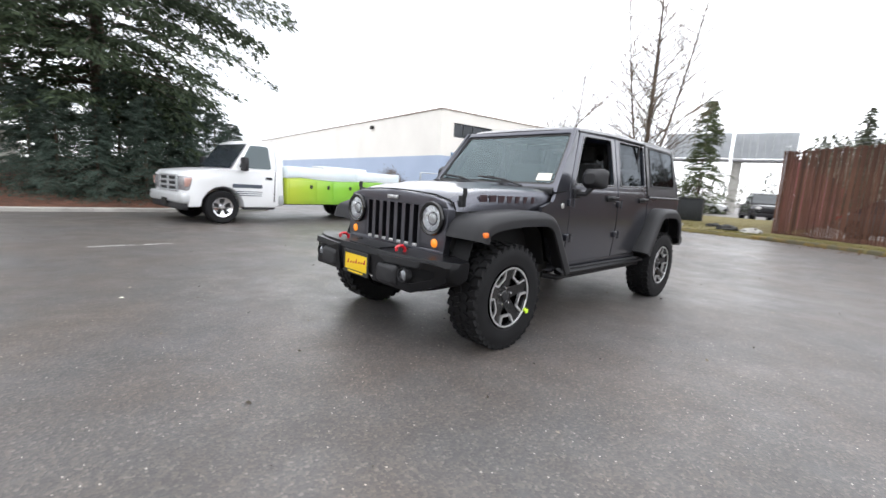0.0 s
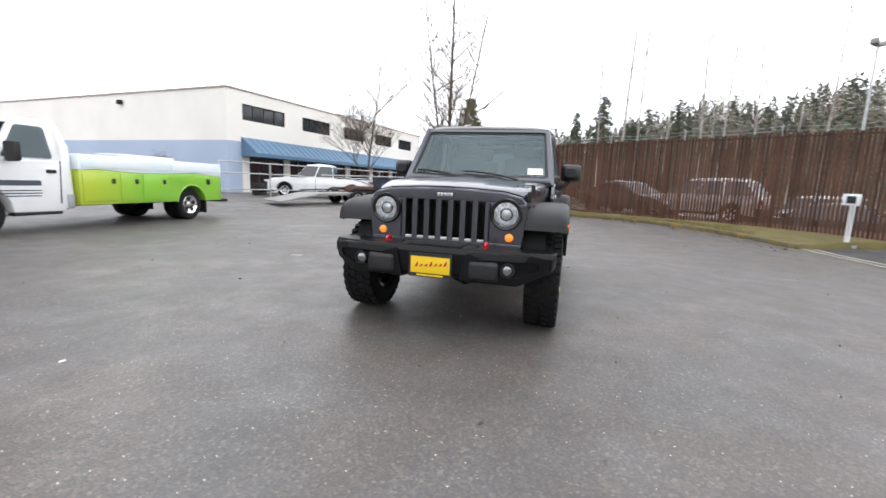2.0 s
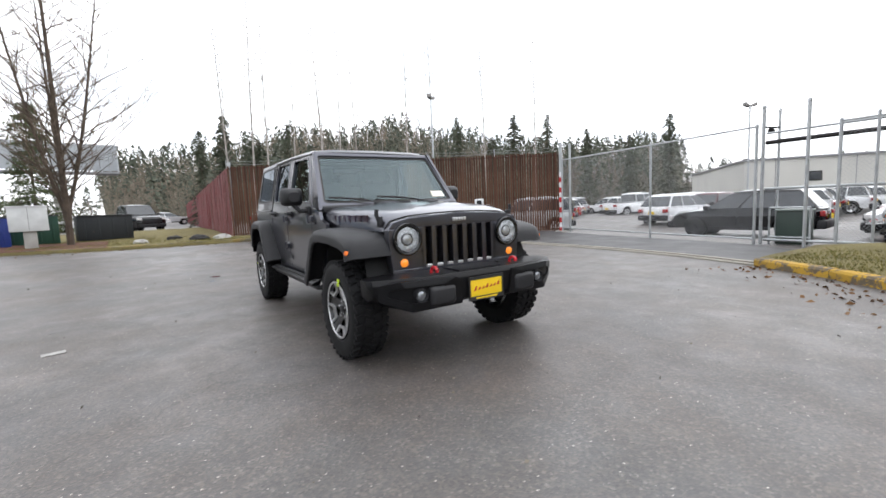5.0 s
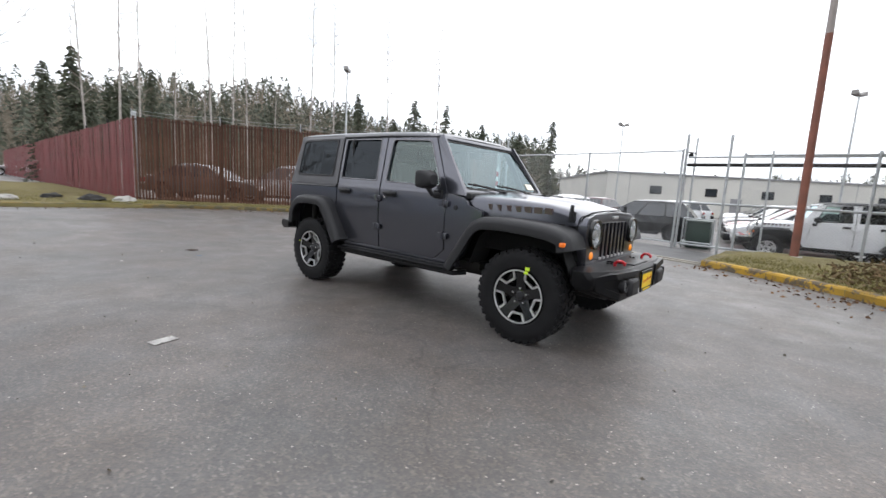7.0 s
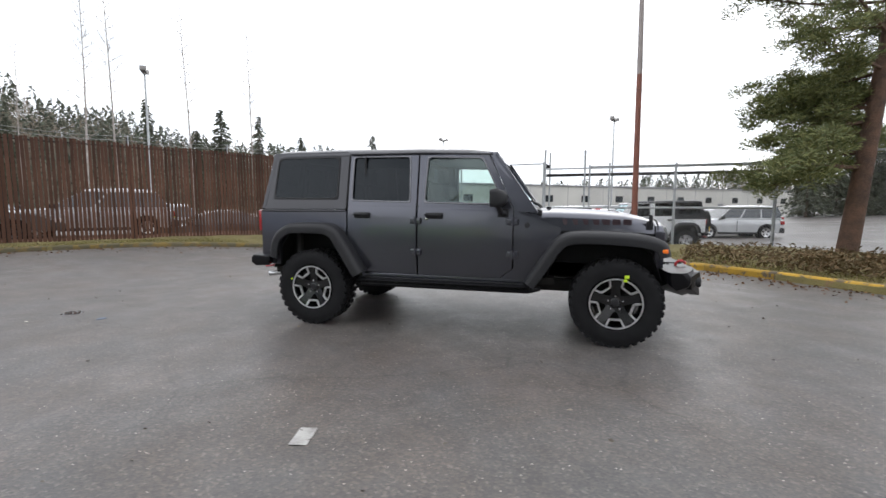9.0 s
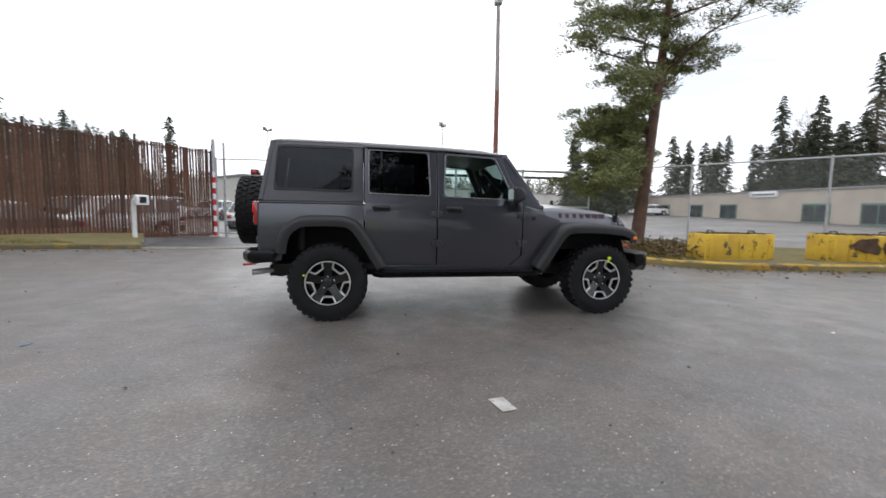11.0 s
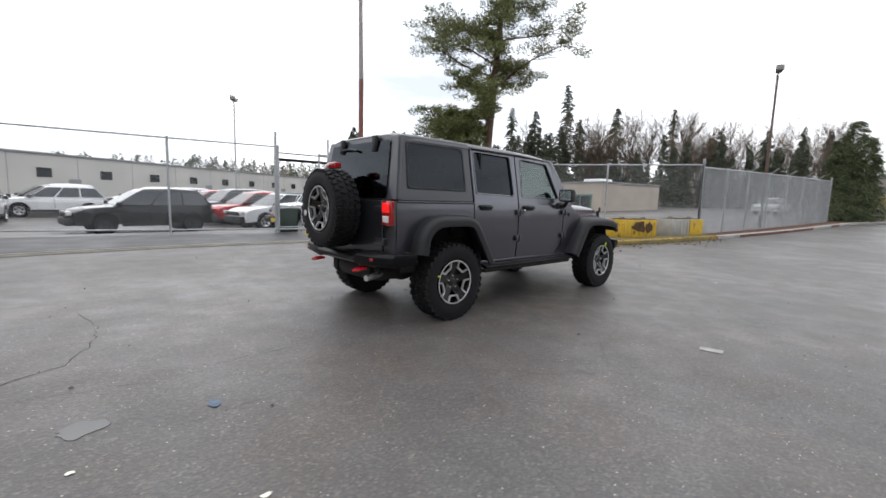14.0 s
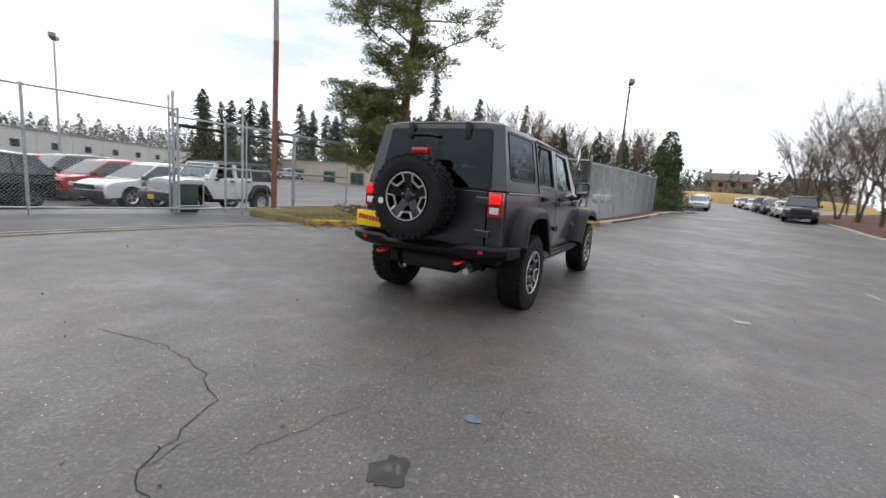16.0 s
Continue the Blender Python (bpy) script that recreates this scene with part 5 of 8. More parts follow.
def panel_on_side(s, outline, depth=0.03, lift=0.0, r=0.008):
    """A panel that follows the side of the body, s = 1 for its left side; rows of points let it bend at the beltline."""
    bm = fresh()
    bm.faces.new([bm.verts.new((x, 0, z)) for x, z in outline])
    for z in (0.62, 0.74, 0.86, 0.98, 1.10, 1.17):
        bmesh.ops.bisect_plane(bm, geom=bm.verts[:] + bm.edges[:] + bm.faces[:], plane_co=(0, 0, z), plane_no=(0, 0, 1))
    made = bmesh.ops.extrude_face_region(bm, geom=bm.faces[:])
    back = {v for v in made["geom"] if isinstance(v, bmesh.types.BMVert)}
    for v in bm.verts:
        v.co.y = s * (side_y(v.co.z) + lift - (depth if v in back else 0))
    fix(bm)
    return soften(bm, r, 2, 60)


def frame_on_side(s, outer, inner, radii, depth=0.045, lift=0.0, seg=4):
    place = lambda u, v, d: (u, s * (side_y(v) + lift - d), v)
    bm = fresh()
    ring_panel(bm, rounded(outer, 0.03, seg), rounded(inner, radii, seg), place, depth)
    return soften(bm, 0.006, 2, 60)


def pane_on_side(s, corners, radii, lift=-0.02):
    bm = fresh()
    strip(bm, rounded(corners, radii, 4), lambda u, v: (u, s * (side_y(v) + lift), v))
    return facing(bm, (0, s, 0.2))


def build_wheel(parent, name, x, y, z, axis_turn, paint=True, chalk=None):
    """A wheel whose face looks along local -y; axis_turn is its turn about z."""
    wheel = new(name)
    wheel.parent = parent
    wheel.matrix_basis = pose(x, y, z, 0, 0, axis_turn)
    R, W = 0.387, 0.126
    bm = fresh()
    lathe(bm, [(0.225, -W * 0.86), (0.245, -W * 1.0), (0.30, -W * 1.06), (0.345, -W * 1.03), (0.372, -W * 0.93), (R - 0.012, -W * 0.74), (R - 0.010, 0), (R - 0.012, W * 0.74), (0.372, W * 0.93), (0.30, W * 1.04), (0.245, W), (0.225, W * 0.86)], "y", 48, closed=True)
    part("tyre", fix(bm), RUBBER, wheel, "black mud-terrain tyre with chunky tread", angle=28)
    bm = fresh()
    for k in range(34):  # shoulder lugs and centre tread blocks
        for row, (off, wide, turn) in enumerate(((-0.098, 0.050, 0.25), (-0.036, 0.050, -0.35), (0.036, 0.050, 0.35), (0.098, 0.050, -0.25))):
            a = 2 * math.pi * (k + 0.5 * (row % 2)) / 34
            m = Matrix.Rotation(-a, 4, "Y") @ Matrix.Translation((R - 0.010, off, 0)) @ Matrix.Rotation(turn, 4, "X")
            lug = [(-0.012, -wide / 2, -0.024), (0.012, -wide / 2, -0.021), (0.012, wide / 2, -0.021), (-0.012, wide / 2, -0.024)]
            hull(bm, [[m @ Vector((px, py, pz)) for px, py, pz in lug], [m @ Vector((px, py, -pz)) for px, py, pz in lug]])
        a = 2 * math.pi * (k + 0.25) / 34  # side biters
        for sgn in (-1, 1):
            m = Matrix.Rotation(-a, 4, "Y") @ Matrix.Translation((R - 0.035, sgn * W * 0.93, 0))
            lug = [(-0.022, -0.010, -0.016), (0.020, -0.010, -0.016), (0.014, 0.012, -0.016), (-0.022, 0.006, -0.016)]
            if sgn > 0:
                lug = [(q[0], -q[1], q[2]) for q in lug]
            hull(bm, [[m @ Vector((px, py, pz)) for px, py, pz in lug], [m @ Vector((px, py, -pz)) for px, py, pz in lug]])
    tagged(part("tread", fix(bm), RUBBER, wheel, "chunky rubber tread blocks", angle=28), kind="stuff")
    bm = lathe(fresh(), [(0.222, -0.112), (0.226, -0.122), (0.210, -0.122), (0.204, -0.112), (0.196, -0.02), (0.190, 0.10), (0.222, 0.112)], "y", 48, closed=True)
    part("rim", bm, RIMBLACK, wheel, "gloss black alloy rim")
    part("rim_ring", lathe(fresh(), [(0.2235, -0.1245), (0.2225, -0.1285), (0.2115, -0.1285), (0.2095, -0.1235)], "y", 48, closed=True), RIMSILVER, wheel, "machined silver outer ring")
    part("brake_disc", lathe(fresh(), [(0.0, 0.015), (0.165, 0.015), (0.165, 0.035), (0.0, 0.035)], "y", 32), UNDER, wheel)
    bm = fresh()
    for k in range(5):  # five broad spokes
        m = Matrix.Rotation(2 * math.pi * k / 5, 4, "Y")
        lo = [(-0.050, -0.068, 0.02), (0.050, -0.068, 0.02), (0.040, -0.088, 0.115), (0.062, -0.110, 0.208), (-0.062, -0.110, 0.208), (-0.040, -0.088, 0.115)]
        hull(bm, [[m @ Vector(p) for p in lo], [m @ Vector((p[0] * 0.92, p[1] + 0.035, p[2])) for p in lo]])
    lathe(bm, [(0.0, -0.082), (0.038, -0.082), (0.044, -0.076), (0.085, -0.070), (0.085, -0.03), (0.0, -0.03)], "y", 30)
    part("spokes", soften(fix(bm), 0.004, 1, 40), RIMBLACK, wheel, "five broad gloss black spokes")
    for k in range(5):  # machined pocket edges between the spokes
        a = 2 * math.pi * (k + 0.5) / 5
        m = Matrix.Rotation(a, 4, "Y")
        path = [(-0.076, -0.1205, 0.200), (-0.046, -0.108, 0.142), (0.046, -0.108, 0.142), (0.076, -0.1205, 0.200)]
        bm = fresh()
        for p, q in zip(path, path[1:]):
            u, v = Vector(p), Vector(q)
            across = (v - u).normalized().cross(Vector((0, 1, 0))) * 0.0080
            ends = [[w + across + Vector((0, d, 0)) for d in (0, 0.02)] + [w - across + Vector((0, d, 0)) for d in (0.02, 0)] for w in (u, v)]
            hull(bm, [[m @ w for w in ring] for ring in ends])
        part("spoke_edge", fix(bm), RIMSILVER, wheel)
        n = Matrix.Rotation(2 * math.pi * k / 5, 4, "Y")
        c = n @ Vector((0, -0.080, 0.0635))
        part("lug_nut", lathe(fresh(), [(0, -0.012), (0.008, -0.010), (0.011, 0), (0.011, 0.016)], "y", 6, tuple(c)), CHROME, wheel)
    part("centre_cap", soften(lathe(fresh(), [(0, -0.094), (0.030, -0.092), (0.034, -0.084), (0.034, -0.07)], "y", 24), 0.002), PLASTIC, wheel)
    if chalk is not None:
        for r, size in ((0.252, 0.018), (0.218, 0.015)) if x > 0 else ((0.240, 0.010),):
            c = Vector((r * math.cos(chalk), 0, r * math.sin(chalk)))
            bm = block(c.x - size, c.x + size, -W * 1.075 - 0.003, -W * 1.03, c.z - size * 0.8, c.z + size * 0.8, 0.002)
            part("paint_mark", bm, LIME, wheel, "lime yellow inspection mark")
    return wheel


def flare(s, path, y_in, y_out, lip):
    """A wheel-arch flare along an arch; the path runs from rear to front."""
    pts = [Vector((x, 0, z)) for x, z in path]
    rings = []
    for i, p in enumerate(pts):
        d = (pts[min(i + 1, len(pts) - 1)] - pts[max(i - 1, 0)]).normalized()
        inward = Vector((d.z, 0, -d.x))  # towards the wheel
        yi = y_in[i] if isinstance(y_in, list) else y_in
        sec = [(yi, 0.0), (y_out - 0.075, 0.0), (y_out - 0.030, 0.010), (y_out - 0.006, 0.032), (y_out, 0.055), (y_out - 0.004, lip), (y_out - 0.022, lip + 0.004), (y_out - 0.032, 0.060), (y_out - 0.085, 0.034), (yi, 0.034)]
        rings.append([(p.x + inward.x * k, s * y, p.z + inward.z * k) for y, k in sec])
    bm = fresh()
    hull(bm, rings)
    return fix(bm)


def build_suv():
    car = thing("off_road_suv", "dark grey four-door off-road car with hardtop on wet asphalt", "car")
    # body floor, wheel wells, underbody
    bm = fresh()
    box(bm, -2.02, 0.95, -0.70, 0.70, 0.50, 0.56)
    box(bm, 0.70, 1.80, -0.50, 0.50, 0.56, 0.90)
    part("floor_pan", fix(bm), UNDER, car)
    part("firewall", block(0.62, 0.70, -0.70, 0.70, 0.55, 1.10), DARK, car)
    for s in (-1, 1):
        part("frame_rail", block(-2.1, 1.95, s * 0.42 - 0.05, s * 0.42 + 0.05, 0.40, 0.52, 0.01), UNDER, car)
        for x0, x1, top in ((-2.0, -0.95, 0.985), (0.88, 1.86, 0.94)):
            bm = fresh()
            ends = [(x0, 0.56), (x0 + 0.10, top - 0.12), (x0 + 0.25, top), (x1 - 0.25, top), (x1 - 0.10, top - 0.12), (x1, 0.56)]
            hull(bm, [[(x, s * y, z) for x, z in ends] for y in (0.45, 0.50)])
            hull(bm, [[(x, s * y, z) for x, z in ends + [(a, b + 0.012) for a, b in reversed(ends)]] for y in (0.45, 0.775)])
            part("wheel_well", fix(bm), DARK, car)
    for x, name in ((1.4735, "front_axle"), (-1.4735, "rear_axle")):
        bm = tube(fresh(), [(x, -0.72, 0.40), (x, 0.72, 0.40)], 0.042, 12)
        lathe(bm, [(0.0, -0.13), (0.10, -0.10), (0.135, 0.0), (0.10, 0.10), (0.0, 0.13)], "y", 16, (x, 0.10 if x > 0 else 0.0, 0.40))
        part(name, fix(bm), UNDER, car)
        for s in (-1, 1):
            coil = [(x + 0.06 * math.cos(a), s * 0.46 + 0.06 * math.sin(a), 0.44 + 0.036 * a / (2 * math.pi)) for a in np.arange(0, 2 * math.pi * 6, 0.5)]
            part("spring", tube(fresh(), coil, 0.008, 5), UNDER, car)
    part("diff_cover", lathe(fresh(), [(0, -0.165), (0.07, -0.16), (0.11, -0.13), (0.115, -0.10)], "x", 16, (-1.4735, -0.0, 0.40)), RED, car, "red axle cover")
    part("transfer_skid", block(-0.55, 0.35, -0.32, 0.32, 0.36, 0.50, 0.03), UNDER, car)
    part("muffler", fix(lathe(fresh(), [(0, -0.33), (0.09, -0.31), (0.11, -0.28), (0.11, 0.28), (0.09, 0.31), (0, 0.33)], "y", 16, (-2.02, 0.0, 0.47))), UNDER, car)
    part("exhaust_pipe", tube(fresh(), [(-1.98, -0.40, 0.47), (-2.12, -0.47, 0.46), (-2.27, -0.50, 0.445)], 0.030, 12), RIMSILVER, car, "bright exhaust tip")
    for s in (-1, 1):
        part("shock_absorber", tube(fresh(), [(-1.62, s * 0.40, 0.36), (-1.78, s * 0.34, 0.72)], 0.03, 10), UNDER, car)
    # side panels and doors
    arch_r = [(-2.125, 1.172), (-2.125, 0.60), (-1.93, 0.60), (-1.90, 0.80), (-1.78, 0.965), (-1.66, 1.0), (-1.30, 1.0), (-1.18, 0.93), (-1.125, 0.83), (-1.125, 1.172)]
    for s in (-1, 1):
        part("rear_quarter", panel_on_side(s, arch_r), PAINT, car)
        crease = [(-2.12, s * 0.782, 1.178), (-1.13, s * 0.782, 1.178)]
        part("belt_moulding", tube(fresh(), crease, 0.011, 8), TOPPAINT, car)
        # rear door
        door = new("rear_door")
        door.parent = car
        low = [(-1.115, 0.80), (-1.03, 0.64), (-0.97, 0.555), (-0.372, 0.545), (-0.372, 1.222), (-1.115, 1.232)]
        part("door_panel", panel_on_side(s, low), PAINT, door)
        part("door_frame", frame_on_side(s, [(-1.115, 1.222), (-0.372, 1.212), (-0.372, 1.762), (-1.115, 1.775)], [(-1.068, 1.288), (-0.442, 1.272), (-0.462, 1.716), (-1.068, 1.726)], [0.03, 0.03, 0.05, 0.05]), PAINT, door)
        part("window", pane_on_side(s, [(-1.075, 1.280), (-0.435, 1.264), (-0.455, 1.724), (-1.075, 1.734)], 0.03), PRIVACY, door, "dark tinted privacy glass")
        part("window_divider", slab([(-0.955, 1.285), (-0.935, 1.285), (-0.935, 1.722), (-0.955, 1.722)], "y", s * 0.685, s * 0.668), PLASTIC, door)
        # front door
        fdoor = new("front_door")
        fdoor.parent = car
        low = [(-0.360, 0.545), (0.44, 0.540), (0.565, 0.64), (0.575, 1.205), (-0.360, 1.222)]
        part("door_panel", panel_on_side(s, low), PAINT, fdoor)
        part("door_frame", frame_on_side(s, [(-0.360, 1.212), (0.575, 1.196), (0.318, 1.740), (-0.360, 1.762)], [(-0.290, 1.268), (0.478, 1.250), (0.268, 1.684), (-0.270, 1.708)], [0.03, 0.05, 0.06, 0.05]), PAINT, fdoor)
        if s < 0:  # the driver's window is wound down
            part("window", pane_on_side(s, [(-0.298, 1.262), (0.490, 1.244), (0.272, 1.690), (-0.278, 1.716)], 0.03), CLEAR, fdoor, "clear side glass")
        for host, hx in ((door, -0.945), (fdoor, -0.185)):
            hz = 1.135
            bm = block(hx - 0.085, hx + 0.085, s * 0.780, s * 0.8, hz - 0.030, hz + 0.030, 0.012)
            part("handle_cup", bm, PLASTIC, host)
            part("handle", tube(fresh(), [(hx - 0.085, s * 0.79, hz + 0.008), (hx - 0.06, s * 0.825, hz + 0.010), (hx + 0.055, s * 0.825, hz + 0.006), (hx + 0.075, s * 0.79, hz + 0.004)], 0.014, 10), PLASTIC, host, "black grab handle")
        part("key_lock", lathe(fresh(), [(0, s * 0.012), (0.014, s * 0.010), (0.016, 0)], "y", 16, (-0.262, s * 0.785, 1.105)), CHROME, fdoor)
        for host, xs in ((door, -0.372), (fdoor, 0.570)):
            for hz in (1.085, 0.78):
                bm = block(xs - 0.055, xs + 0.055, s * 0.774, s * 0.812, hz - 0.030, hz + 0.030, 0.010)
                tube(bm, [(xs, s * 0.812, hz - 0.038), (xs, s * 0.812, hz + 0.038)], 0.013, 10)
                part("hinge", fix(bm), PAINT, host)
        part("window_seal", frame_on_side(s, [(-1.080, 1.276), (-0.430, 1.260), (-0.450, 1.728), (-1.080, 1.738)], [(-1.064, 1.292), (-0.446, 1.276), (-0.466, 1.712), (-1.064, 1.722)], 0.03, 0.006, 0.004), SEALGLINT, door)
        part("window_seal", frame_on_side(s, [(-0.302, 1.256), (0.496, 1.238), (0.276, 1.696), (-0.282, 1.720)], [(-0.286, 1.272), (0.474, 1.254), (0.264, 1.680), (-0.266, 1.704)], 0.04, 0.006, 0.004), SEALGLINT, fdoor)
        # pillars behind the frames keep the body closed
        part("pillar", block(-0.44, -0.30, s * 0.615, s * 0.640, 0.60, 1.72, 0.01), DARK, car)
        # cowl side and front fender panel
        cowl = [(0.580, 0.648), (0.456, 0.545), (0.70, 0.540), (0.80, 0.62), (0.92, 0.86), (1.0, 0.97), (1.0, 1.04), (0.84, 1.085), (0.80, 1.150), (0.580, 1.190)]
        part("cowl_side", panel_on_side(s, cowl), PAINT, car)
        part("a_pillar", panel_on_side(s, [(0.582, 1.185), (0.800, 1.165), (0.405, 1.742), (0.325, 1.742)], 0.03, -0.004, 0.005), PAINT, car)
        # round badge on the cowl
        part("round_badge", lathe(fresh(), [(0, s * 0.008), (0.020, s * 0.007), (0.024, 0)], "y", 20, (0.70, s * 0.786, 1.055)), RIMSILVER if s > 0 else PLASTIC, car)
        # rock rail
        bm = slab([(0.785, 0.475), (0.860, 0.470), (0.868, 0.492), (0.785, 0.520)], "x", -0.98, 0.74) if s > 0 else slab([(-0.785, 0.475), (-0.860, 0.470), (-0.868, 0.492), (-0.785, 0.520)], "x", -0.98, 0.74)
        step = part("side_step", soften(bm, 0.008), BUMPER, car, "black steel rock rail")
        part("tread_strip", block(-0.92, 0.68, s * 0.815 - 0.018, s * 0.815 + 0.018, 0.505, 0.516, 0.003), PLASTIC, step)
        part("sill", block(-0.97, 0.72, s * 0.70 - 0.055, s * 0.70 + 0.06, 0.48, 0.55, 0.01), PAINT, car)
        part("rail_tube", tube(fresh(), [(-1.02, s * 0.74, 0.45), (-0.95, s * 0.80, 0.445), (0.72, s * 0.80, 0.445), (0.82, s * 0.72, 0.46)], 0.024, 10), BUMPER, step)
        # flares
        rear = along([(-1.965, 0.70, 0), (-1.935, 0.86, 0), (-1.865, 0.97, 0), (-1.74, 1.042, 0), (-1.60, 1.056, 0), (-1.40, 1.056, 0), (-1.28, 1.045, 0), (-1.17, 0.985, 0), (-1.06, 0.83, 0), (-0.90, 0.575, 0)], 0.045)
        part("rear_flare", flare(s, [(p.x, p.y) for p in rear], 0.76, 0.935, 0.105), PLASTIC, car, "matte black wheel-arch flare")
        front = along([(0.685, 0.545, 0), (0.80, 0.72, 0), (0.93, 0.915, 0), (1.02, 0.985, 0), (1.14, 1.010, 0), (1.40, 1.010, 0), (1.65, 0.992, 0), (1.78, 0.965, 0), (1.865, 0.915, 0), (1.895, 0.82, 0)], 0.045)
        part("front_flare", flare(s, [(p.x, p.y) for p in front], [0.76 if p.x < 0.98 else 0.60 for p in front], 0.935, 0.105), PLASTIC, car, "matte black wheel-arch flare")
        part("side_marker", block(1.806, 1.858, s * 0.905, s * 0.940, 0.838, 0.880, 0.016), AMBERDIM, car, "amber side marker lamp")
        # mirror
        mirror = new("wing_mirror")
        mirror.parent = car
        bm = fresh()
        hull(bm, [[(0.385, s * y, z) for y, z in rounded([(0.825, 1.225), (1.01, 1.225), (1.01, 1.375), (0.825, 1.375)], 0.03)], [(0.44, s * y, z) for y, z in rounded([(0.815, 1.215), (1.015, 1.215), (1.015, 1.385), (0.815, 1.385)], 0.04)], [(0.50, s * y, z) for y, z in rounded([(0.83, 1.23), (0.995, 1.23), (0.995, 1.365), (0.83, 1.365)], 0.05)], [(0.53, s * y, z) for y, z in rounded([(0.86, 1.255), (0.965, 1.255), (0.965, 1.34), (0.86, 1.34)], 0.04)]])
        part("shell", fix(bm), PLASTIC, mirror)
        bm = fresh()
        strip(bm, rounded([(0.838, 1.24), (0.998, 1.24), (0.998, 1.362), (0.838, 1.362)], 0.025), lambda y, z: (0.383, s * y, z))
        part("mirror_glass", bm, CHROME, mirror, "mirror glass")
        bm = fresh()
        tube(bm, [(0.50, s * 0.77, 1.165), (0.47, s * 0.86, 1.165), (0.45, s * 0.91, 1.235)], 0.024, 10)
        box(bm, 0.43, 0.53, min(s * 0.765, s * 0.80), max(s * 0.765, s * 0.80), 1.125, 1.205)
        part("arm", soften(fix(bm), 0.006, 2, 60), PLASTIC, mirror)
        # maroon side lettering on the bonnet, as plain bars
        for k in range(7):
            x = 0.985 + k * 0.092
            y0, z0 = 0.7235 - 0.088 * (x - 0.82), 1.085
            bm = slab([(x, z0 - 0.022), (x + 0.070, z0 - 0.024), (x + 0.070, z0 + 0.026), (x, z0 + 0.028)], "y", s * (y0 - 0.012), s * (y0 + 0.004))
            part("decal_bar", bm, DECAL, car, "faded maroon lettering bar")
    # bonnet
    secs = [(0.80, 0.735, 1.190, 1.00), (0.95, 0.722, 1.192, 1.00), (1.25, 0.695, 1.183, 1.00), (1.55, 0.665, 1.160, 0.99), (1.74, 0.642, 1.130, 0.985), (1.82, 0.630, 1.108, 0.985), (1.855, 0.618, 1.085, 0.985)]
    bm = fresh()
    rings = []
    for x, w, top, low in secs:
        dome = 0.022 * ss(1.86, 1.5, x)
        half = [(0.0, top + dome), (0.24, top + dome), (0.29, top + 0.004), (w - 0.16, top - 0.006), (w - 0.07, top - 0.016), (w - 0.025, top - 0.036), (w - 0.004, top - 0.075), (w, low)]
        both = [(-y, z) for y, z in reversed(half[1:])] + half
        rings.append([(x - (0.05 * (y / w) ** 2 if x > 1.7 else 0), y, z) for y, z in both])
    made = [[bm.verts.new(p) for p in ring] for ring in rings]
    for a, b in zip(made, made[1:]):
        for i in range(len(a) - 1):
            bm.faces.new((a[i], a[i + 1], b[i + 1], b[i]))
    bm.faces.new(made[-1])
    bm.faces.new(list(reversed(made[0])))
    part("bonnet", fix(bm), PAINT, car, angle=50)
    for s in (-1, 1):
        part("bonnet_vent", slab(rounded([(1.12, s * 0.10), (1.30, s * 0.09), (1.30, s * 0.20), (1.12, s * 0.21)], 0.02), "z", 1.195, 1.213, 0.004), PLASTIC, car, "black slotted bonnet vent")
        bm = block(1.735, 1.79, s * 0.628 - 0.016, s * 0.628 + 0.016, 1.02, 1.10, 0.008)
        tube(bm, [(1.765, s * 0.635, 1.06), (1.765, s * 0.655, 1.115), (1.765, s * 0.65, 1.15)], 0.016, 8)
        part("bonnet_latch", fix(bm), PLASTIC, car, "black rubber bonnet latch")
        part("shut_line", tube(fresh(), [(0.86, s * 0.742, 1.002), (1.25, s * 0.706, 1.000), (1.72, s * 0.660, 0.988)], 0.006, 6), DARK, car)
        part("washer_jet", block(0.86, 0.90, s * 0.24 - 0.02, s * 0.24 + 0.02, 1.205, 1.225, 0.006), PLASTIC, car)
        part("inner_fender", block(0.86, 1.84, s * 0.58 - 0.03, s * 0.58 + 0.035, 0.70, 1.0, 0.01), DARK, car)
    part("cowl_panel", slab([(0.70, 1.14), (0.83, 1.14), (0.83, 1.190), (0.76, 1.208), (0.70, 1.215)], "y", -0.735, 0.735, 0.01), PLASTIC, car)
    # windscreen: frame, glass, wipers
    A, B = Vector((0.80, 0, 1.175)), Vector((0.375, 0, 1.748))

    def shield(u, v, d):
        p = A + (B - A) * v
        return (p.x - d * 0.8, u * (1 - 0.10 * v), p.z - d * 0.6)

    bm = fresh()
    ring_panel(bm, rounded([(-0.765, 0), (0.765, 0), (0.745, 1), (-0.745, 1)], 0.05, 4), rounded([(-0.712, 0.095), (0.712, 0.095), (0.692, 0.925), (-0.692, 0.925)], 0.05, 4), shield, 0.055)
    part("windscreen_frame", soften(bm, 0.012, 2, 50), PAINT, car)
    bm = fresh()
    strip(bm, rounded([(-0.718, 0.09), (0.718, 0.09), (0.697, 0.93), (-0.697, 0.93)], 0.05), lambda u, v: shield(u, v, 0.02))
    screen = part("windscreen", facing(bm, (1, 0, 0.5)), SHIELD, car, "slightly tinted windscreen")
    bm = fresh()
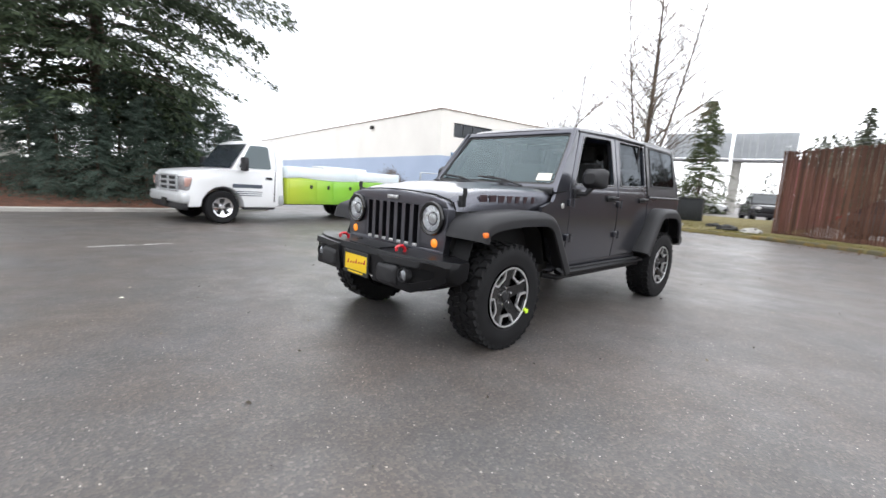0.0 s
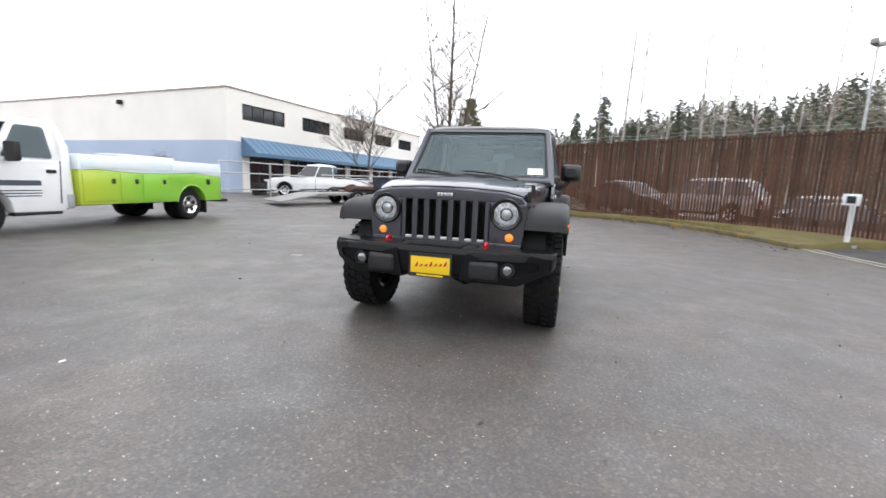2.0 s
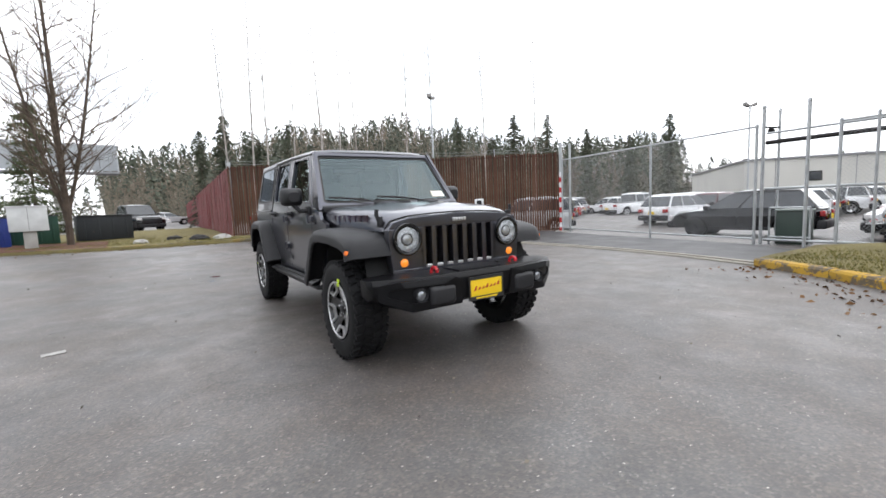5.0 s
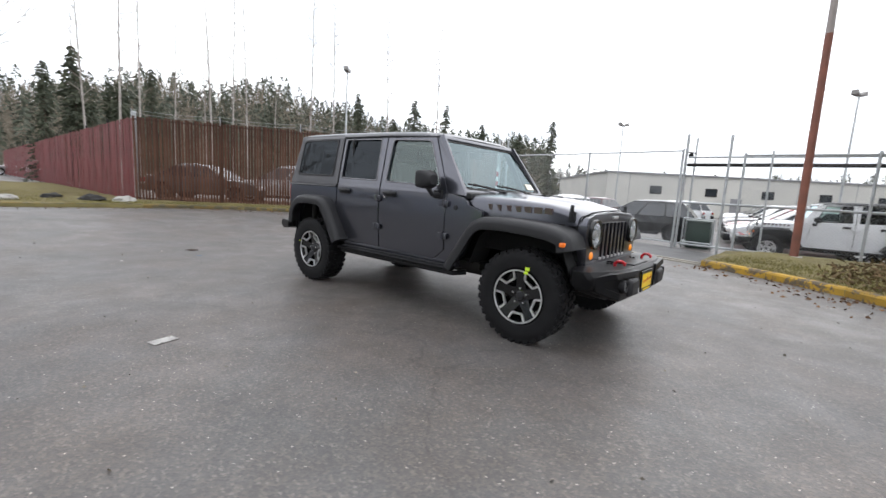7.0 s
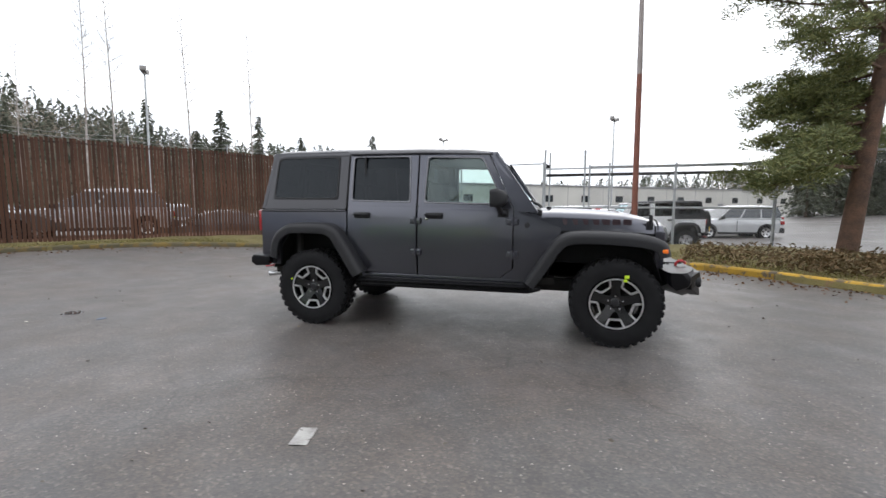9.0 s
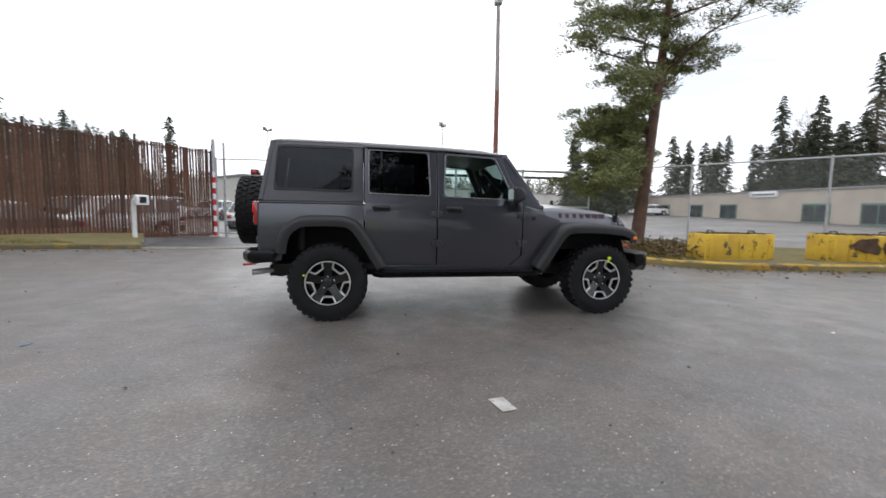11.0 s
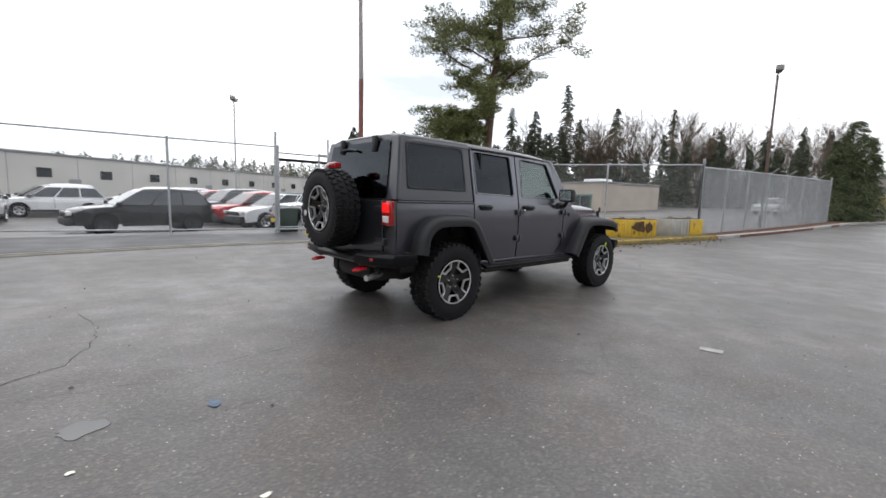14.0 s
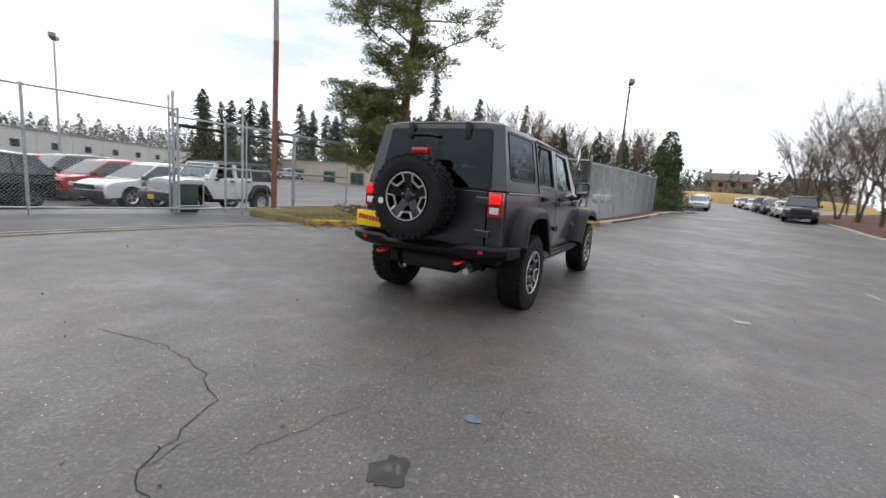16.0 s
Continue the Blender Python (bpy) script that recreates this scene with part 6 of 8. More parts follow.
    ring_panel(bm, rounded([(-0.718, 0.09), (0.718, 0.09), (0.697, 0.93), (-0.697, 0.93)], 0.05, 4), rounded([(-0.690, 0.135), (0.690, 0.135), (0.672, 0.900), (-0.672, 0.900)], 0.05, 4), lambda u, v, d: shield(u, v, 0.016 + d), 0.003)
    part("black_edge", bm, BLACKINK, screen)
    q = [shield(u, v, 0.0145) for u, v in ((0.51, 0.165), (0.665, 0.165), (0.660, 0.275), (0.51, 0.275))]
    bm = fresh()
    bm.faces.new([bm.verts.new(p) for p in q])
    part("window_sticker", bm, PAPER, screen, "white paper sticker")
    for s0 in (-1, 1):
        wip = tube(fresh(), [shield(0.42 if s0 > 0 else -0.10, 0.03, -0.02), shield(0.22 if s0 > 0 else -0.32, 0.10, -0.025), shield(-0.02 if s0 > 0 else -0.56, 0.165, -0.008)], 0.009, 8)
        tube(wip, [shield(0.20 if s0 > 0 else -0.34, 0.125, -0.012), shield(-0.16 if s0 > 0 else -0.66, 0.175, -0.006)], 0.010, 6)
        part("wiper", fix(wip), PLASTIC, car, "black wiper arm and blade")
    part("rear_view_mirror", block(0.30, 0.34, -0.10, 0.10, 1.56, 1.63, 0.015), PLASTIC, car)
    # hardtop
    bm = fresh()
    rings = []
    for x, top, w in ((0.385, 1.735, 0.655), (0.33, 1.765, 0.662), (0.10, 1.790, 0.668), (-0.40, 1.808, 0.670), (-1.2, 1.822, 0.672), (-1.85, 1.824, 0.670), (-1.985, 1.820, 0.665), (-2.025, 1.800, 0.655)):
        half = [(0.0, top + 0.012), (w - 0.20, top + 0.006), (w - 0.09, top - 0.004), (w - 0.04, top - 0.022), (w - 0.010, top - 0.050), (w, top - 0.075), (w - 0.02, top - 0.085), (0, top - 0.070)]
        rings.append([(x, y, z) for y, z in half] + [(x, -y, z) for y, z in reversed(half[1:-1])])
    hull(bm, rings)
    part("roof", fix(bm), TOPPAINT, car, angle=50)
    for s in (-1, 1):
        part("roof_gutter", tube(fresh(), [(0.36, s * 0.668, 1.722), (-0.3, s * 0.678, 1.750), (-1.10, s * 0.680, 1.757)], 0.010, 6), TOPPAINT, car)
        outer = [(-2.115, 1.192), (-1.130, 1.192), (-1.130, 1.790), (-2.020, 1.795)]
        inner = [(-1.975, 1.318), (-1.245, 1.312), (-1.245, 1.722), (-1.945, 1.722)]
        part("quarter_side", frame_on_side(s, outer, inner, [0.06, 0.05, 0.05, 0.06], 0.05), TOPPAINT, car)
        part("quarter_window", pane_on_side(s, [(-1.990, 1.305), (-1.232, 1.299), (-1.232, 1.735), (-1.958, 1.735)], 0.06, 0.002), PRIVACY, car, "dark tinted quarter window")
        part("quarter_seal", frame_on_side(s, [(-1.995, 1.300), (-1.227, 1.294), (-1.227, 1.740), (-1.963, 1.740)], [(-1.977, 1.318), (-1.245, 1.312), (-1.245, 1.722), (-1.947, 1.722)], 0.06, 0.008, 0.008), PLASTIC, car)
        part("rain_seam", tube(fresh(), [(-1.120, s * 0.772, 1.20), (-1.120, s * 0.664, 1.765)], 0.006, 6), DARK, car)
    # rear end: tailgate, glass, lamps
    part("tailgate", soften(slab(rounded([(-0.60, 0.66), (0.60, 0.66), (0.60, 1.185), (-0.60, 1.185)], 0.03), "x", -2.16, -2.10), 0.008), PAINT, car)
    for s in (-1, 1):
        part("rear_corner", block(-2.15, -2.08, min(s * 0.605, s * 0.772), max(s * 0.605, s * 0.772), 0.62, 1.185, 0.02), PAINT, car)
        lamp = part("tail_lamp_housing", block(-2.185, -2.10, min(s * 0.615, s * 0.765), max(s * 0.615, s * 0.765), 0.955, 1.185, 0.014), TAILDIM, car, "red tail lamp")
        part("brake_segment", block(-2.192, -2.18, s * 0.69 - 0.055, s * 0.69 + 0.055, 1.075, 1.165, 0.004), TAIL, lamp, "lit red brake segment")
        part("reverse_segment", block(-2.192, -2.18, s * 0.69 - 0.045, s * 0.69 + 0.045, 0.985, 1.045, 0.004), WHITELENS, lamp, "white reversing segment")
    C, D = Vector((-2.135, 0, 1.190)), Vector((-2.030, 0, 1.795))

    def gate(u, v, d):
        p = C + (D - C) * v
        return (p.x + d, u * (1 - 0.14 * v), p.z)

    bm = fresh()
    ring_panel(bm, rounded([(-0.775, 0), (0.775, 0), (0.765, 1), (-0.765, 1)], 0.03, 4), rounded([(-0.61, 0.06), (0.61, 0.06), (0.62, 0.90), (-0.62, 0.90)], 0.04, 4), gate, 0.05)
    part("rear_frame", soften(bm, 0.010, 2, 50), TOPPAINT, car)
    bm = fresh()
    strip(bm, rounded([(-0.625, 0.03), (0.625, 0.03), (0.635, 0.93), (-0.635, 0.93)], 0.04), lambda u, v: gate(u, v, -0.012))
    rear_glass = part("rear_window", facing(bm, (-1, 0, 0)), PRIVACY, car, "dark lift-up rear window")
    for s in (-1, 1):
        g = Vector(gate(s * 0.36, 0.93, -0.03))
        part("glass_hinge", soften(block(g.x - 0.02, g.x + 0.03, g.y - 0.03, g.y + 0.03, g.z - 0.10, g.z + 0.055), 0.012), PLASTIC, rear_glass, "black glass hinge")
    part("rear_wiper", tube(fresh(), [gate(-0.02, 0.80, -0.04), gate(0.10, 0.83, -0.035), gate(0.36, 0.835, -0.03)], 0.012, 8), PLASTIC, rear_glass)
    part("carrier_post", tube(fresh(), [(-2.20, 0.0, 0.95), (-2.22, 0.0, 1.30), (-2.30, -0.0, 1.46)], 0.035, 10), PLASTIC, car)
    part("high_brake_lamp", block(-2.37, -2.29, -0.065, 0.105, 1.480, 1.540, 0.012), TAILDIM, car, "red high brake lamp")
    build_wheel(car, "spare_wheel", -2.350, 0.065, 1.085, -90)
    part("carrier_bracket", block(-2.26, -2.15, -0.14, 0.16, 0.96, 1.20, 0.02), PLASTIC, car)
    for hz in (1.10, 0.80):
        part("tailgate_hinge", block(-2.19, -2.13, -0.66, -0.50, hz - 0.035, hz + 0.035, 0.012), PAINT, car)
    part("round_sticker", lathe(fresh(), [(0, -0.004), (0.030, -0.003), (0.031, 0)], "x", 20, (-2.486, 0.335, 1.03)), WHITELENS, car, "round white sticker on the spare tyre")
    # rear bumper
    bm = fresh()
    rings = []
    for y, xo, lo, hi in ((-0.90, -2.00, 0.60, 0.70), (-0.86, -2.22, 0.585, 0.705), (-0.70, -2.30, 0.570, 0.705), (-0.42, -2.335, 0.555, 0.700), (-0.36, -2.335, 0.57, 0.665), (0.36, -2.335, 0.57, 0.665), (0.42, -2.335, 0.555, 0.700), (0.70, -2.30, 0.570, 0.705), (0.86, -2.22, 0.585, 0.705), (0.90, -2.00, 0.60, 0.70)):
        rings.append([(-1.97 if abs(y) > 0.84 else -2.06, y, lo + 0.03), (xo + 0.06, y, lo), (xo, y, lo + 0.035), (xo, y, hi - 0.03), (xo + 0.03, y, hi), (-1.97 if abs(y) > 0.84 else -2.06, y, hi)])
    hull(bm, rings)
    rb = part("rear_bumper", soften(fix(bm), 0.010, 2, 35), BUMPER, car, "black steel rear bumper")
    for s in (-1, 1):
        hook = [(-2.24, s * 0.43 - 0.03, 0.535), (-2.33, s * 0.43 - 0.03, 0.525), (-2.365, s * 0.43, 0.520), (-2.33, s * 0.43 + 0.03, 0.525), (-2.24, s * 0.43 + 0.03, 0.535)]
        part("tow_hook", tube(fresh(), hook, 0.013, 8), RED, rb, "red tow hook")
        part("reflector", block(-2.31, -2.295, s * 0.62 - 0.05, s * 0.62 + 0.05, 0.63, 0.66, 0.003), TAILDIM, rb)
    plate = part("rear_plate", block(-2.285, -2.27, 0.475, 0.785, 0.745, 0.905, 0.004), PLATE, car, "yellow dealer plate with red bars")
    part("plate_bracket", block(-2.275, -2.15, 0.50, 0.76, 0.73, 0.91, 0.01), PLASTIC, car)
    for k in range(6):
        part("plate_bar", block(-2.290, -2.2835, 0.51 + k * 0.042, 0.542 + k * 0.042, 0.80 + 0.004 * k, 0.845 + 0.004 * k), PLATERED, plate)
    # grille with seven openings
    gx0, gx1 = 1.845, 1.895
    grille = part("grille", soften(slab([(-0.625, 1.00), (-0.34, 1.005), (0.34, 1.005), (0.625, 1.00), (0.59, 1.055), (0.45, 1.088), (0.0, 1.108), (-0.45, 1.088), (-0.59, 1.055)], "x", gx0 - 0.03, gx1 - 0.01), 0.014), PAINT, car, "painted grille with seven slots")
    part("lower_band", soften(slab([(-0.60, 0.66), (0.60, 0.66), (0.605, 0.705), (-0.605, 0.705)], "x", gx0 - 0.02, gx1), 0.008), PAINT, grille)
    for s in (-1, 1):
        part("cheek", soften(slab([(s * 0.340, 0.70), (s * 0.605, 0.70), (s * 0.628, 0.90), (s * 0.625, 1.005), (s * 0.34, 1.01)], "x", gx0 - 0.03, gx1), 0.010), PAINT, grille)
    pitch = 0.68 / 7
    for k in range(8):
        y = -0.34 + k * pitch
        bm = slab(rounded([(y - 0.021, 0.70), (y + 0.021, 0.70), (y + 0.021, 1.01), (y - 0.021, 1.01)], 0.002, 1), "x", gx0 - 0.01, gx1, 0.006)
        part("grille_bar", bm, PAINT, grille)
        if k < 7:
            part("slot_trim", block(gx1 - 0.025, gx1 + 0.002, y + 0.023, y + pitch - 0.023, 0.700, 0.722, 0.004), RIMSILVER, grille, "silver slot insert")
    seam = [(gx1 - 0.022 - 0.04 * (y / 0.62) ** 2, y, z) for y, z in ((-0.61, 1.02), (-0.585, 1.062), (-0.45, 1.094), (-0.22, 1.108), (0, 1.113), (0.22, 1.108), (0.45, 1.094), (0.585, 1.062), (0.61, 1.02))]
    part("bonnet_seam", tube(fresh(), seam, 0.006, 6), DARK, car, "black gap between bonnet and grille")
    part("radiator", block(1.72, 1.80, -0.58, 0.58, 0.62, 1.02), DARK, car)
    for k in range(5):
        part("badge_bar", block(gx1 - 0.012, gx1 + 0.004, -0.062 + k * 0.026, -0.042 + k * 0.026, 1.038, 1.066, 0.003), RIMSILVER, grille, "silver badge bar")
    for s in (-1, 1):
        c = (gx1 + 0.006, s * 0.480, 0.925)
        lamp = new("headlamp")
        lamp.parent = car
        part("bezel", lathe(fresh(), [(0.090, -0.02), (0.090, 0.012), (0.097, 0.016), (0.110, 0.021), (0.117, 0.020), (0.121, 0.012), (0.121, -0.02)], "x", 40, c, closed=True), RIMBLACK, lamp, "black headlamp bezel")
        part("reflector", lathe(fresh(), [(0.0, -0.010), (0.040, -0.008), (0.066, -0.003), (0.082, 0.005), (0.092, 0.012)], "x", 36, c), LAMPSILVER, lamp)
        part("bulb_shield", lathe(fresh(), [(0.0, 0.010), (0.026, 0.008), (0.036, 0.002), (0.038, -0.010)], "x", 24, c), RIMSILVER, lamp)
        part("lens", facing(lathe(fresh(), [(0.0, 0.029), (0.040, 0.027), (0.072, 0.021), (0.092, 0.013)], "x", 36, c), (1, 0, 0)), LENS, lamp, "clear round headlamp lens")
        t = (gx1 - 0.01, s * 0.510, 0.752)
        part("turn_signal", lathe(fresh(), [(0.0, 0.024), (0.020, 0.022), (0.031, 0.015), (0.035, 0.0)], "x", 28, t), AMBER, car, "lit round amber turn signal")
    # front bumper
    bm = fresh()
    rings = []
    spec = ((0.865, 1.90, 2.01, 0.560, 0.672), (0.84, 1.88, 2.055, 0.520, 0.676), (0.70, 1.86, 2.13, 0.470, 0.680), (0.58, 1.86, 2.165, 0.435, 0.680), (0.40, 1.86, 2.190, 0.430, 0.680), (0.26, 1.86, 2.195, 0.425, 0.680), (0.18, 1.86, 2.195, 0.450, 0.680))
    for y, back_x, out, lo, hi in [(-a[0], *a[1:]) for a in spec] + list(reversed(spec)):
        rings.append([(back_x, y, lo + 0.06), (out - 0.10, y, lo), (out - 0.02, y, lo + 0.035), (out, y, lo + 0.07), (out, y, hi - 0.035), (out - 0.03, y, hi), (back_x, y, hi)])
    hull(bm, rings)
    fb = part("front_bumper", soften(fix(bm), 0.010, 2, 32), BUMPER, car, "black steel front bumper")
    for s in (-1, 1):
        # raised frame round the lamp recess, swept back with the corner
        def corner(u, v, d, s=s):
            return (2.212 - d - 0.10 * ss(0.40, 0.62, u) * (u - 0.36) - 0.62 * max(0.0, u - 0.66), s * u, v)
        bm = fresh()
        ring_panel(bm, rounded([(0.215, 0.462), (0.62, 0.452), (0.815, 0.535), (0.822, 0.640), (0.70, 0.668), (0.26, 0.662)], 0.02, 3), rounded([(0.335, 0.520), (0.60, 0.510), (0.755, 0.560), (0.760, 0.604), (0.68, 0.622), (0.365, 0.618)], 0.02, 3), corner, 0.075)
        part("lamp_frame", soften(bm, 0.012, 2, 40), BUMPER, fb, "moulded frame of the lamp recess")
        bm = fresh()
        strip(bm, [(0.33, 0.515), (0.60, 0.505), (0.76, 0.555), (0.765, 0.61), (0.68, 0.625), (0.36, 0.622)], lambda u, v: corner(u, v, 0.012))
        bmesh.ops.solidify(bm, geom=bm.faces[:], thickness=0.01)
        part("lamp_recess", fix(bm), DARK, fb)
        bm = fresh()
        hull(bm, [[(2.14, s * y, z) for y, z in rounded([(0.275, 0.470), (0.490, 0.470), (0.490, 0.612), (0.275, 0.612)], 0.03)], [(2.205, s * y, z) for y, z in rounded([(0.275, 0.470), (0.490, 0.470), (0.490, 0.612), (0.275, 0.612)], 0.03)], [(2.232, s * y, z) for y, z in rounded([(0.295, 0.490), (0.470, 0.490), (0.470, 0.590), (0.295, 0.590)], 0.03)]])
        part("lamp_pod", soften(fix(bm), 0.008, 2, 30), PLASTIC, fb, "moulded pod beside the fog lamp")
        f = (2.158, s * 0.550, 0.560)
        fog = part("fog_lamp", lathe(fresh(), [(0.0, 0.046), (0.026, 0.044), (0.036, 0.036), (0.040, 0.0)], "x", 24, f), surface("fog_lamp_glass", (0.34, 0.36, 0.38), (0.20, 0.21, 0.23), rough=0.12, metal=0.7, scale=30, bump=0) if s < 0 else bpy.data.materials["fog_lamp_glass"], fb, "round fog lamp")
        part("fog_ring", lathe(fresh(), [(0.037, 0.026), (0.042, 0.050), (0.048, 0.050), (0.052, 0.0)], "x", 24, f, closed=True), PLASTIC, fog)
        hook = [(2.05, s * 0.375, 0.675), (2.05, s * 0.375, 0.700), (2.07, s * 0.375, 0.722), (2.105, s * 0.375, 0.724), (2.128, s * 0.375, 0.710), (2.122, s * 0.375, 0.694)]
        part("tow_hook", tube(fresh(), hook, 0.0125, 8), RED, fb, "red tow hook")
        for bx in (1.97, 2.0):
            part("bolt", lathe(fresh(), [(0, 0.012), (0.010, 0.010), (0.012, 0)], "z", 8, (bx, s * 0.30, 0.680)), UNDER, fb)
    part("winch_cover", block(1.92, 2.15, -0.20, 0.20, 0.676, 0.690, 0.006), BUMPER, fb)
    plate = part("front_plate", block(2.196, 2.210, -0.155, 0.155, 0.468, 0.628, 0.004), PLATE, car, "yellow dealer plate in a black frame")
    bm = fresh()
    ring_panel(bm, [(-0.162, 0.461), (0.162, 0.461), (0.162, 0.635), (-0.162, 0.635)], [(-0.148, 0.490), (0.148, 0.490), (0.148, 0.612), (-0.148, 0.612)], lambda u, v, d: (2.213 - d, u, v), 0.012)
    part("plate_frame", bm, BLACKINK, plate)
    for k in range(7):  # handwritten-looking strokes as slanted bars
        y, h = -0.118 + k * 0.036, 0.034 if k in (0, 3, 6) else 0.020
        z = 0.532 + 0.003 * k
        part("plate_bar", slab([(y, z), (y + 0.022, z + 0.002), (y + 0.028, z + h), (y + 0.018, z + h)], "x", 2.2085, 2.2118), PLATERED, plate, "red lettering bar")
    part("plate_bar", block(2.2122, 2.2145, -0.10, 0.10, 0.470, 0.482), PLATE, plate)
    # wheels
    for x in (1.4735, -1.4735):
        build_wheel(car, "wheel", x, -0.768, 0.389, 0, chalk=math.radians(72) if x > 0 else math.radians(160))
        build_wheel(car, "wheel", x, 0.768, 0.389, 180, chalk=math.radians(328) if x > 0 else None)
    # cabin
    for x, rows in ((0.02, 2), (-0.95, 2)):
        for s in (-1, 1):
            seat = new("seat")
            seat.parent = car
            bm = block(x - 0.28, x + 0.25, s * 0.34 - 0.24, s * 0.34 + 0.24, 0.80, 0.96, 0.05, 3)
            part("cushion", bm, SEAT, seat)
            bm = fresh()
            hull(bm, [[(x - 0.30 - dz * 0.22 + d, s * 0.34 + w, 0.93 + dz) for d, w in ((0.12, -0.23), (0.12, 0.23), (-0.02, 0.21), (-0.02, -0.21))] for dz in (0, 0.30, 0.55)])
            part("backrest", soften(fix(bm), 0.04, 3), SEAT, seat)
            part("headrest", block(x - 0.46, x - 0.36, s * 0.34 - 0.13, s * 0.34 + 0.13, 1.50, 1.66, 0.03, 3), SEAT, seat)
    part("dashboard", slab([(0.36, 0.85), (0.70, 0.85), (0.72, 1.16), (0.55, 1.20), (0.40, 1.14)], "y", -0.70, 0.70, 0.03), PLASTIC, car)
    bm = fresh()
    rim = [(0.20 + 0.07 * math.cos(a), 0.36 + 0.185 * math.sin(a), 1.10 + 0.175 * math.cos(a)) for a in np.linspace(0, 2 * math.pi, 25)]
    tube(bm, rim, 0.016, 8)
    tube(bm, [(0.22, 0.36, 1.10), (0.45, 0.36, 1.05)], 0.04, 8)
    for a in (0.0, 2.1, 4.2):
        tube(bm, [(0.22, 0.36, 1.10), (0.20 + 0.07 * math.cos(a), 0.36 + 0.185 * math.sin(a), 1.10 + 0.175 * math.cos(a))], 0.014, 6)
    part("steering_wheel", fix(bm), PLASTIC, car)
    for x in (-0.40, -1.75):
        part("roll_bar", tube(fresh(), [(x, -0.66, 0.70), (x, -0.64, 1.30), (x, -0.55, 1.66), (x, 0, 1.69), (x, 0.55, 1.66), (x, 0.64, 1.30), (x, 0.66, 0.70)], 0.035, 8), SEAT, car)
    return car


suv = build_suv()
for ob in suv.children_recursive:  # broad panels keep even shading up to their rounded edges
    if ob.type == "MESH" and ob.data.materials[0] in (PAINT, TOPPAINT, BUMPER):
        ob.modifiers.new("even_shading", "WEIGHTED_NORMAL").keep_sharp = True
# ---- other vehicles ----
def simple_wheel(parent, x, y, z, r, w, side, rim_m=None):
    wheel = new("wheel")
    wheel.parent = parent
    wheel.matrix_basis = pose(x, y, z, 0, 0, 0 if side < 0 else 180)
    part("tyre", lathe(fresh(), [(r * 0.60, -w * 0.42), (r * 0.68, -w * 0.5), (r * 0.92, -w * 0.5), (r, -w * 0.36), (r, w * 0.36), (r * 0.92, w * 0.5), (r * 0.6, w * 0.42)], "y", 24, closed=True), RUBBER, wheel)
    bm = lathe(fresh(), [(0, -w * 0.36), (r * 0.14, -w * 0.38), (r * 0.2, -w * 0.25), (r * 0.48, -w * 0.30), (r * 0.60, -w * 0.46), (r * 0.63, -w * 0.40), (r * 0.60, 0)], "y", 20)
    part("rim", bm, rim_m or RIMSILVER, wheel)
    for k in range(5):
        a = 2 * math.pi * k / 5
        m = Matrix.Rotation(a, 4, "Y")
        bm = fresh()
        hull(bm, [[m @ Vector(p) for p in ((-r * 0.10, -w * 0.30, r * 0.22), (r * 0.10, -w * 0.30, r * 0.22), (r * 0.14, -w * 0.36, r * 0.50), (-r * 0.14, -w * 0.36, r * 0.50))], [m @ Vector(p) for p in ((-r * 0.10, -w * 0.2, r * 0.22), (r * 0.10, -w * 0.2, r * 0.22), (r * 0.14, -w * 0.2, r * 0.50), (-r * 0.14, -w * 0.2, r * 0.50))]])
        part("vent", fix(bm), DARK, wheel)
    return wheel


def arch_line(x0, x1, zb, wheels, r):
    """The lower edge of a body side from rear to front, with wheel arches."""
    out = [(x0, zb)]
    for wx, wz in wheels:
        for k in range(9):
            a = math.pi - math.pi * k / 8
            out.append((wx + r * math.cos(a), max(zb, wz + r * math.sin(a))))
    out.append((x1, zb))
    return out


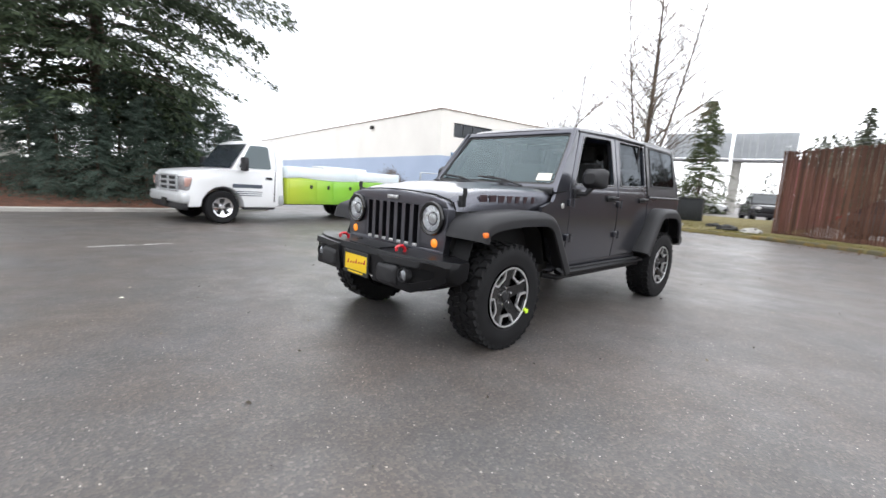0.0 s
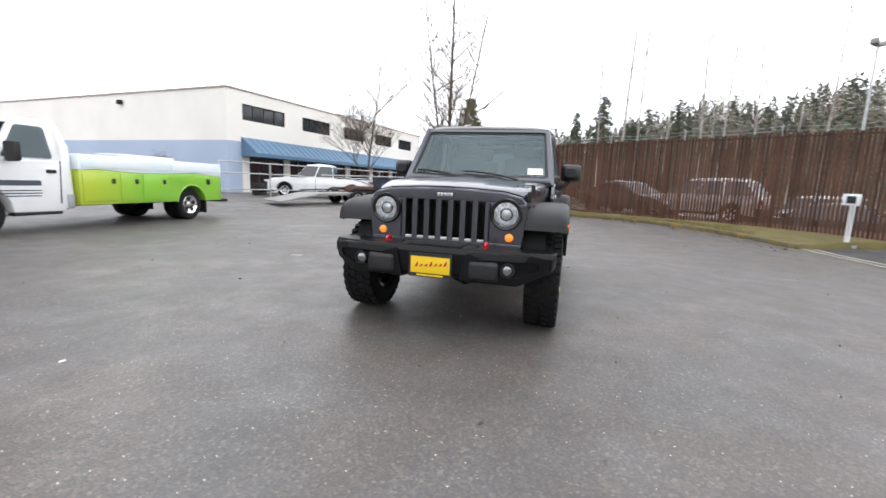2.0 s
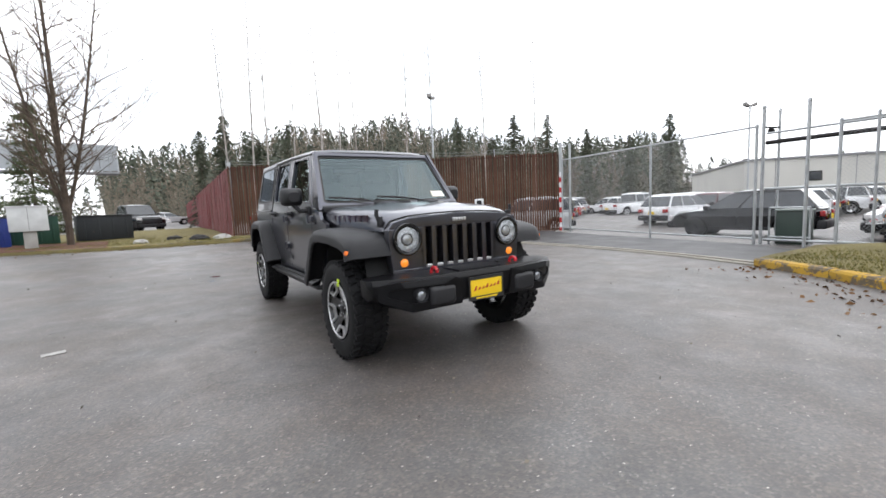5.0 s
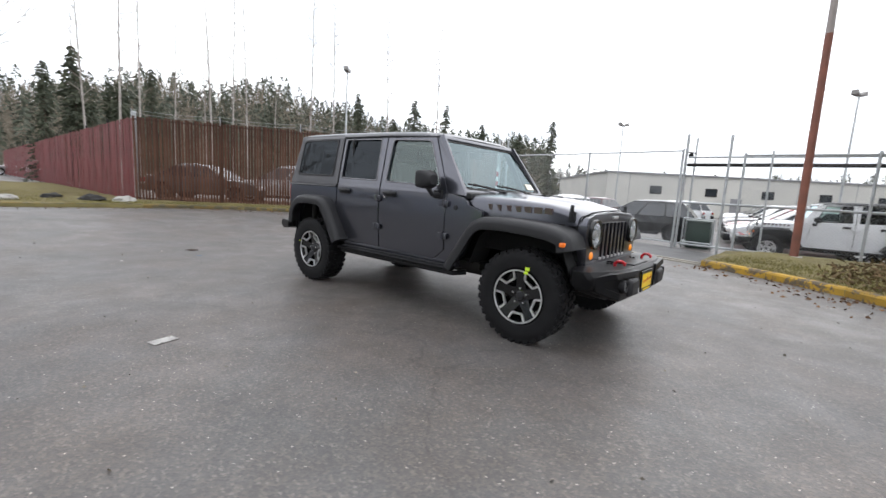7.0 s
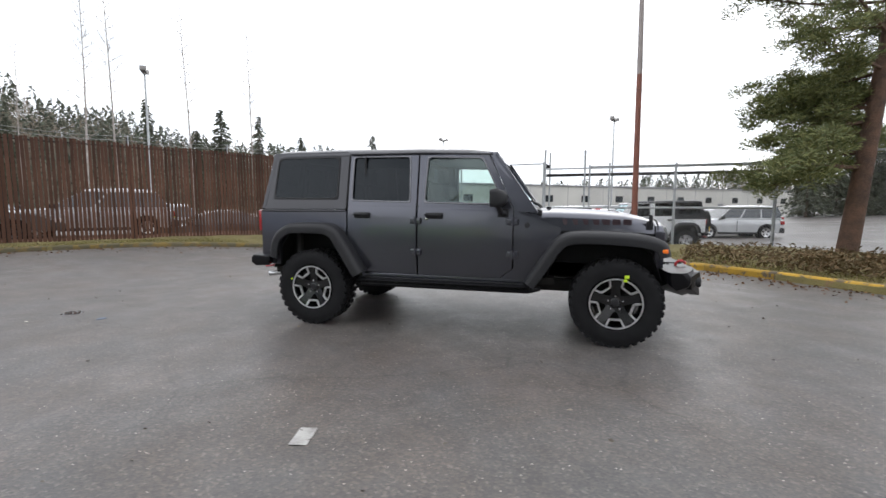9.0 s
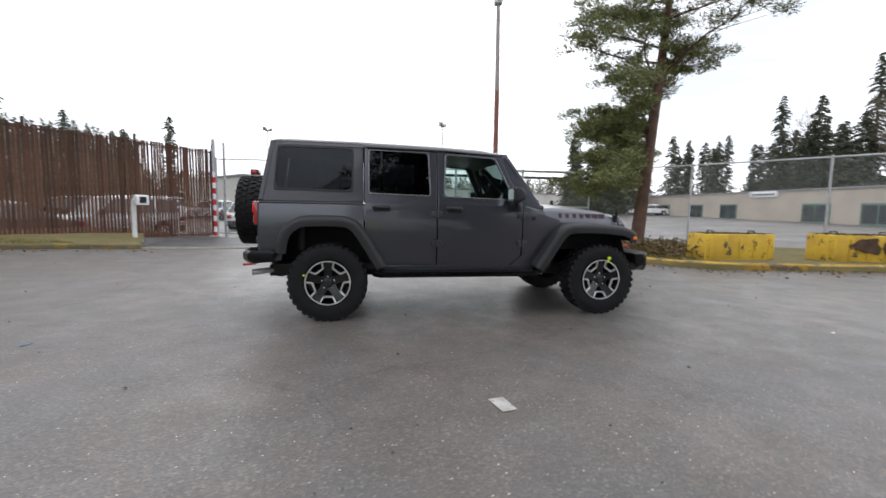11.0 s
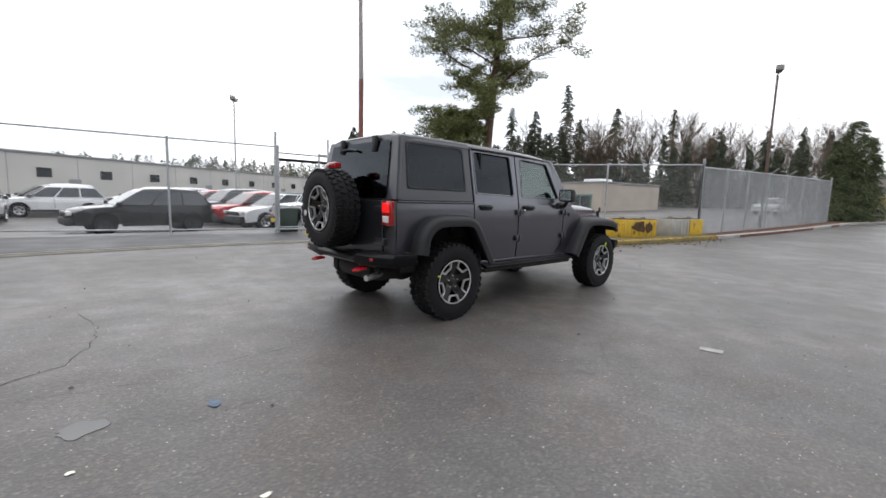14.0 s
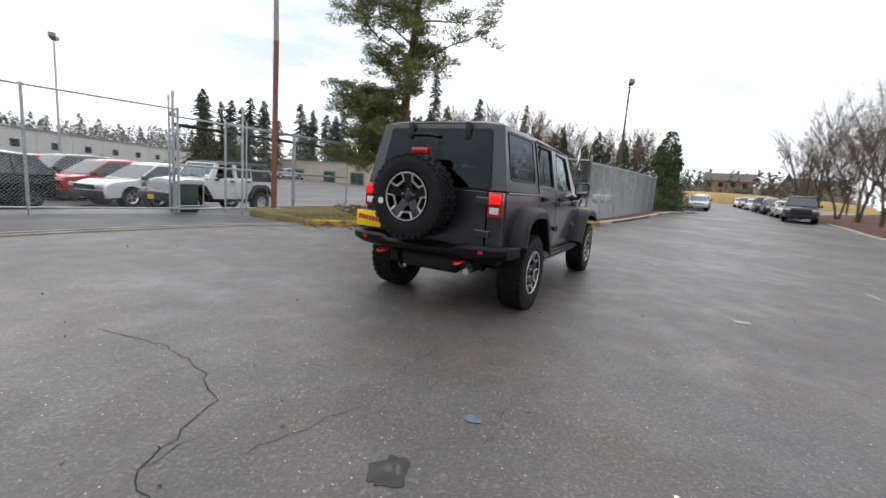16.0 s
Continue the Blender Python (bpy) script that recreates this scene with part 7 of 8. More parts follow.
def parked_car(name, label, style, paint, at, group="cars in the lot", rim=None):
    """Any parked car: body with wheel arches, cabin, panes, wheels, lamps, bumpers."""
    S = {
        "suv": dict(L=4.65, W=1.88, wb=2.72, r=0.36, deck=1.02, hood=1.00, roof=1.70, a0=0.86, a1=0.12, c0=-2.18, c1=-1.90, tail=1.05),
        "crossover": dict(L=4.50, W=1.84, wb=2.65, r=0.34, deck=0.95, hood=0.93, roof=1.60, a0=1.05, a1=0.12, c0=-2.12, c1=-1.62, tail=1.0),
        "sedan": dict(L=4.75, W=1.82, wb=2.80, r=0.33, deck=0.90, hood=0.85, roof=1.45, a0=1.02, a1=0.12, c0=-1.85, c1=-0.95, tail=0.95),
        "pickup": dict(L=5.75, W=1.98, wb=3.60, r=0.39, deck=1.10, hood=1.08, roof=1.86, a0=1.22, a1=0.58, c0=-0.85, c1=-0.75, tail=1.12),
    }[style]
    car = thing(name, label, "car", group, at)
    L, W, r, wb = S["L"], S["W"], S["r"], S["wb"]
    f, b = L / 2, -L / 2
    wheels = ((-wb / 2 - 0.05, r), (wb / 2 - 0.05, r))
    low = arch_line(b + 0.05, f - 0.08, 0.30, wheels, r + 0.06)
    top = [(f, 0.45), (f, 0.62), (f - 0.05, S["hood"] - 0.20), (f - 0.15, S["hood"] - 0.10), (f - 0.40, S["hood"] - 0.03), (S["a0"] + 0.1, S["deck"] + 0.02), (S["c0"] + 0.05, S["deck"] + 0.02)]
    top += [(b + 0.05, S["tail"])] if style in ("sedan", "pickup") else [(b + 0.03, S["deck"])]
    top += [(b, 0.75), (b + 0.02, 0.45)]
    bm = prism(fresh(), low + top, "y", -W / 2, W / 2)
    cuts = [((0, 0, z), (0, 0, 1)) for z in (0.48, 0.60, 0.72, 0.84)] + [((0, y * W, 0), (0, 1, 0)) for y in (-0.44, -0.34, -0.18, 0.0, 0.18, 0.34, 0.44)]
    for co, no in cuts + [((x, 0, 0), (1, 0, 0)) for x in (b + 0.25, b + 0.55, f - 0.75, f - 0.45, f - 0.22)]:
        bmesh.ops.bisect_plane(bm, geom=bm.verts[:] + bm.edges[:] + bm.faces[:], plane_co=co, plane_no=no)
    fix(bm)
    for v in bm.verts:  # rounded plan, shoulder line, tumble of the sides, crowned bonnet
        x, y, z = v.co
        u = abs(y) / (W / 2)
        e = ss(f - 0.75, f, abs(x)) * 0.13 + 0.055 * ss(0.80, 1.1, z) + 0.035 * ss(0.60, 0.30, z) + 0.012 * math.exp(-((z - 0.62) / 0.07) ** 2)
        v.co.y = y * (1 - e)
        v.co.x = x - math.copysign(0.20 * u ** 2.5 * ss(f - 0.8, f, abs(x)), x)
        if z > S["hood"] - 0.14:
            v.co.z = z - 0.05 * u ** 3
    body = part("body", soften(bm, 0.030, 2, 40), paint, car)
    body.modifiers.new("even", "WEIGHTED_NORMAL").keep_sharp = True
    z0, z1, yl, yh = S["deck"] - 0.02, S["roof"], W / 2 - 0.075, W / 2 - 0.25
    xa, xb, xc, xd = S["a0"], S["a1"], S["c0"], S["c1"]
    zr = z1 - 0.06
    wide = lambda z: yl + (yh - yl) * (z - z0) / (zr - z0)
    bm = fresh()
    rings = []
    for x, z in ((xc, z0), (xd, zr), (xd + 0.16, z1 - 0.015), (xd + 0.45 * (xb - xd), z1 + 0.012), (xb - 0.30, z1 - 0.010), (xb, zr), (xa, z0)):
        w, drop = wide(min(z, zr)), 0.05 if z > zr else 0.0
        rings.append([bm.verts.new((x, w * k, z - drop * abs(k) ** 4)) for k in (-1, -0.85, -0.45, 0.0, 0.45, 0.85, 1)])
    for p, q in zip(rings, rings[1:]):
        for k in range(6):
            bm.faces.new((p[k], p[k + 1], q[k + 1], q[k]))
    for k in (0, 6):
        bm.faces.new([r[k] for r in rings])
    bm.faces.new(rings[0] + rings[-1][::-1])
    part("cabin", soften(fix(bm), 0.035, 2, 25), paint, car)

    def pane(q, n, out):
        bm = fresh()
        a, b2, c, d = [Vector(p) for p in q]
        grid = []
        for u, v in rounded([(0.035, 0.10), (0.965, 0.10), (0.965, 0.88), (0.035, 0.88)], 0.07, 3):
            grid.append((a.lerp(b2, u)).lerp(d.lerp(c, u), v) + Vector(out))
        bm.faces.new([bm.verts.new(p) for p in grid])
        part(n, bm, DARKGLASS, car)

    pane([(xa, -yl, z0), (xa, yl, z0), (xb, yh, zr), (xb, -yh, zr)], "windscreen", (0.014, 0, 0.008))
    pane([(xc, yl, z0), (xc, -yl, z0), (xd, -yh, zr), (xd, yh, zr)], "rear_window", (-0.014, 0, 0.006))
    cuts = {"suv": 3, "crossover": 3, "sedan": 2, "pickup": 2}[style]
    for s in (-1, 1):
        for k in range(cuts):
            t0, t1 = k / cuts, (k + 1) / cuts
            lo = [xc + (xa - xc) * t for t in (t0, t1)]
            hi = [xd + (xb - xd) * t for t in (t0, t1)]
            pane([(lo[0], s * yl, z0), (lo[1], s * yl, z0), (hi[1], s * yh, zr), (hi[0], s * yh, zr)], "side_window", (0, s * 0.012, 0.004))
        for wx, wz in wheels:
            simple_wheel(car, wx, s * (W / 2 - 0.13), wz, r, 0.235, s, rim)
            part("wheel_well", lathe(fresh(), [(0.0, 0.0), (r + 0.045, 0.0), (r + 0.045, 0.05)], "y", 20, (wx, s * (W / 2 - 0.28), wz)), DARK, car)
        part("headlamp", block(f - 0.16, f - 0.02, s * (W / 2 - 0.30) - 0.17, s * (W / 2 - 0.30) + 0.12, S["hood"] - 0.30, S["hood"] - 0.17, 0.03), WHITELENS, car)
        part("tail_lamp", block(b - 0.004, b + 0.12, s * (W / 2 - 0.25) - 0.13, s * (W / 2 - 0.25) + 0.12, S["tail"] - 0.30, S["tail"] - 0.13, 0.02), TAILDIM, car)
        part("door_mirror", block(xa - 0.25, xa - 0.08, s * (W / 2 + 0.06) - 0.09, s * (W / 2 + 0.06) + 0.07, z0 + 0.02, z0 + 0.16, 0.03), PLASTIC, car)
        part("door_seam", block(-0.02 if style != "pickup" else 0.10, 0.0 if style != "pickup" else 0.12, s * (W / 2) - 0.004, s * (W / 2) + 0.003, 0.42, S["deck"] - 0.04), DARK, car)
        part("sill_trim", block(-wb / 2 + 0.42, wb / 2 - 0.50, s * (W / 2 - 0.03) - 0.03, s * (W / 2 - 0.03) + 0.035, 0.27, 0.37, 0.01), PLASTIC, car)
        for k in range(2 if style != "pickup" else 1):
            hx = -0.25 - k * 0.95 if style != "pickup" else 0.0
            part("door_handle", block(hx, hx + 0.17, s * W / 2 - 0.02, s * W / 2 + 0.014, S["deck"] - 0.16, S["deck"] - 0.13, 0.008), paint, car)
    part("grille", block(f - 0.08, f + 0.012, -W / 2 + 0.42, W / 2 - 0.42, 0.58, S["hood"] - 0.20, 0.02), PLASTIC, car)
    part("front_bumper", block(f - 0.20, f + 0.045, -W / 2 + 0.20, W / 2 - 0.20, 0.30, 0.54, 0.05), PLASTIC if style != "sedan" else paint, car)
    part("rear_bumper", block(b - 0.05, b + 0.20, -W / 2 + 0.16, W / 2 - 0.16, 0.32, 0.58, 0.05), PLASTIC if style != "sedan" else paint, car)
    part("plate", block(b - 0.056, b - 0.04, -0.16, 0.16, 0.62, 0.76), PLATE, car)
    if style == "pickup":
        part("bed_floor", block(b + 0.12, S["c0"] - 0.12, -W / 2 + 0.16, W / 2 - 0.16, S["deck"] + 0.021, S["deck"] + 0.03), DARK, car)
    return car


def body_paint(name, c, rough=0.22, metal=0.2):
    return surface(name, c, tuple(v * 0.85 for v in c), rough=rough, rough_b=rough * 0.95, metal=metal, scale=1.1, fine=500, bump=0.0, coat=0.6, spec=0.35)


BLACKCAR, REDCAR, GREYCAR, SILVERCAR, BLUECAR = (body_paint(n, c) for n, c in (("black_car_paint", (0.004, 0.0045, 0.006)), ("red_car_paint", (0.42, 0.020, 0.024)), ("grey_car_paint", (0.11, 0.115, 0.12)), ("silver_car_paint", (0.48, 0.49, 0.50)), ("blue_car_paint", (0.035, 0.075, 0.16))))

DARKRIM = surface("dark_alloy", (0.055, 0.055, 0.06), (0.04, 0.04, 0.045), rough=0.4, metal=0.5, bump=0)
MAROONCAR = body_paint("dark_red_car_paint", (0.085, 0.014, 0.020))
LOT = -0.35
# white four-door off-road car behind the gate frame
white_jeep = copy_thing(suv, pose(3.82, 12.65, LOT, 0, 0, 188))
white_jeep.name = "off_road_suv"
tagged(white_jeep, "white four-door off-road car with black hardtop", "car", "cars in the lot")
for ob in white_jeep.children_recursive:
    if ob.type == "MESH" and ob.material_slots:
        m = ob.material_slots[0].material
        if m in (PAINT, RIMBLACK, TOPPAINT):
            ob.material_slots[0].link = "OBJECT"
            ob.material_slots[0].material = {PAINT: WHITE, RIMBLACK: RIMSILVER, TOPPAINT: PLASTIC}[m]
        if ob.get("label") == "lime yellow inspection mark":
            ob.matrix_basis = ob.matrix_basis @ Matrix.Translation((0, 0.05, 0))

protos = {}
PAINTS = {"white": WHITE, "black": BLACKCAR, "red": REDCAR, "grey": GREYCAR, "silver": SILVERCAR, "blue": BLUECAR, "dark red": MAROONCAR}
WORDS = {"suv": "tall estate-style off-roader", "crossover": "crossover car", "sedan": "saloon car", "pickup": "pickup truck"}


def park(style, colour, x, y, turn, z=None, group="cars in the lot", where="parked in the fenced lot", scale=1.0):
    m = pose(x, y, LOT if z is None else z, 0, 0, turn) @ Matrix.Scale(scale, 4)
    key = (style, colour)
    if key not in protos:
        protos[key] = parked_car("pickup_truck" if style == "pickup" else "parked_car", f"{colour} {WORDS[style]} {where}", style, PAINTS[colour], m, group, DARKRIM if colour in ("black", "grey", "dark red") else None)
        return protos[key]
    c = copy_thing(protos[key], m)
    return tagged(c, f"{colour} {WORDS[style]} {where}", group=group)


park("crossover", "black", -2.05, 15.05, 186)
for k, (style, colour) in enumerate((("crossover", "white"), ("crossover", "red"), ("suv", "grey"), ("crossover", "red"), ("sedan", "silver"), ("suv", "white"), ("crossover", "black"), ("suv", "white"), ("sedan", "grey"))):
    park(style, colour, 3.2 - 0.35 * k, 15.5 + 2.75 * k, 190)
for x, y, turn, style, colour in (
    (-7.0, 20.3, 84, "crossover", "white"), (-15.4, 29.6, 78, "pickup", "white"), (-7.2, 25.3, 84, "crossover", "dark red"), (-10.6, 30.4, 88, "sedan", "black"), (-4.6, 26.0, 188, "crossover", "white"), (-5.0, 29.0, 188, "crossover", "black"), (-4.6, 32.0, 188, "suv", "white"),
    (-5.2, 35.0, 188, "sedan", "silver"), (-4.8, 38.0, 188, "crossover", "white"), (-16.8, 20.6, 215, "suv", "black"), (-18.6, 23.2, 215, "sedan", "red"), (-20.2, 25.8, 215, "crossover", "white"),
    (-21.8, 28.4, 215, "suv", "silver"), (-19.4, 31.5, 205, "crossover", "white"), (-14.2, 33.6, 205, "suv", "white"), (-12.0, 37.0, 205, "sedan", "blue"), (-19.0, 34.5, 210, "pickup", "black"),
    (-12.0, 9.0, 235, "sedan", "grey"), (-10.2, 12.2, 235, "suv", "silver"), (-17.8, 11.0, 235, "suv", "silver"),
    (9.5, 20.5, 190, "suv", "silver"), (10.0, 24.0, 190, "crossover", "white"), (12.0, 28.0, 190, "sedan", "white"), (14.5, 32.0, 190, "suv", "black"),
):
    park(style, colour, x, y, turn)
for x, y, turn, style, colour in ((-15.3, 3.5, 40, "sedan", "grey"), (-13.5, 5.7, 235, "crossover", "silver")):
    park(style, colour, x, y, turn, ground_z(x, y), "cars behind the rust fence", "parked close behind the rust fence")
for x, y, turn, style, colour in ((41.0, 4.6, 175, "sedan", "white"), (35.4, 45.0, 170, "sedan", "white")):
    park(style, colour, x, y, turn, ground_z(x, y), "cars beyond the mesh fence", "parked beyond the mesh fence")
for x, y, turn, style, colour in ((43, -3.6, 180, "sedan", "silver"), (49.5, -4.0, 180, "sedan", "grey"), (56, -4.4, 180, "crossover", "white"), (33.5, -9.7, 170, "pickup", "black"), (40, -10.0, 178, "sedan", "silver"), (46.5, -10.1, 178, "crossover", "black"), (53, -10.2, 178, "suv", "blue"), (60, -10.2, 178, "sedan", "white"), (67, -10.2, 178, "crossover", "silver"), (74, -10.2, 178, "sedan", "white")):
    park(style, colour, x, y, turn, ground_z(x, y) + (0.35 if y < -12 else 0), "cars along the side road", "parked along the side road")
for x, y, turn, style, colour in ((-32.0, -3.4, 20, "pickup", "black"), (-43, -10.2, 95, "crossover", "white"), (-38, -12.0, 95, "suv", "silver"), (-48, -3.5, 95, "sedan", "white"), (-52, -1.2, 95, "sedan", "silver"), (-55, 3.0, 95, "crossover", "white")):
    park(style, colour, x, y, turn, ground_z(x, y), "cars past the grass verge", "parked past the grass verge")


# ---- service van: cutaway cab and utility body, its front towards +x ----
def build_van():
    van = thing("service_truck", "white service truck with a lime green utility body", "truck", at=pose(0.95, -8.58, 0, 0, 0, 6.5))
    VW = body_paint("white_van_paint", (0.80, 0.81, 0.82), 0.3, 0.0)
    # origin at the front axle; +x ahead
    W = 1.0
    low = arch_line(-0.95, 0.88, 0.36, ((0.0, 0.37),), 0.46)
    prof = low + [(0.90, 0.55), (0.90, 1.04), (0.84, 1.13), (0.30, 1.215), (0.02, 1.24), (-0.95, 1.24)]
    bm = fix(prism(fresh(), prof, "y", -W, W))
    for v in bm.verts:
        v.co.y *= 1 - 0.10 * ss(0.3, 0.9, v.co.x)
    part("cab", soften(bm, 0.04, 2, 40), VW, van)
    bm = fresh()
    hull(bm, [[(-0.95, -0.95, 1.22), (0.10, -0.95, 1.22), (0.10, 0.95, 1.22), (-0.95, 0.95, 1.22)], [(-0.95, -0.80, 1.98), (-0.42, -0.80, 1.98), (-0.42, 0.80, 1.98), (-0.95, 0.80, 1.98)], [(-0.95, -0.62, 2.06), (-0.55, -0.62, 2.06), (-0.55, 0.62, 2.06), (-0.95, 0.62, 2.06)]])
    part("cab_roof", soften(fix(bm), 0.05, 2, 25), VW, van)
    bm = fresh()
    hull(bm, [[(-1.16, -0.96, 0.40), (-0.94, -0.96, 0.40), (-0.94, 0.96, 0.40), (-1.16, 0.96, 0.40)], [(-1.16, -0.90, 1.55), (-0.94, -0.96, 1.55), (-0.94, 0.96, 1.55), (-1.16, 0.90, 1.55)], [(-1.06, -0.72, 2.06), (-0.94, -0.74, 2.08), (-0.94, 0.74, 2.08), (-1.06, 0.72, 2.06)]])
    part("cab_back", soften(fix(bm), 0.04, 2, 30), VW, van)
    pane = fresh()
    pane.faces.new([pane.verts.new(p) for p in ((0.135, -0.86, 1.26), (0.135, 0.86, 1.26), (-0.37, 0.74, 1.93), (-0.37, -0.74, 1.93))])
    part("windscreen", pane, DARKGLASS, van, "dark raked windscreen")
    for s in (-1, 1):
        bm = fresh()
        q = rounded([(-0.82, 1.28), (-0.04, 1.28), (-0.42, 1.90), (-0.80, 1.90)], 0.06)
        bm.faces.new([bm.verts.new((u, s * (0.965 - 0.15 * (v - 1.22) / 0.76), v)) for u, v in q])
        part("door_window", facing(bm, (0, s, 0)), glass("van_side_glass", (0.10, 0.13, 0.13), 0.05, (0.7, 0.8, 0.85)) if s < 0 else bpy.data.materials["van_side_glass"], van)
        mir = part("mirror", block(-0.17, -0.05, s * 1.13 - 0.13, s * 1.13 + 0.12, 1.20, 1.56, 0.04), PLASTIC, van, "black towing mirror")
        part("mirror_arm", tube(fresh(), [(-0.1, s * 0.93, 1.30), (-0.1, s * 1.08, 1.34)], 0.02, 6), PLASTIC, mir)
        part("door_seam", block(-0.90, -0.885, s * 1.0 - 0.005, s * 1.0 + 0.003, 0.5, 1.24), DARK, van)
        part("door_handle", block(-0.82, -0.68, s * 1.0 - 0.01, s * 1.0 + 0.02, 1.03, 1.09, 0.01), PLASTIC, van)
        part("fuel_door", block(-1.14, -1.0, s * 0.965 - 0.01, s * 0.965 + 0.01, 0.42, 0.66, 0.01), GALV, van)
        for k, (z, w, h) in enumerate(((0.86, 0.52, 0.085), (0.735, 0.44, 0.018), (0.69, 0.48, 0.018), (0.645, 0.36, 0.018))):
            part("sign_bar", block(-0.72, -0.72 + w, s * 1.0 - 0.004, s * 1.0 + 0.004, z - h / 2, z + h / 2), surface("slate_ink", (0.06, 0.075, 0.10), rough=0.5, bump=0) if (k == 0 and s < 0) else bpy.data.materials["slate_ink"], van)
        simple_wheel(van, 0.0, s * 0.86, 0.37, 0.37, 0.22, s, CHROME)
        simple_wheel(van, -4.30, s * 0.86, 0.37, 0.37, 0.22, s, CHROME)
        simple_wheel(van, -4.30, s * 0.60, 0.37, 0.37, 0.20, s, CHROME)
        lamp = part("headlamp", block(0.76, 0.925, s * 0.72 - 0.20, s * 0.72 + 0.21, 0.71, 1.02, 0.04), surface("grey_lamp_glass", (0.46, 0.45, 0.46), (0.30, 0.29, 0.30), rough=0.15, metal=0.4, scale=12, bump=0) if s < 0 else bpy.data.materials["grey_lamp_glass"], van, "wide clear headlamp")
        part("corner_lamp", block(0.80, 0.918, s * 0.93 - 0.05, s * 0.93 + 0.02, 0.80, 0.98, 0.01), surface("amber_corner_lens", (0.50, 0.30, 0.26), rough=0.2, bump=0) if s < 0 else bpy.data.materials["amber_corner_lens"], lamp)
        part("running_board", block(-0.9, -0.46, s * 0.98 - 0.12, s * 0.98 + 0.02, 0.32, 0.37, 0.01), PLASTIC, van)
    grille = part("grille", block(0.86, 0.915, -0.50, 0.50, 0.68, 1.02, 0.02), PLASTIC, van, "dark grille in a pale frame")
    for z in (0.69, 0.80, 0.91, 1.02):
        part("grille_bar", block(0.90, 0.945, -0.50, 0.50, z - 0.022, z + 0.022, 0.008), GALV, grille)
    for y in (-0.50, 0.0, 0.50):
        part("grille_frame", block(0.90, 0.948, y - 0.03, y + 0.03, 0.67, 1.04, 0.008), GALV, grille)
    part("front_bumper", block(0.80, 1.02, -0.98, 0.98, 0.44, 0.665, 0.06, 3), surface("silver_bumper_paint", (0.58, 0.59, 0.60), (0.50, 0.51, 0.52), rough=0.35, metal=0.3, scale=3, bump=0.02), van, "silver front bumper")
    part("bumper_skirt", block(0.80, 0.98, -0.92, 0.92, 0.30, 0.46, 0.04), PLASTIC, van)
    part("plate_blank", block(1.015, 1.03, -0.16, 0.16, 0.40, 0.52), UNDER, van)
    part("chassis", block(-5.2, 0.6, -0.42, 0.42, 0.40, 0.58, 0.02), UNDER, van)
    # utility body
    green = surface("lime_green_wrap", (0.23, 0.50, 0.040), (0.19, 0.44, 0.035), rough=0.35, scale=0.8, fine=200, bump=0.01, coat=0.4)
    gn, gl = green.node_tree.nodes, green.node_tree.links
    place, sep, span, fade = gn.new("ShaderNodeTexCoord"), gn.new("ShaderNodeSeparateXYZ"), gn.new("ShaderNodeMapRange"), gn.new("ShaderNodeMix")
    fade.data_type = "RGBA"
    span.inputs["From Min"].default_value, span.inputs["From Max"].default_value = -2.9, -1.7
    gl.new(place.outputs["Object"], sep.inputs[0])
    gl.new(sep.outputs["X"], span.inputs["Value"])
    gl.new(span.outputs[0], fade.inputs[0])
    gl.new(gn["Principled BSDF"].inputs["Base Color"].links[0].from_socket, fade.inputs[6])
    fade.inputs[7].default_value = (0.40, 0.50, 0.035, 1)
    gl.new(fade.outputs[2], gn["Principled BSDF"].inputs["Base Color"])
    pale = surface("pale_sky_wrap", (0.78, 0.82, 0.84), (0.66, 0.76, 0.80), rough=0.35, scale=1.2, fine=200, bump=0.01, coat=0.4)
    x0, x1 = -5.15, -1.20
    for s in (-1, 1):
        low = arch_line(x0, x1, 0.46, ((-4.08, 0.37),), 0.47)
        outline = low + [(x1, 1.10), (-1.6, 1.13), (-2.1, 1.10), (-2.7, 1.08), (-3.4, 1.10), (-4.2, 1.13), (x0, 1.07)]
        a, b2 = (0.60, 1.02) if s > 0 else (-1.02, -0.60)
        side = part("side_box", soften(fix(prism(fresh(), outline, "y", a, b2)), 0.012, 2, 50), green, van, "lime green utility box with doors")
        up = [(x0, 1.075), (-4.2, 1.135), (-3.4, 1.105), (-2.7, 1.085), (-2.1, 1.105), (-1.6, 1.135), (x1, 1.105), (x1, 1.40), (x0, 1.40)]
        part("upper_band", soften(fix(prism(fresh(), up, "y", a + (0.0 if s < 0 else 0.0), b2)), 0.012, 2, 50), pale, van, "white and pale blue upper band")
        ye = s * 1.02
        for k, (u0, u1, m) in enumerate(((-2.02, -1.26, green), (-2.58, -2.08, green), (-3.34, -2.64, green))):
            door = part("box_door", block(u0, u1, ye - 0.004, ye + 0.014, 0.52, 1.06, 0.008), m, side, "hinged utility box door")
            part("latch", block(u0 + 0.06, u0 + 0.15, ye - 0.01, ye + 0.022, 0.86, 0.96, 0.01) if s > 0 else block(u0 + 0.06, u0 + 0.15, ye - 0.022, ye + 0.01, 0.86, 0.96, 0.01), PLASTIC, door)
        part("box_door", block(-4.9, -3.46, ye - 0.004, ye + 0.014, 1.0 + 0.16, 1.36, 0.008), pale, side)
        part("box_door", block(-3.40, -1.26, ye - 0.004, ye + 0.014, 1.16, 1.36, 0.008), pale, side)
        part("fuel_cap", block(-4.72, -4.60, ye - 0.01, ye + 0.018, 0.86, 1.0, 0.01), PLASTIC, side)
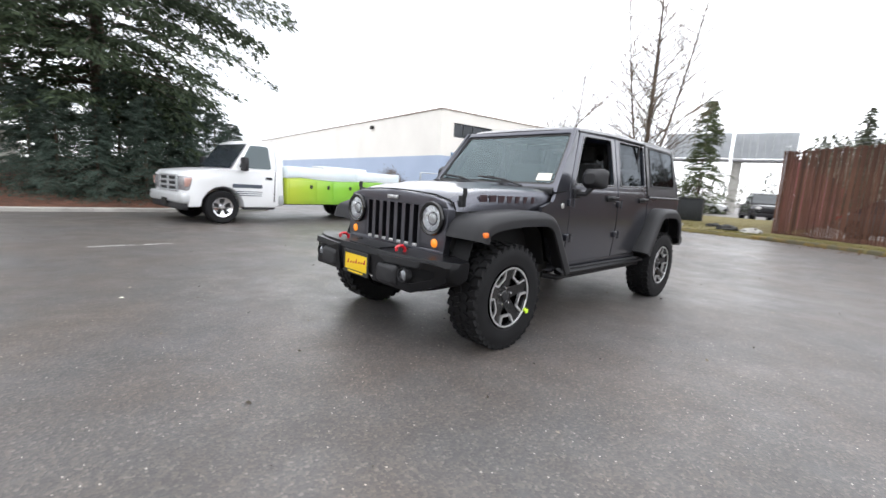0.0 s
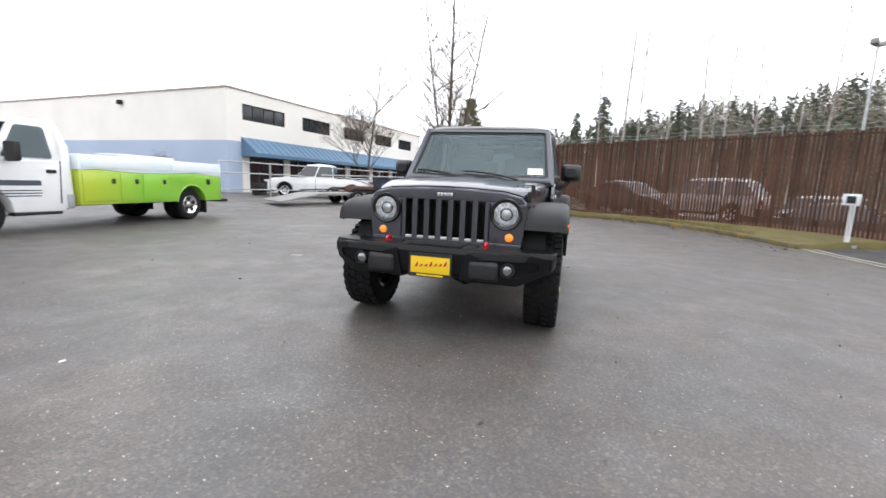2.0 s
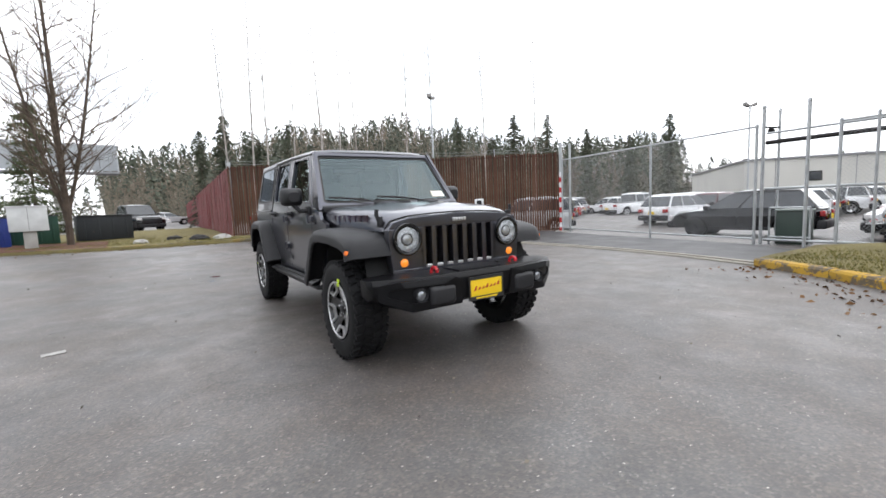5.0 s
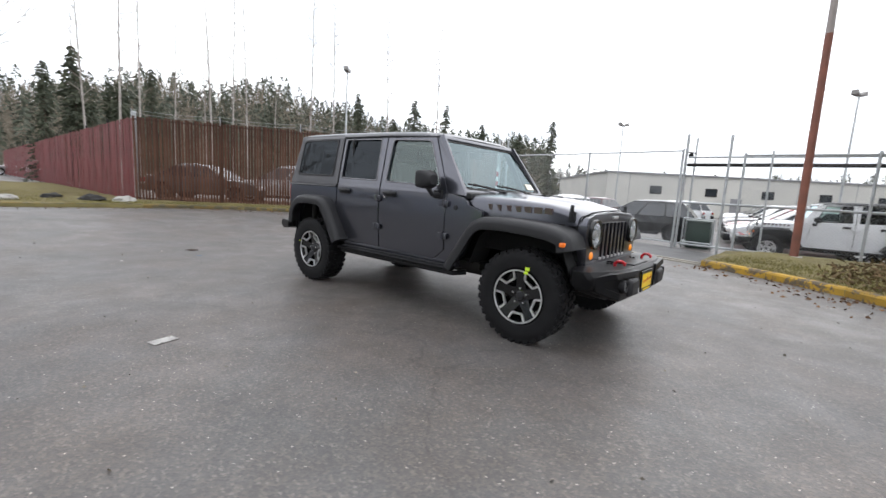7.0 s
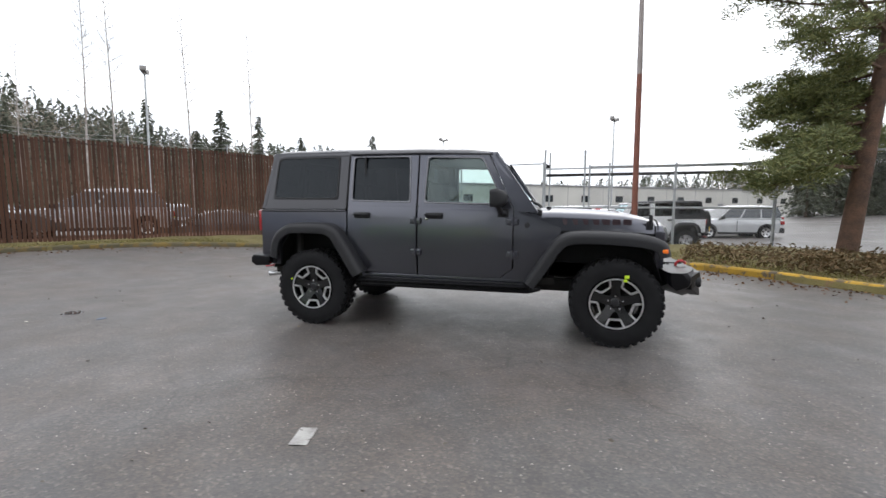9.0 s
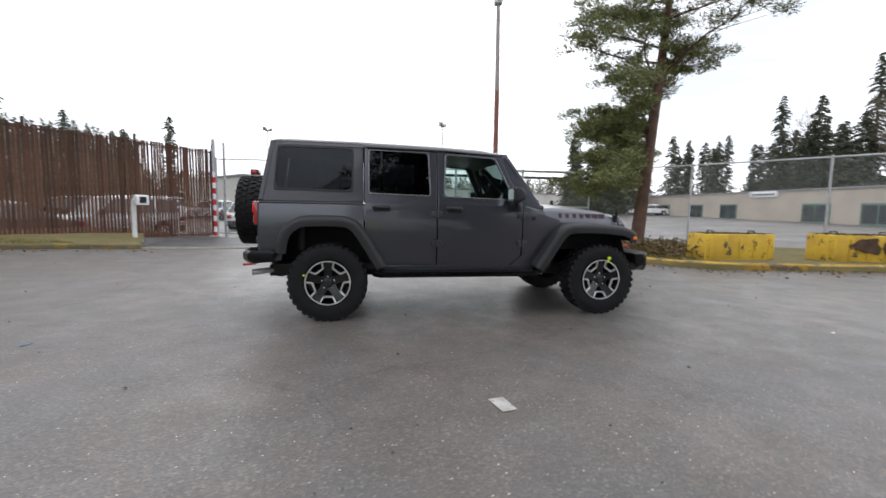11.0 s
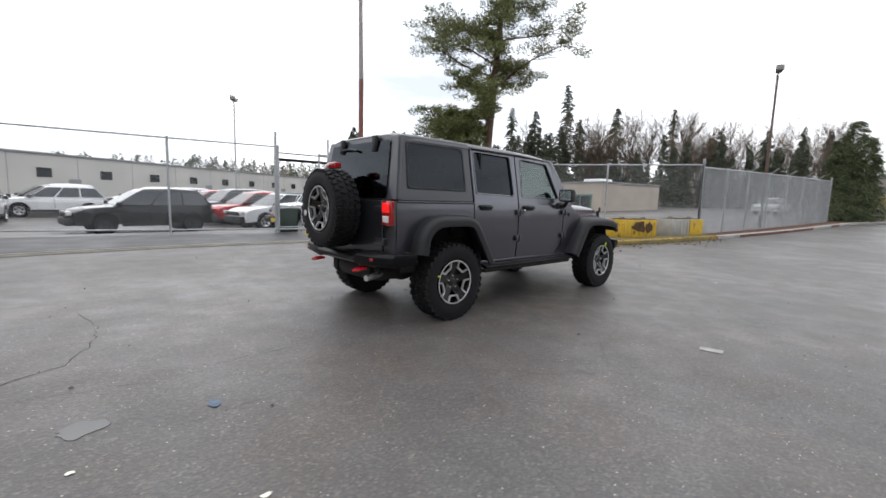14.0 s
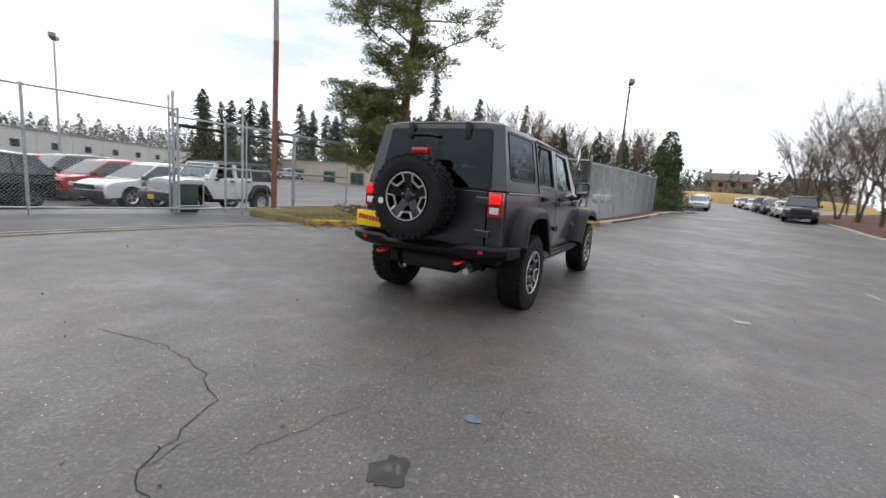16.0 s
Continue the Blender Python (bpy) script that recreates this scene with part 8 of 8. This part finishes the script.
        part("arch_trim", tube(fresh(), [(-4.08 + 0.48 * math.cos(a2), ye, 0.37 + 0.48 * math.sin(a2)) for a2 in np.linspace(0.18, math.pi - 0.18, 15)], 0.02, 6), green, side)
        part("mudflap", block(-4.62, -4.60, s * 0.80 - 0.18, s * 0.80 + 0.18, 0.14, 0.48), PLASTIC, van)
    part("bed_floor", block(x0, x1, -0.60, 0.60, 0.58, 0.66), UNDER, van)
    part("tailgate", block(x0 - 0.06, x0, -0.60, 0.60, 0.60, 1.20, 0.02), GALV, van)
    part("rear_step", block(x0 - 0.32, x0 - 0.02, -0.98, 0.98, 0.40, 0.48, 0.02), UNDER, van)
    part("tool_chest", block(-4.6, -3.0, -0.55, 0.1, 0.66, 1.50, 0.03), WHITE, van)
    # true lengths of nose, cab and body along the chassis
    upper = ([-5.6, -4.9, -3.3, -1.20, -0.94, -0.42, 0.10, 0.90, 1.03], [-5.82, -5.12, -3.52, -1.52, -1.28, -0.68, -0.24, 0.74, 0.86])
    lower = ([-5.6, -4.9, -3.3, -1.20, -0.94, -0.50, 0.50, 0.90, 1.03], [-5.82, -5.12, -3.52, -1.52, -1.28, -0.50, 0.50, 0.74, 0.86])
    for ob in van.children_recursive:
        if ob.type == "MESH" and not ob.parent.name.startswith("wheel"):
            for v in ob.data.vertices:
                v.co.x = float(np.interp(v.co.x, *(upper if v.co.z > 0.97 else lower)))
                if v.co.x > -1.5 and v.co.z > 1.24:
                    v.co.z = 1.24 + (v.co.z - 1.24) * 0.86
    return van


build_van()


# ---- plough pickup, flatbed trailer, pipe fence by the office ----
park("pickup", "white", -14.4, -11.3, -68, ground_z(-14.4, -11.3), "vehicles by the office", "parked by the office", 0.9)
plow = thing("snow_plough", "small dark snow plough frame on the pickup front", "plough", at=pose(-13.3, -14.0, 0.12, 0, 0, -68))
part("blade", soften(slab([(0, 0.1), (0.12, 0.12), (0.20, 0.40), (0.16, 0.70), (0.10, 0.70), (0.10, 0.40)], "y", -1.0, 1.0), 0.01), UNDER, plow)
part("arm", tube(fresh(), [(0.1, 0, 0.3), (-0.6, 0, 0.35)], 0.05, 8), UNDER, plow)
trailer = thing("flatbed_trailer", "low steel flatbed trailer with twin wheels", "trailer", at=pose(-10.0, -8.2, ground_z(-10.2, -8.2) - 0.02, 0, 0, -30) @ Matrix.Scale(0.82, 4))
bm = fix(hull(fresh(), [[(2.75, -0.95, 0.10), (2.75, 0.95, 0.10), (2.75, 0.95, 0.17), (2.75, -0.95, 0.17)], [(1.0, -0.95, 0.42), (1.0, 0.95, 0.42), (1.0, 0.95, 0.53), (1.0, -0.95, 0.53)], [(-2.2, -0.95, 0.48), (-2.2, 0.95, 0.48), (-2.2, 0.95, 0.60), (-2.2, -0.95, 0.60)]]))
part("deck", soften(bm, 0.01), surface("worn_deck_plate", (0.30, 0.30, 0.29), (0.20, 0.19, 0.18), rough=0.5, metal=0.4, scale=3), trailer)
for s in (-1, 1):
    for x in (-0.95, -1.75):
        simple_wheel(trailer, x, s * 1.02, 0.34, 0.34, 0.22, s)
    part("mudguard", tube(fresh(), [(-0.5, s * 1.02, 0.62), (-0.75, s * 1.02, 0.76), (-1.95, s * 1.02, 0.76), (-2.2, s * 1.02, 0.62)], 0.05, 6), UNDER, trailer)
    part("side_rail", tube(fresh(), [(1.0, s * 0.95, 0.62), (-2.2, s * 0.95, 0.72)], 0.03, 6), UNDER, trailer)
part("drawbar", tube(fresh(), [(-2.2, 0.4, 0.5), (-3.1, 0, 0.5)], 0.05, 8), UNDER, trailer)
part("load", block(-2.1, -1.3, -0.7, 0.7, 0.59, 0.90, 0.05), surface("rusty_scrap", (0.16, 0.060, 0.035), (0.07, 0.03, 0.02), rough=0.9, scale=5, bump=0.6), trailer)
pipe = thing("pipe_fence", "galvanised pipe fence with an open swing gate", "fence")
a, b = Vector((-9.6, -13.1, 0)), Vector((-20.4, -9.0, 0))
for k in range(6):
    p = a.lerp(b, k / 5)
    post(pipe, p.x, p.y, 1.72, 0.035)
for z in (1.62, 1.15, 0.45):
    part("rail", tube(fresh(), [(a.x, a.y, z + 0.1), (b.x, b.y, z + 0.1)], 0.026, 8), GALV, pipe)
part("swing_rail", tube(fresh(), [(-10.6, -8.9, 1.30), (-16.4, -7.3, 1.42)], 0.03, 8), GALV, pipe)
part("swing_rail", tube(fresh(), [(-12.2, -8.5, 1.25), (-16.3, -7.2, 0.38)], 0.03, 8), GALV, pipe)
post(pipe, -16.5, -7.2, 1.75, 0.06)

# ---- utility box, bins, small things on the verge ----
ub = thing("utility_cabinet", "pale grey electrical cabinet on a short post", "utility box", at=pose(-13.8, -5.45, ground_z(-13.8, -5.4) + 0.1, 0, 0, 10))
part("cabinet", block(-0.22, 0.22, -0.46, 0.46, 0.58, 1.34, 0.02), surface("pale_grey_enamel", (0.62, 0.63, 0.62), rough=0.5, scale=3), ub)
part("cap", block(-0.25, 0.25, -0.49, 0.49, 1.34, 1.38, 0.01), bpy.data.materials["pale_grey_enamel"], ub)
part("door_seam", block(0.218, 0.226, -0.004, 0.004, 0.62, 1.30), UNDER, ub)
part("pedestal", block(-0.13, 0.13, -0.16, 0.16, -0.1, 0.58, 0.01), CONCRETE, ub)


def skip(x, y, turn, w, d, h, colour, label, name="dumpster"):
    b = thing(name, label, "dumpster", at=pose(x, y, ground_z(x, y) + 0.1, 0, 0, turn))
    m = surface(label.split()[0] + "_bin_paint", colour, rough=0.6, scale=3, wear=(0.10, 0.07, 0.05), wear_at=0.68)
    bm = hull(fresh(), [[(-d / 2, -w / 2, 0.06), (d / 2, -w / 2, 0.06), (d / 2, w / 2, 0.06), (-d / 2, w / 2, 0.06)], [(-d / 2 - 0.06, -w / 2, h), (d / 2 + 0.06, -w / 2, h), (d / 2 + 0.06, w / 2, h), (-d / 2 - 0.06, w / 2, h)]])
    part("body", soften(fix(bm), 0.02), m, b)
    part("lid", block(-d / 2 - 0.1, d / 2 + 0.1, -w / 2 - 0.03, w / 2 + 0.03, h, h + 0.05, 0.02), PLASTIC, b)
    for k in range(4):
        yk = -w / 2 + w * (k + 0.5) / 4
        part("rib", block(d / 2 + 0.005, d / 2 + 0.055, yk - 0.03, yk + 0.03, 0.15, h - 0.05, 0.008), m, b)
    return b


skip(-17.3, -3.9, 12, 1.75, 1.0, 0.98, (0.022, 0.026, 0.030), "black steel dumpster on the verge")
skip(-16.6, -5.9, 12, 1.4, 0.9, 1.05, (0.020, 0.075, 0.050), "green steel dumpster behind the cabinet")
skip(-15.6, -6.9, 12, 1.2, 0.9, 1.02, (0.030, 0.060, 0.30), "blue plastic bin beside the cabinet")
skip(-15.9, -8.3, 12, 1.3, 0.9, 0.98, (0.016, 0.026, 0.060), "navy steel dumpster by the gate")


def boulder(x, y, s, seed):
    bm = fresh()
    bmesh.ops.create_icosphere(bm, subdivisions=3, radius=s)
    for v in bm.verts:
        v.co *= 1 + 0.35 * noise.noise(v.co * 2.2 / s + Vector((seed, 0, 0)))
        v.co.z *= 0.55
    return solid("boulder", bm, CONCRETE if seed % 2 else UNDER, "dark low boulder on the grass verge", "rock", "boulders on the verge", at=pose(x, y, ground_z(x, y) + 0.12))


for k, (x, y, s) in enumerate(((-12.4, -0.9, 0.32), (-12.2, -0.2, 0.30), (-13.6, -1.6, 0.26), (-12.9, -2.6, 0.22))):
    boulder(x, y, s, k)


# ---- lamp poles ----
LAMPGREY = surface("lamp_head_grey", (0.22, 0.21, 0.20), rough=0.5, metal=0.3)
def flood_pole(x, y, h, label, heads, r=0.07, material=None, turn=0):
    p = thing("street_lamp", label, "lamp post", at=pose(x, y, ground_z(x, y), 0, 0, turn))
    part("pole", tube(fresh(), [(0, 0, -0.3), (0, 0, h)], r, 12, r * 0.7), material or GALV, p)
    for k in range(heads):
        s = -1 if k == 0 else 1
        head = part("lamp_head", soften(fix(hull(fresh(), [[(s * 0.08, -0.11, h + 0.02), (s * 0.08, 0.11, h + 0.02), (s * 0.08, 0.11, h + 0.14), (s * 0.08, -0.11, h + 0.14)], [(s * 0.44, -0.16, h + 0.10), (s * 0.44, 0.16, h + 0.10), (s * 0.40, 0.16, h + 0.34), (s * 0.40, -0.16, h + 0.34)]])), 0.02), LAMPGREY, p, "grey floodlight head")
        part("arm", tube(fresh(), [(0, 0, h - 0.1), (s * 0.15, 0, h + 0.1)], 0.03, 6), GALV, p)
    return p


flood_pole(-20.5, 14.0, 8.4, "tall lot floodlight pole with two heads", 2, turn=130)
flood_pole(4.55, 26.6, 7.3, "lot floodlight pole with two heads", 2, turn=60)
flood_pole(21.2, 1.25, 7.2, "roadside floodlight pole with one head", 1, turn=20, material=surface("brown_pole", (0.12, 0.075, 0.055), rough=0.6))
flood_pole(-9.0, 33.0, 7.2, "far lot floodlight pole", 2, turn=60)
mast = thing("lamp_mast", "tall leaning mast, rusty red at its foot", "lamp post", at=pose(3.13, 8.55, 0.1))
part("foot", tube(fresh(), [(0, 0, -0.3), (-0.045, -0.05, 4.8)], 0.085, 14, 0.074), surface("rust_red_paint", (0.25, 0.095, 0.065), (0.15, 0.062, 0.046), rough=0.7, scale=3, bump=0.2), mast)
part("shaft", tube(fresh(), [(-0.045, -0.05, 4.8), (-0.08, -0.02, 7.75)], 0.074, 14, 0.055), surface("weathered_mast", (0.34, 0.30, 0.28), (0.24, 0.21, 0.20), rough=0.6, scale=2), mast)
part("lamp_head", block(-0.20, 0.04, -0.16, 0.12, 7.45, 7.80, 0.05), GALV, mast)
part("collar", block(-0.16, 0.16, -0.16, 0.16, -0.12, 0.06, 0.02), CONCRETE, mast)
# ---- marks, litter and wear on the yard ----
def decal(name, outline, material, label, category, lift=0.004):
    bm = fresh()
    bm.faces.new([bm.verts.new((x, y, ground_z(x, y) + lift)) for x, y in outline])
    bm.normal_update()
    if bm.faces[:][0].normal.z < 0:
        bmesh.ops.reverse_faces(bm, faces=bm.faces)
    bmesh.ops.solidify(bm, geom=bm.faces[:], thickness=-0.002)
    return solid(name, bm, material, label, category)


def quad(x, y, w, d, turn):
    c, s = math.cos(radians(turn)), math.sin(radians(turn))
    return [(x + u * c - v * s, y + u * s + v * c) for u, v in ((-w, -d), (w, -d), (w, d), (-w, d))]


def blot(x, y, rx, ry, seed, n=28, rough=0.35):
    return [(x + rx * (1 + rough * noise.noise(Vector((math.cos(a) * 1.3, math.sin(a) * 1.3, seed)))) * math.cos(a), y + ry * (1 + rough * noise.noise(Vector((math.cos(a) * 1.3, math.sin(a) * 1.3, seed + 5)))) * math.sin(a)) for a in (2 * math.pi * k / n for k in range(n))]


LANEPAINT = surface("worn_white_road_paint", (0.44, 0.43, 0.41), (0.27, 0.26, 0.25), rough=0.8, scale=9, fine=60, bump=0.3, wear=(0.11, 0.10, 0.095), wear_at=0.58)
decal("lane_mark", quad(-0.31, -2.87, 0.048, 0.085, 12), LANEPAINT, "short worn white paint mark on the asphalt", "road marking")
for x0, x1, y in ((2.97, 3.41, -4.925), (2.36, 2.75, -4.945)):
    decal("lane_mark", quad((x0 + x1) / 2, y, (x1 - x0) / 2, 0.028, 3), LANEPAINT, "thin broken white paint line", "road marking")
decal("lane_mark", blot(2.90, -4.93, 0.05, 0.035, 3), LANEPAINT, "thin broken white paint line", "road marking")
decal("paint_spot", blot(-3.79, -1.32, 0.035, 0.05, 2), surface("faded_blue_paint", (0.12, 0.17, 0.24), (0.085, 0.10, 0.13), rough=0.8, scale=20, fine=70, bump=0.3), "faded blue spray mark on the asphalt", "road marking")
for x, y, w in ((-4.43, -1.62, 0.018), (-3.84, -2.28, 0.022), (3.41, -1.86, 0.020)):
    decal("paper_scrap", blot(x, y, w, w * 0.7, int(-x * 10), 9, 0.8), PAPER, "small pale paper scrap on the asphalt", "litter")
WATER = surface("puddle_water", (0.070, 0.067, 0.066), (0.056, 0.054, 0.053), rough=0.02, rough_b=0.02, bump=0, spec=0.5)
decal("puddle", blot(-4.37, -1.20, 0.12, 0.085, 3, 60, 1.0), WATER, "still film of rain water on the asphalt", "puddle", 0.0012)
# yellow concrete blocks behind the kerb
eco_block(6.95, 3.05, -4, BLOCKYELLOW, "chipped yellow painted concrete barrier block", 0)
eco_block(9.25, 2.18, -14, BLOCKYELLOW, "yellow concrete barrier block with a rust-stained break", 1)
third = eco_block(11.3, 1.50, -14, CONCRETE, "bare grey concrete block with a yellow end", 2)
part("yellow_face", block(0.1, 0.815, -0.330, -0.300, 0.01, 0.57, 0.008), BLOCKYELLOW, third)


def crack(points, width, seed):
    """A wandering crack as a thin dark sliver."""
    rng = random.Random(seed)
    pts = along([(x, y, 0) for x, y in points], 0.07)
    left, right = [], []
    for i, p in enumerate(pts):
        d = (pts[min(i + 1, len(pts) - 1)] - pts[max(i - 1, 0)]).normalized()
        s = Vector((-d.y, d.x, 0))
        w = width * rng.uniform(0.25, 1.0) * (1 if 0 < i < len(pts) - 1 else 0.1)
        p = p + s * rng.uniform(-0.025, 0.025)
        left.append(p + s * w)
        right.append(p - s * w)
    bm = fresh()
    z = lambda p: (p.x, p.y, ground_z(p.x, p.y) + 0.003)
    a, b = [bm.verts.new(z(p)) for p in left], [bm.verts.new(z(p)) for p in right]
    for i in range(len(a) - 1):
        bm.faces.new((a[i], b[i], b[i + 1], a[i + 1]))
    bm.normal_update()
    return solid("crack", bm, CRACK, "dark jagged crack in the asphalt", "crack", "cracks in the asphalt", smooth=False)


CRACK = surface("crack_shadow", (0.034, 0.032, 0.031), (0.022, 0.021, 0.020), rough=0.9, bump=0)
for k, (pts, w) in enumerate((
    ([(-5.0, -0.64), (-4.96, -0.41), (-4.59, -0.22), (-4.37, 0.0), (-4.2, 0.74), (-4.33, 1.44)], 0.0042),
    ([(-4.96, -0.39), (-4.6, -0.34)], 0.003),
    ([(-4.7, -0.60), (-3.95, -0.77), (-3.5, -0.70), (-3.04, -0.68)], 0.0022),
    ([(-4.01, -1.47), (-3.48, -1.43), (-3.09, -1.54)], 0.0018),
)):
    crack(pts, w, k)

# litter, stones, leaves, grass
rng = random.Random(77)
items = []
for _ in range(900):  # fallen leaves and grit, mostly by the kerbs
    line = rng.choice((K1, K2, K2, K2, K1))
    i = rng.randrange(len(line) - 1)
    t = rng.random()
    x, y = line[i][0] + (line[i + 1][0] - line[i][0]) * t, line[i][1] + (line[i + 1][1] - line[i][1]) * t
    off = abs(rng.gauss(0, 0.5))
    x, y = x + off * (0.6 if line is K1 else -0.5), y - off * 0.75
    items.append(((x, y, ground_z(x, y) + 0.012), (rng.uniform(-1, 1), rng.uniform(-1, 1), rng.uniform(-0.1, 0.3)), rng.uniform(0.03, 0.09), rng.uniform(0.02, 0.05)))
ob = new("leaf_litter", sprays("leaf_litter", items, leafy("wet_dead_leaves", (0.20, 0.105, 0.045), (0.060, 0.034, 0.020), 0.6)))
tagged(ob, "brown fallen leaves along the kerbs", "leaves", kind="stuff")
items = []
for _ in range(260):
    x, y = rng.uniform(-7, 7), rng.uniform(-7, 5)
    items.append(((x, y, ground_z(x, y) + 0.008), (rng.uniform(-1, 1), rng.uniform(-1, 1), 0.1), rng.uniform(0.012, 0.04), rng.uniform(0.010, 0.025)))
ob = new("grit", sprays("grit", items, leafy("grit_bits", (0.34, 0.30, 0.24), (0.035, 0.030, 0.026), 0.8)))
tagged(ob, "scattered grit and leaf scraps on the asphalt", "grit", kind="stuff")


def blades(name, label, spots, n, height, material, seed):
    rng = random.Random(seed)
    out = []
    for _ in range(n):
        (ax, ay), (bx, by), (cx, cy), (dx, dy) = rng.choice(spots)
        u, v = rng.random(), rng.random()
        x = (ax + (bx - ax) * u) * (1 - v) + (dx + (cx - dx) * u) * v
        y = (ay + (by - ay) * u) * (1 - v) + (dy + (cy - dy) * u) * v
        h = height * rng.uniform(0.4, 1.3)
        out.append(((x, y, ground_z(x, y) + 0.10 + h * 0.45), (rng.uniform(-0.7, 0.7), rng.uniform(-0.7, 0.7), 1), h, 0.012))
    ob = new(name, sprays(name, out, material))
    return tagged(ob, label, "grass", kind="stuff")


verge = [(K1[i], K1[i + 1], (K1[i + 1][0] - 1.3, K1[i + 1][1] + 0.9), (K1[i][0] - 1.3, K1[i][1] + 0.9)) for i in range(3, 8)]
blades("verge_grass", "yellow-green tufts under the rust fence", verge, 9000, 0.07, BLADES, 1)
strip2 = [((1.9, 5.9), (3.4, 4.95), (4.4, 7.4), (2.2, 7.8)), ((3.4, 4.95), (4.6, 3.8), (6.2, 6.6), (4.4, 7.4)), ((4.6, 3.8), (5.7, 2.6), (8.4, 4.9), (6.2, 6.6))]
blades("strip_grass", "patchy grass round the mast and the pine", strip2, 9000, 0.08, BLADES, 2)
lawn = [((-12.0, -3.2), (-11.6, -0.6), (-24, -0.4), (-24, -3.5)), ((-13.4, -6.0), (-12.0, -3.2), (-18, -3.4), (-18, -6.5))]
blades("lawn_grass", "short lawn behind the faded kerb", lawn, 9000, 0.08, BLADES, 3)
items = []
for _ in range(3600):
    (ax, ay), (bx, by), (cx, cy), (dx, dy) = rng.choice(strip2[1:] + [((4.6, 3.9), (6.2, 2.9), (7.6, 4.4), (6.0, 5.6))])
    u, v = rng.random(), rng.random()
    x = (ax + (bx - ax) * u) * (1 - v) + (dx + (cx - dx) * u) * v
    y = (ay + (by - ay) * u) * (1 - v) + (dy + (cy - dy) * u) * v
    items.append(((x, y, ground_z(x, y) + rng.uniform(0.10, 0.42)), (rng.uniform(-1, 1), rng.uniform(-1, 1), rng.uniform(0, 1)), rng.uniform(0.06, 0.20), rng.uniform(0.015, 0.05)))
ob = new("low_brush", sprays("low_brush", items, SHRUB))
tagged(ob, "low brown brush inside the yellow kerb", "brush", kind="stuff")


# ---- far end of the side road: dry bank and houses ----
bm = fresh()
rows = []
for i in range(21):
    t = i / 20
    y = -34 + 62 * t
    rows.append([bm.verts.new((96 + 5 * math.sin(t * 5), y, 1.2)), bm.verts.new((104, y, 3.0 + 0.6 * math.sin(t * 7))), bm.verts.new((116, y, 3.6 + 0.8 * math.sin(t * 4))), bm.verts.new((118, y, 0.5))])
for r, s in zip(rows, rows[1:]):
    for j in range(3):
        bm.faces.new((r[j], r[j + 1], s[j + 1], s[j]))
fix(bm)
if sum(f.normal.z for f in bm.faces) < 0:
    bmesh.ops.reverse_faces(bm, faces=bm.faces)
solid("dry_bank", bm, surface("dry_grass_bank", (0.34, 0.24, 0.085), (0.22, 0.15, 0.06), rough=1.0, scale=0.25, fine=3, bump=0.5, dist=0.2), "bank of dry yellow grass at the road end", "bank", kind="structure", angle=180)


def house(x, y, w, d, h, turn, colour, label):
    b = thing("house", label, "house", "houses at the road end", pose(x, y, 3.2, 0, 0, turn))
    part("wall", block(-w / 2, w / 2, -d / 2, d / 2, 0, h), surface(label.split()[0] + "_siding", colour, rough=0.85, scale=0.6), b)
    roof = hull(fresh(), [[(-w / 2 - 0.5, -d / 2 - 0.5, h), (-w / 2 - 0.5, d / 2 + 0.5, h), (-w / 2 - 0.5, 0, h + d * 0.28)], [(w / 2 + 0.5, -d / 2 - 0.5, h), (w / 2 + 0.5, d / 2 + 0.5, h), (w / 2 + 0.5, 0, h + d * 0.28)]])
    part("roof", fix(roof), surface(label.split()[0] + "_roof", (0.12, 0.10, 0.09), rough=0.9, scale=1), b)
    for k in range(4):
        xk = -w / 2 + w * (k + 0.5) / 4
        for z in (1.0, 3.6) if h > 4.5 else (1.0,):
            for s in (-1, 1):
                part("window", block(xk - 0.6, xk + 0.6, s * d / 2 - 0.03, s * d / 2 + 0.03, z, z + 1.3), DARKGLASS, b)
    for s in (-1, 1):
        for z in (1.0, 3.6) if h > 4.5 else (1.0,):
            part("window", block(s * w / 2 - 0.03, s * w / 2 + 0.03, -0.7, 0.7, z, z + 1.3), DARKGLASS, b)
    return b


house(150, -14, 12, 9, 5.4, 80, (0.32, 0.20, 0.11), "ochre two-storey house above the dry bank")
house(155, -34, 11, 9, 5.0, 95, (0.30, 0.26, 0.20), "tan two-storey house above the dry bank")
house(140, 6, 10, 8, 3.2, 75, (0.45, 0.44, 0.42), "pale low house beside the road end")
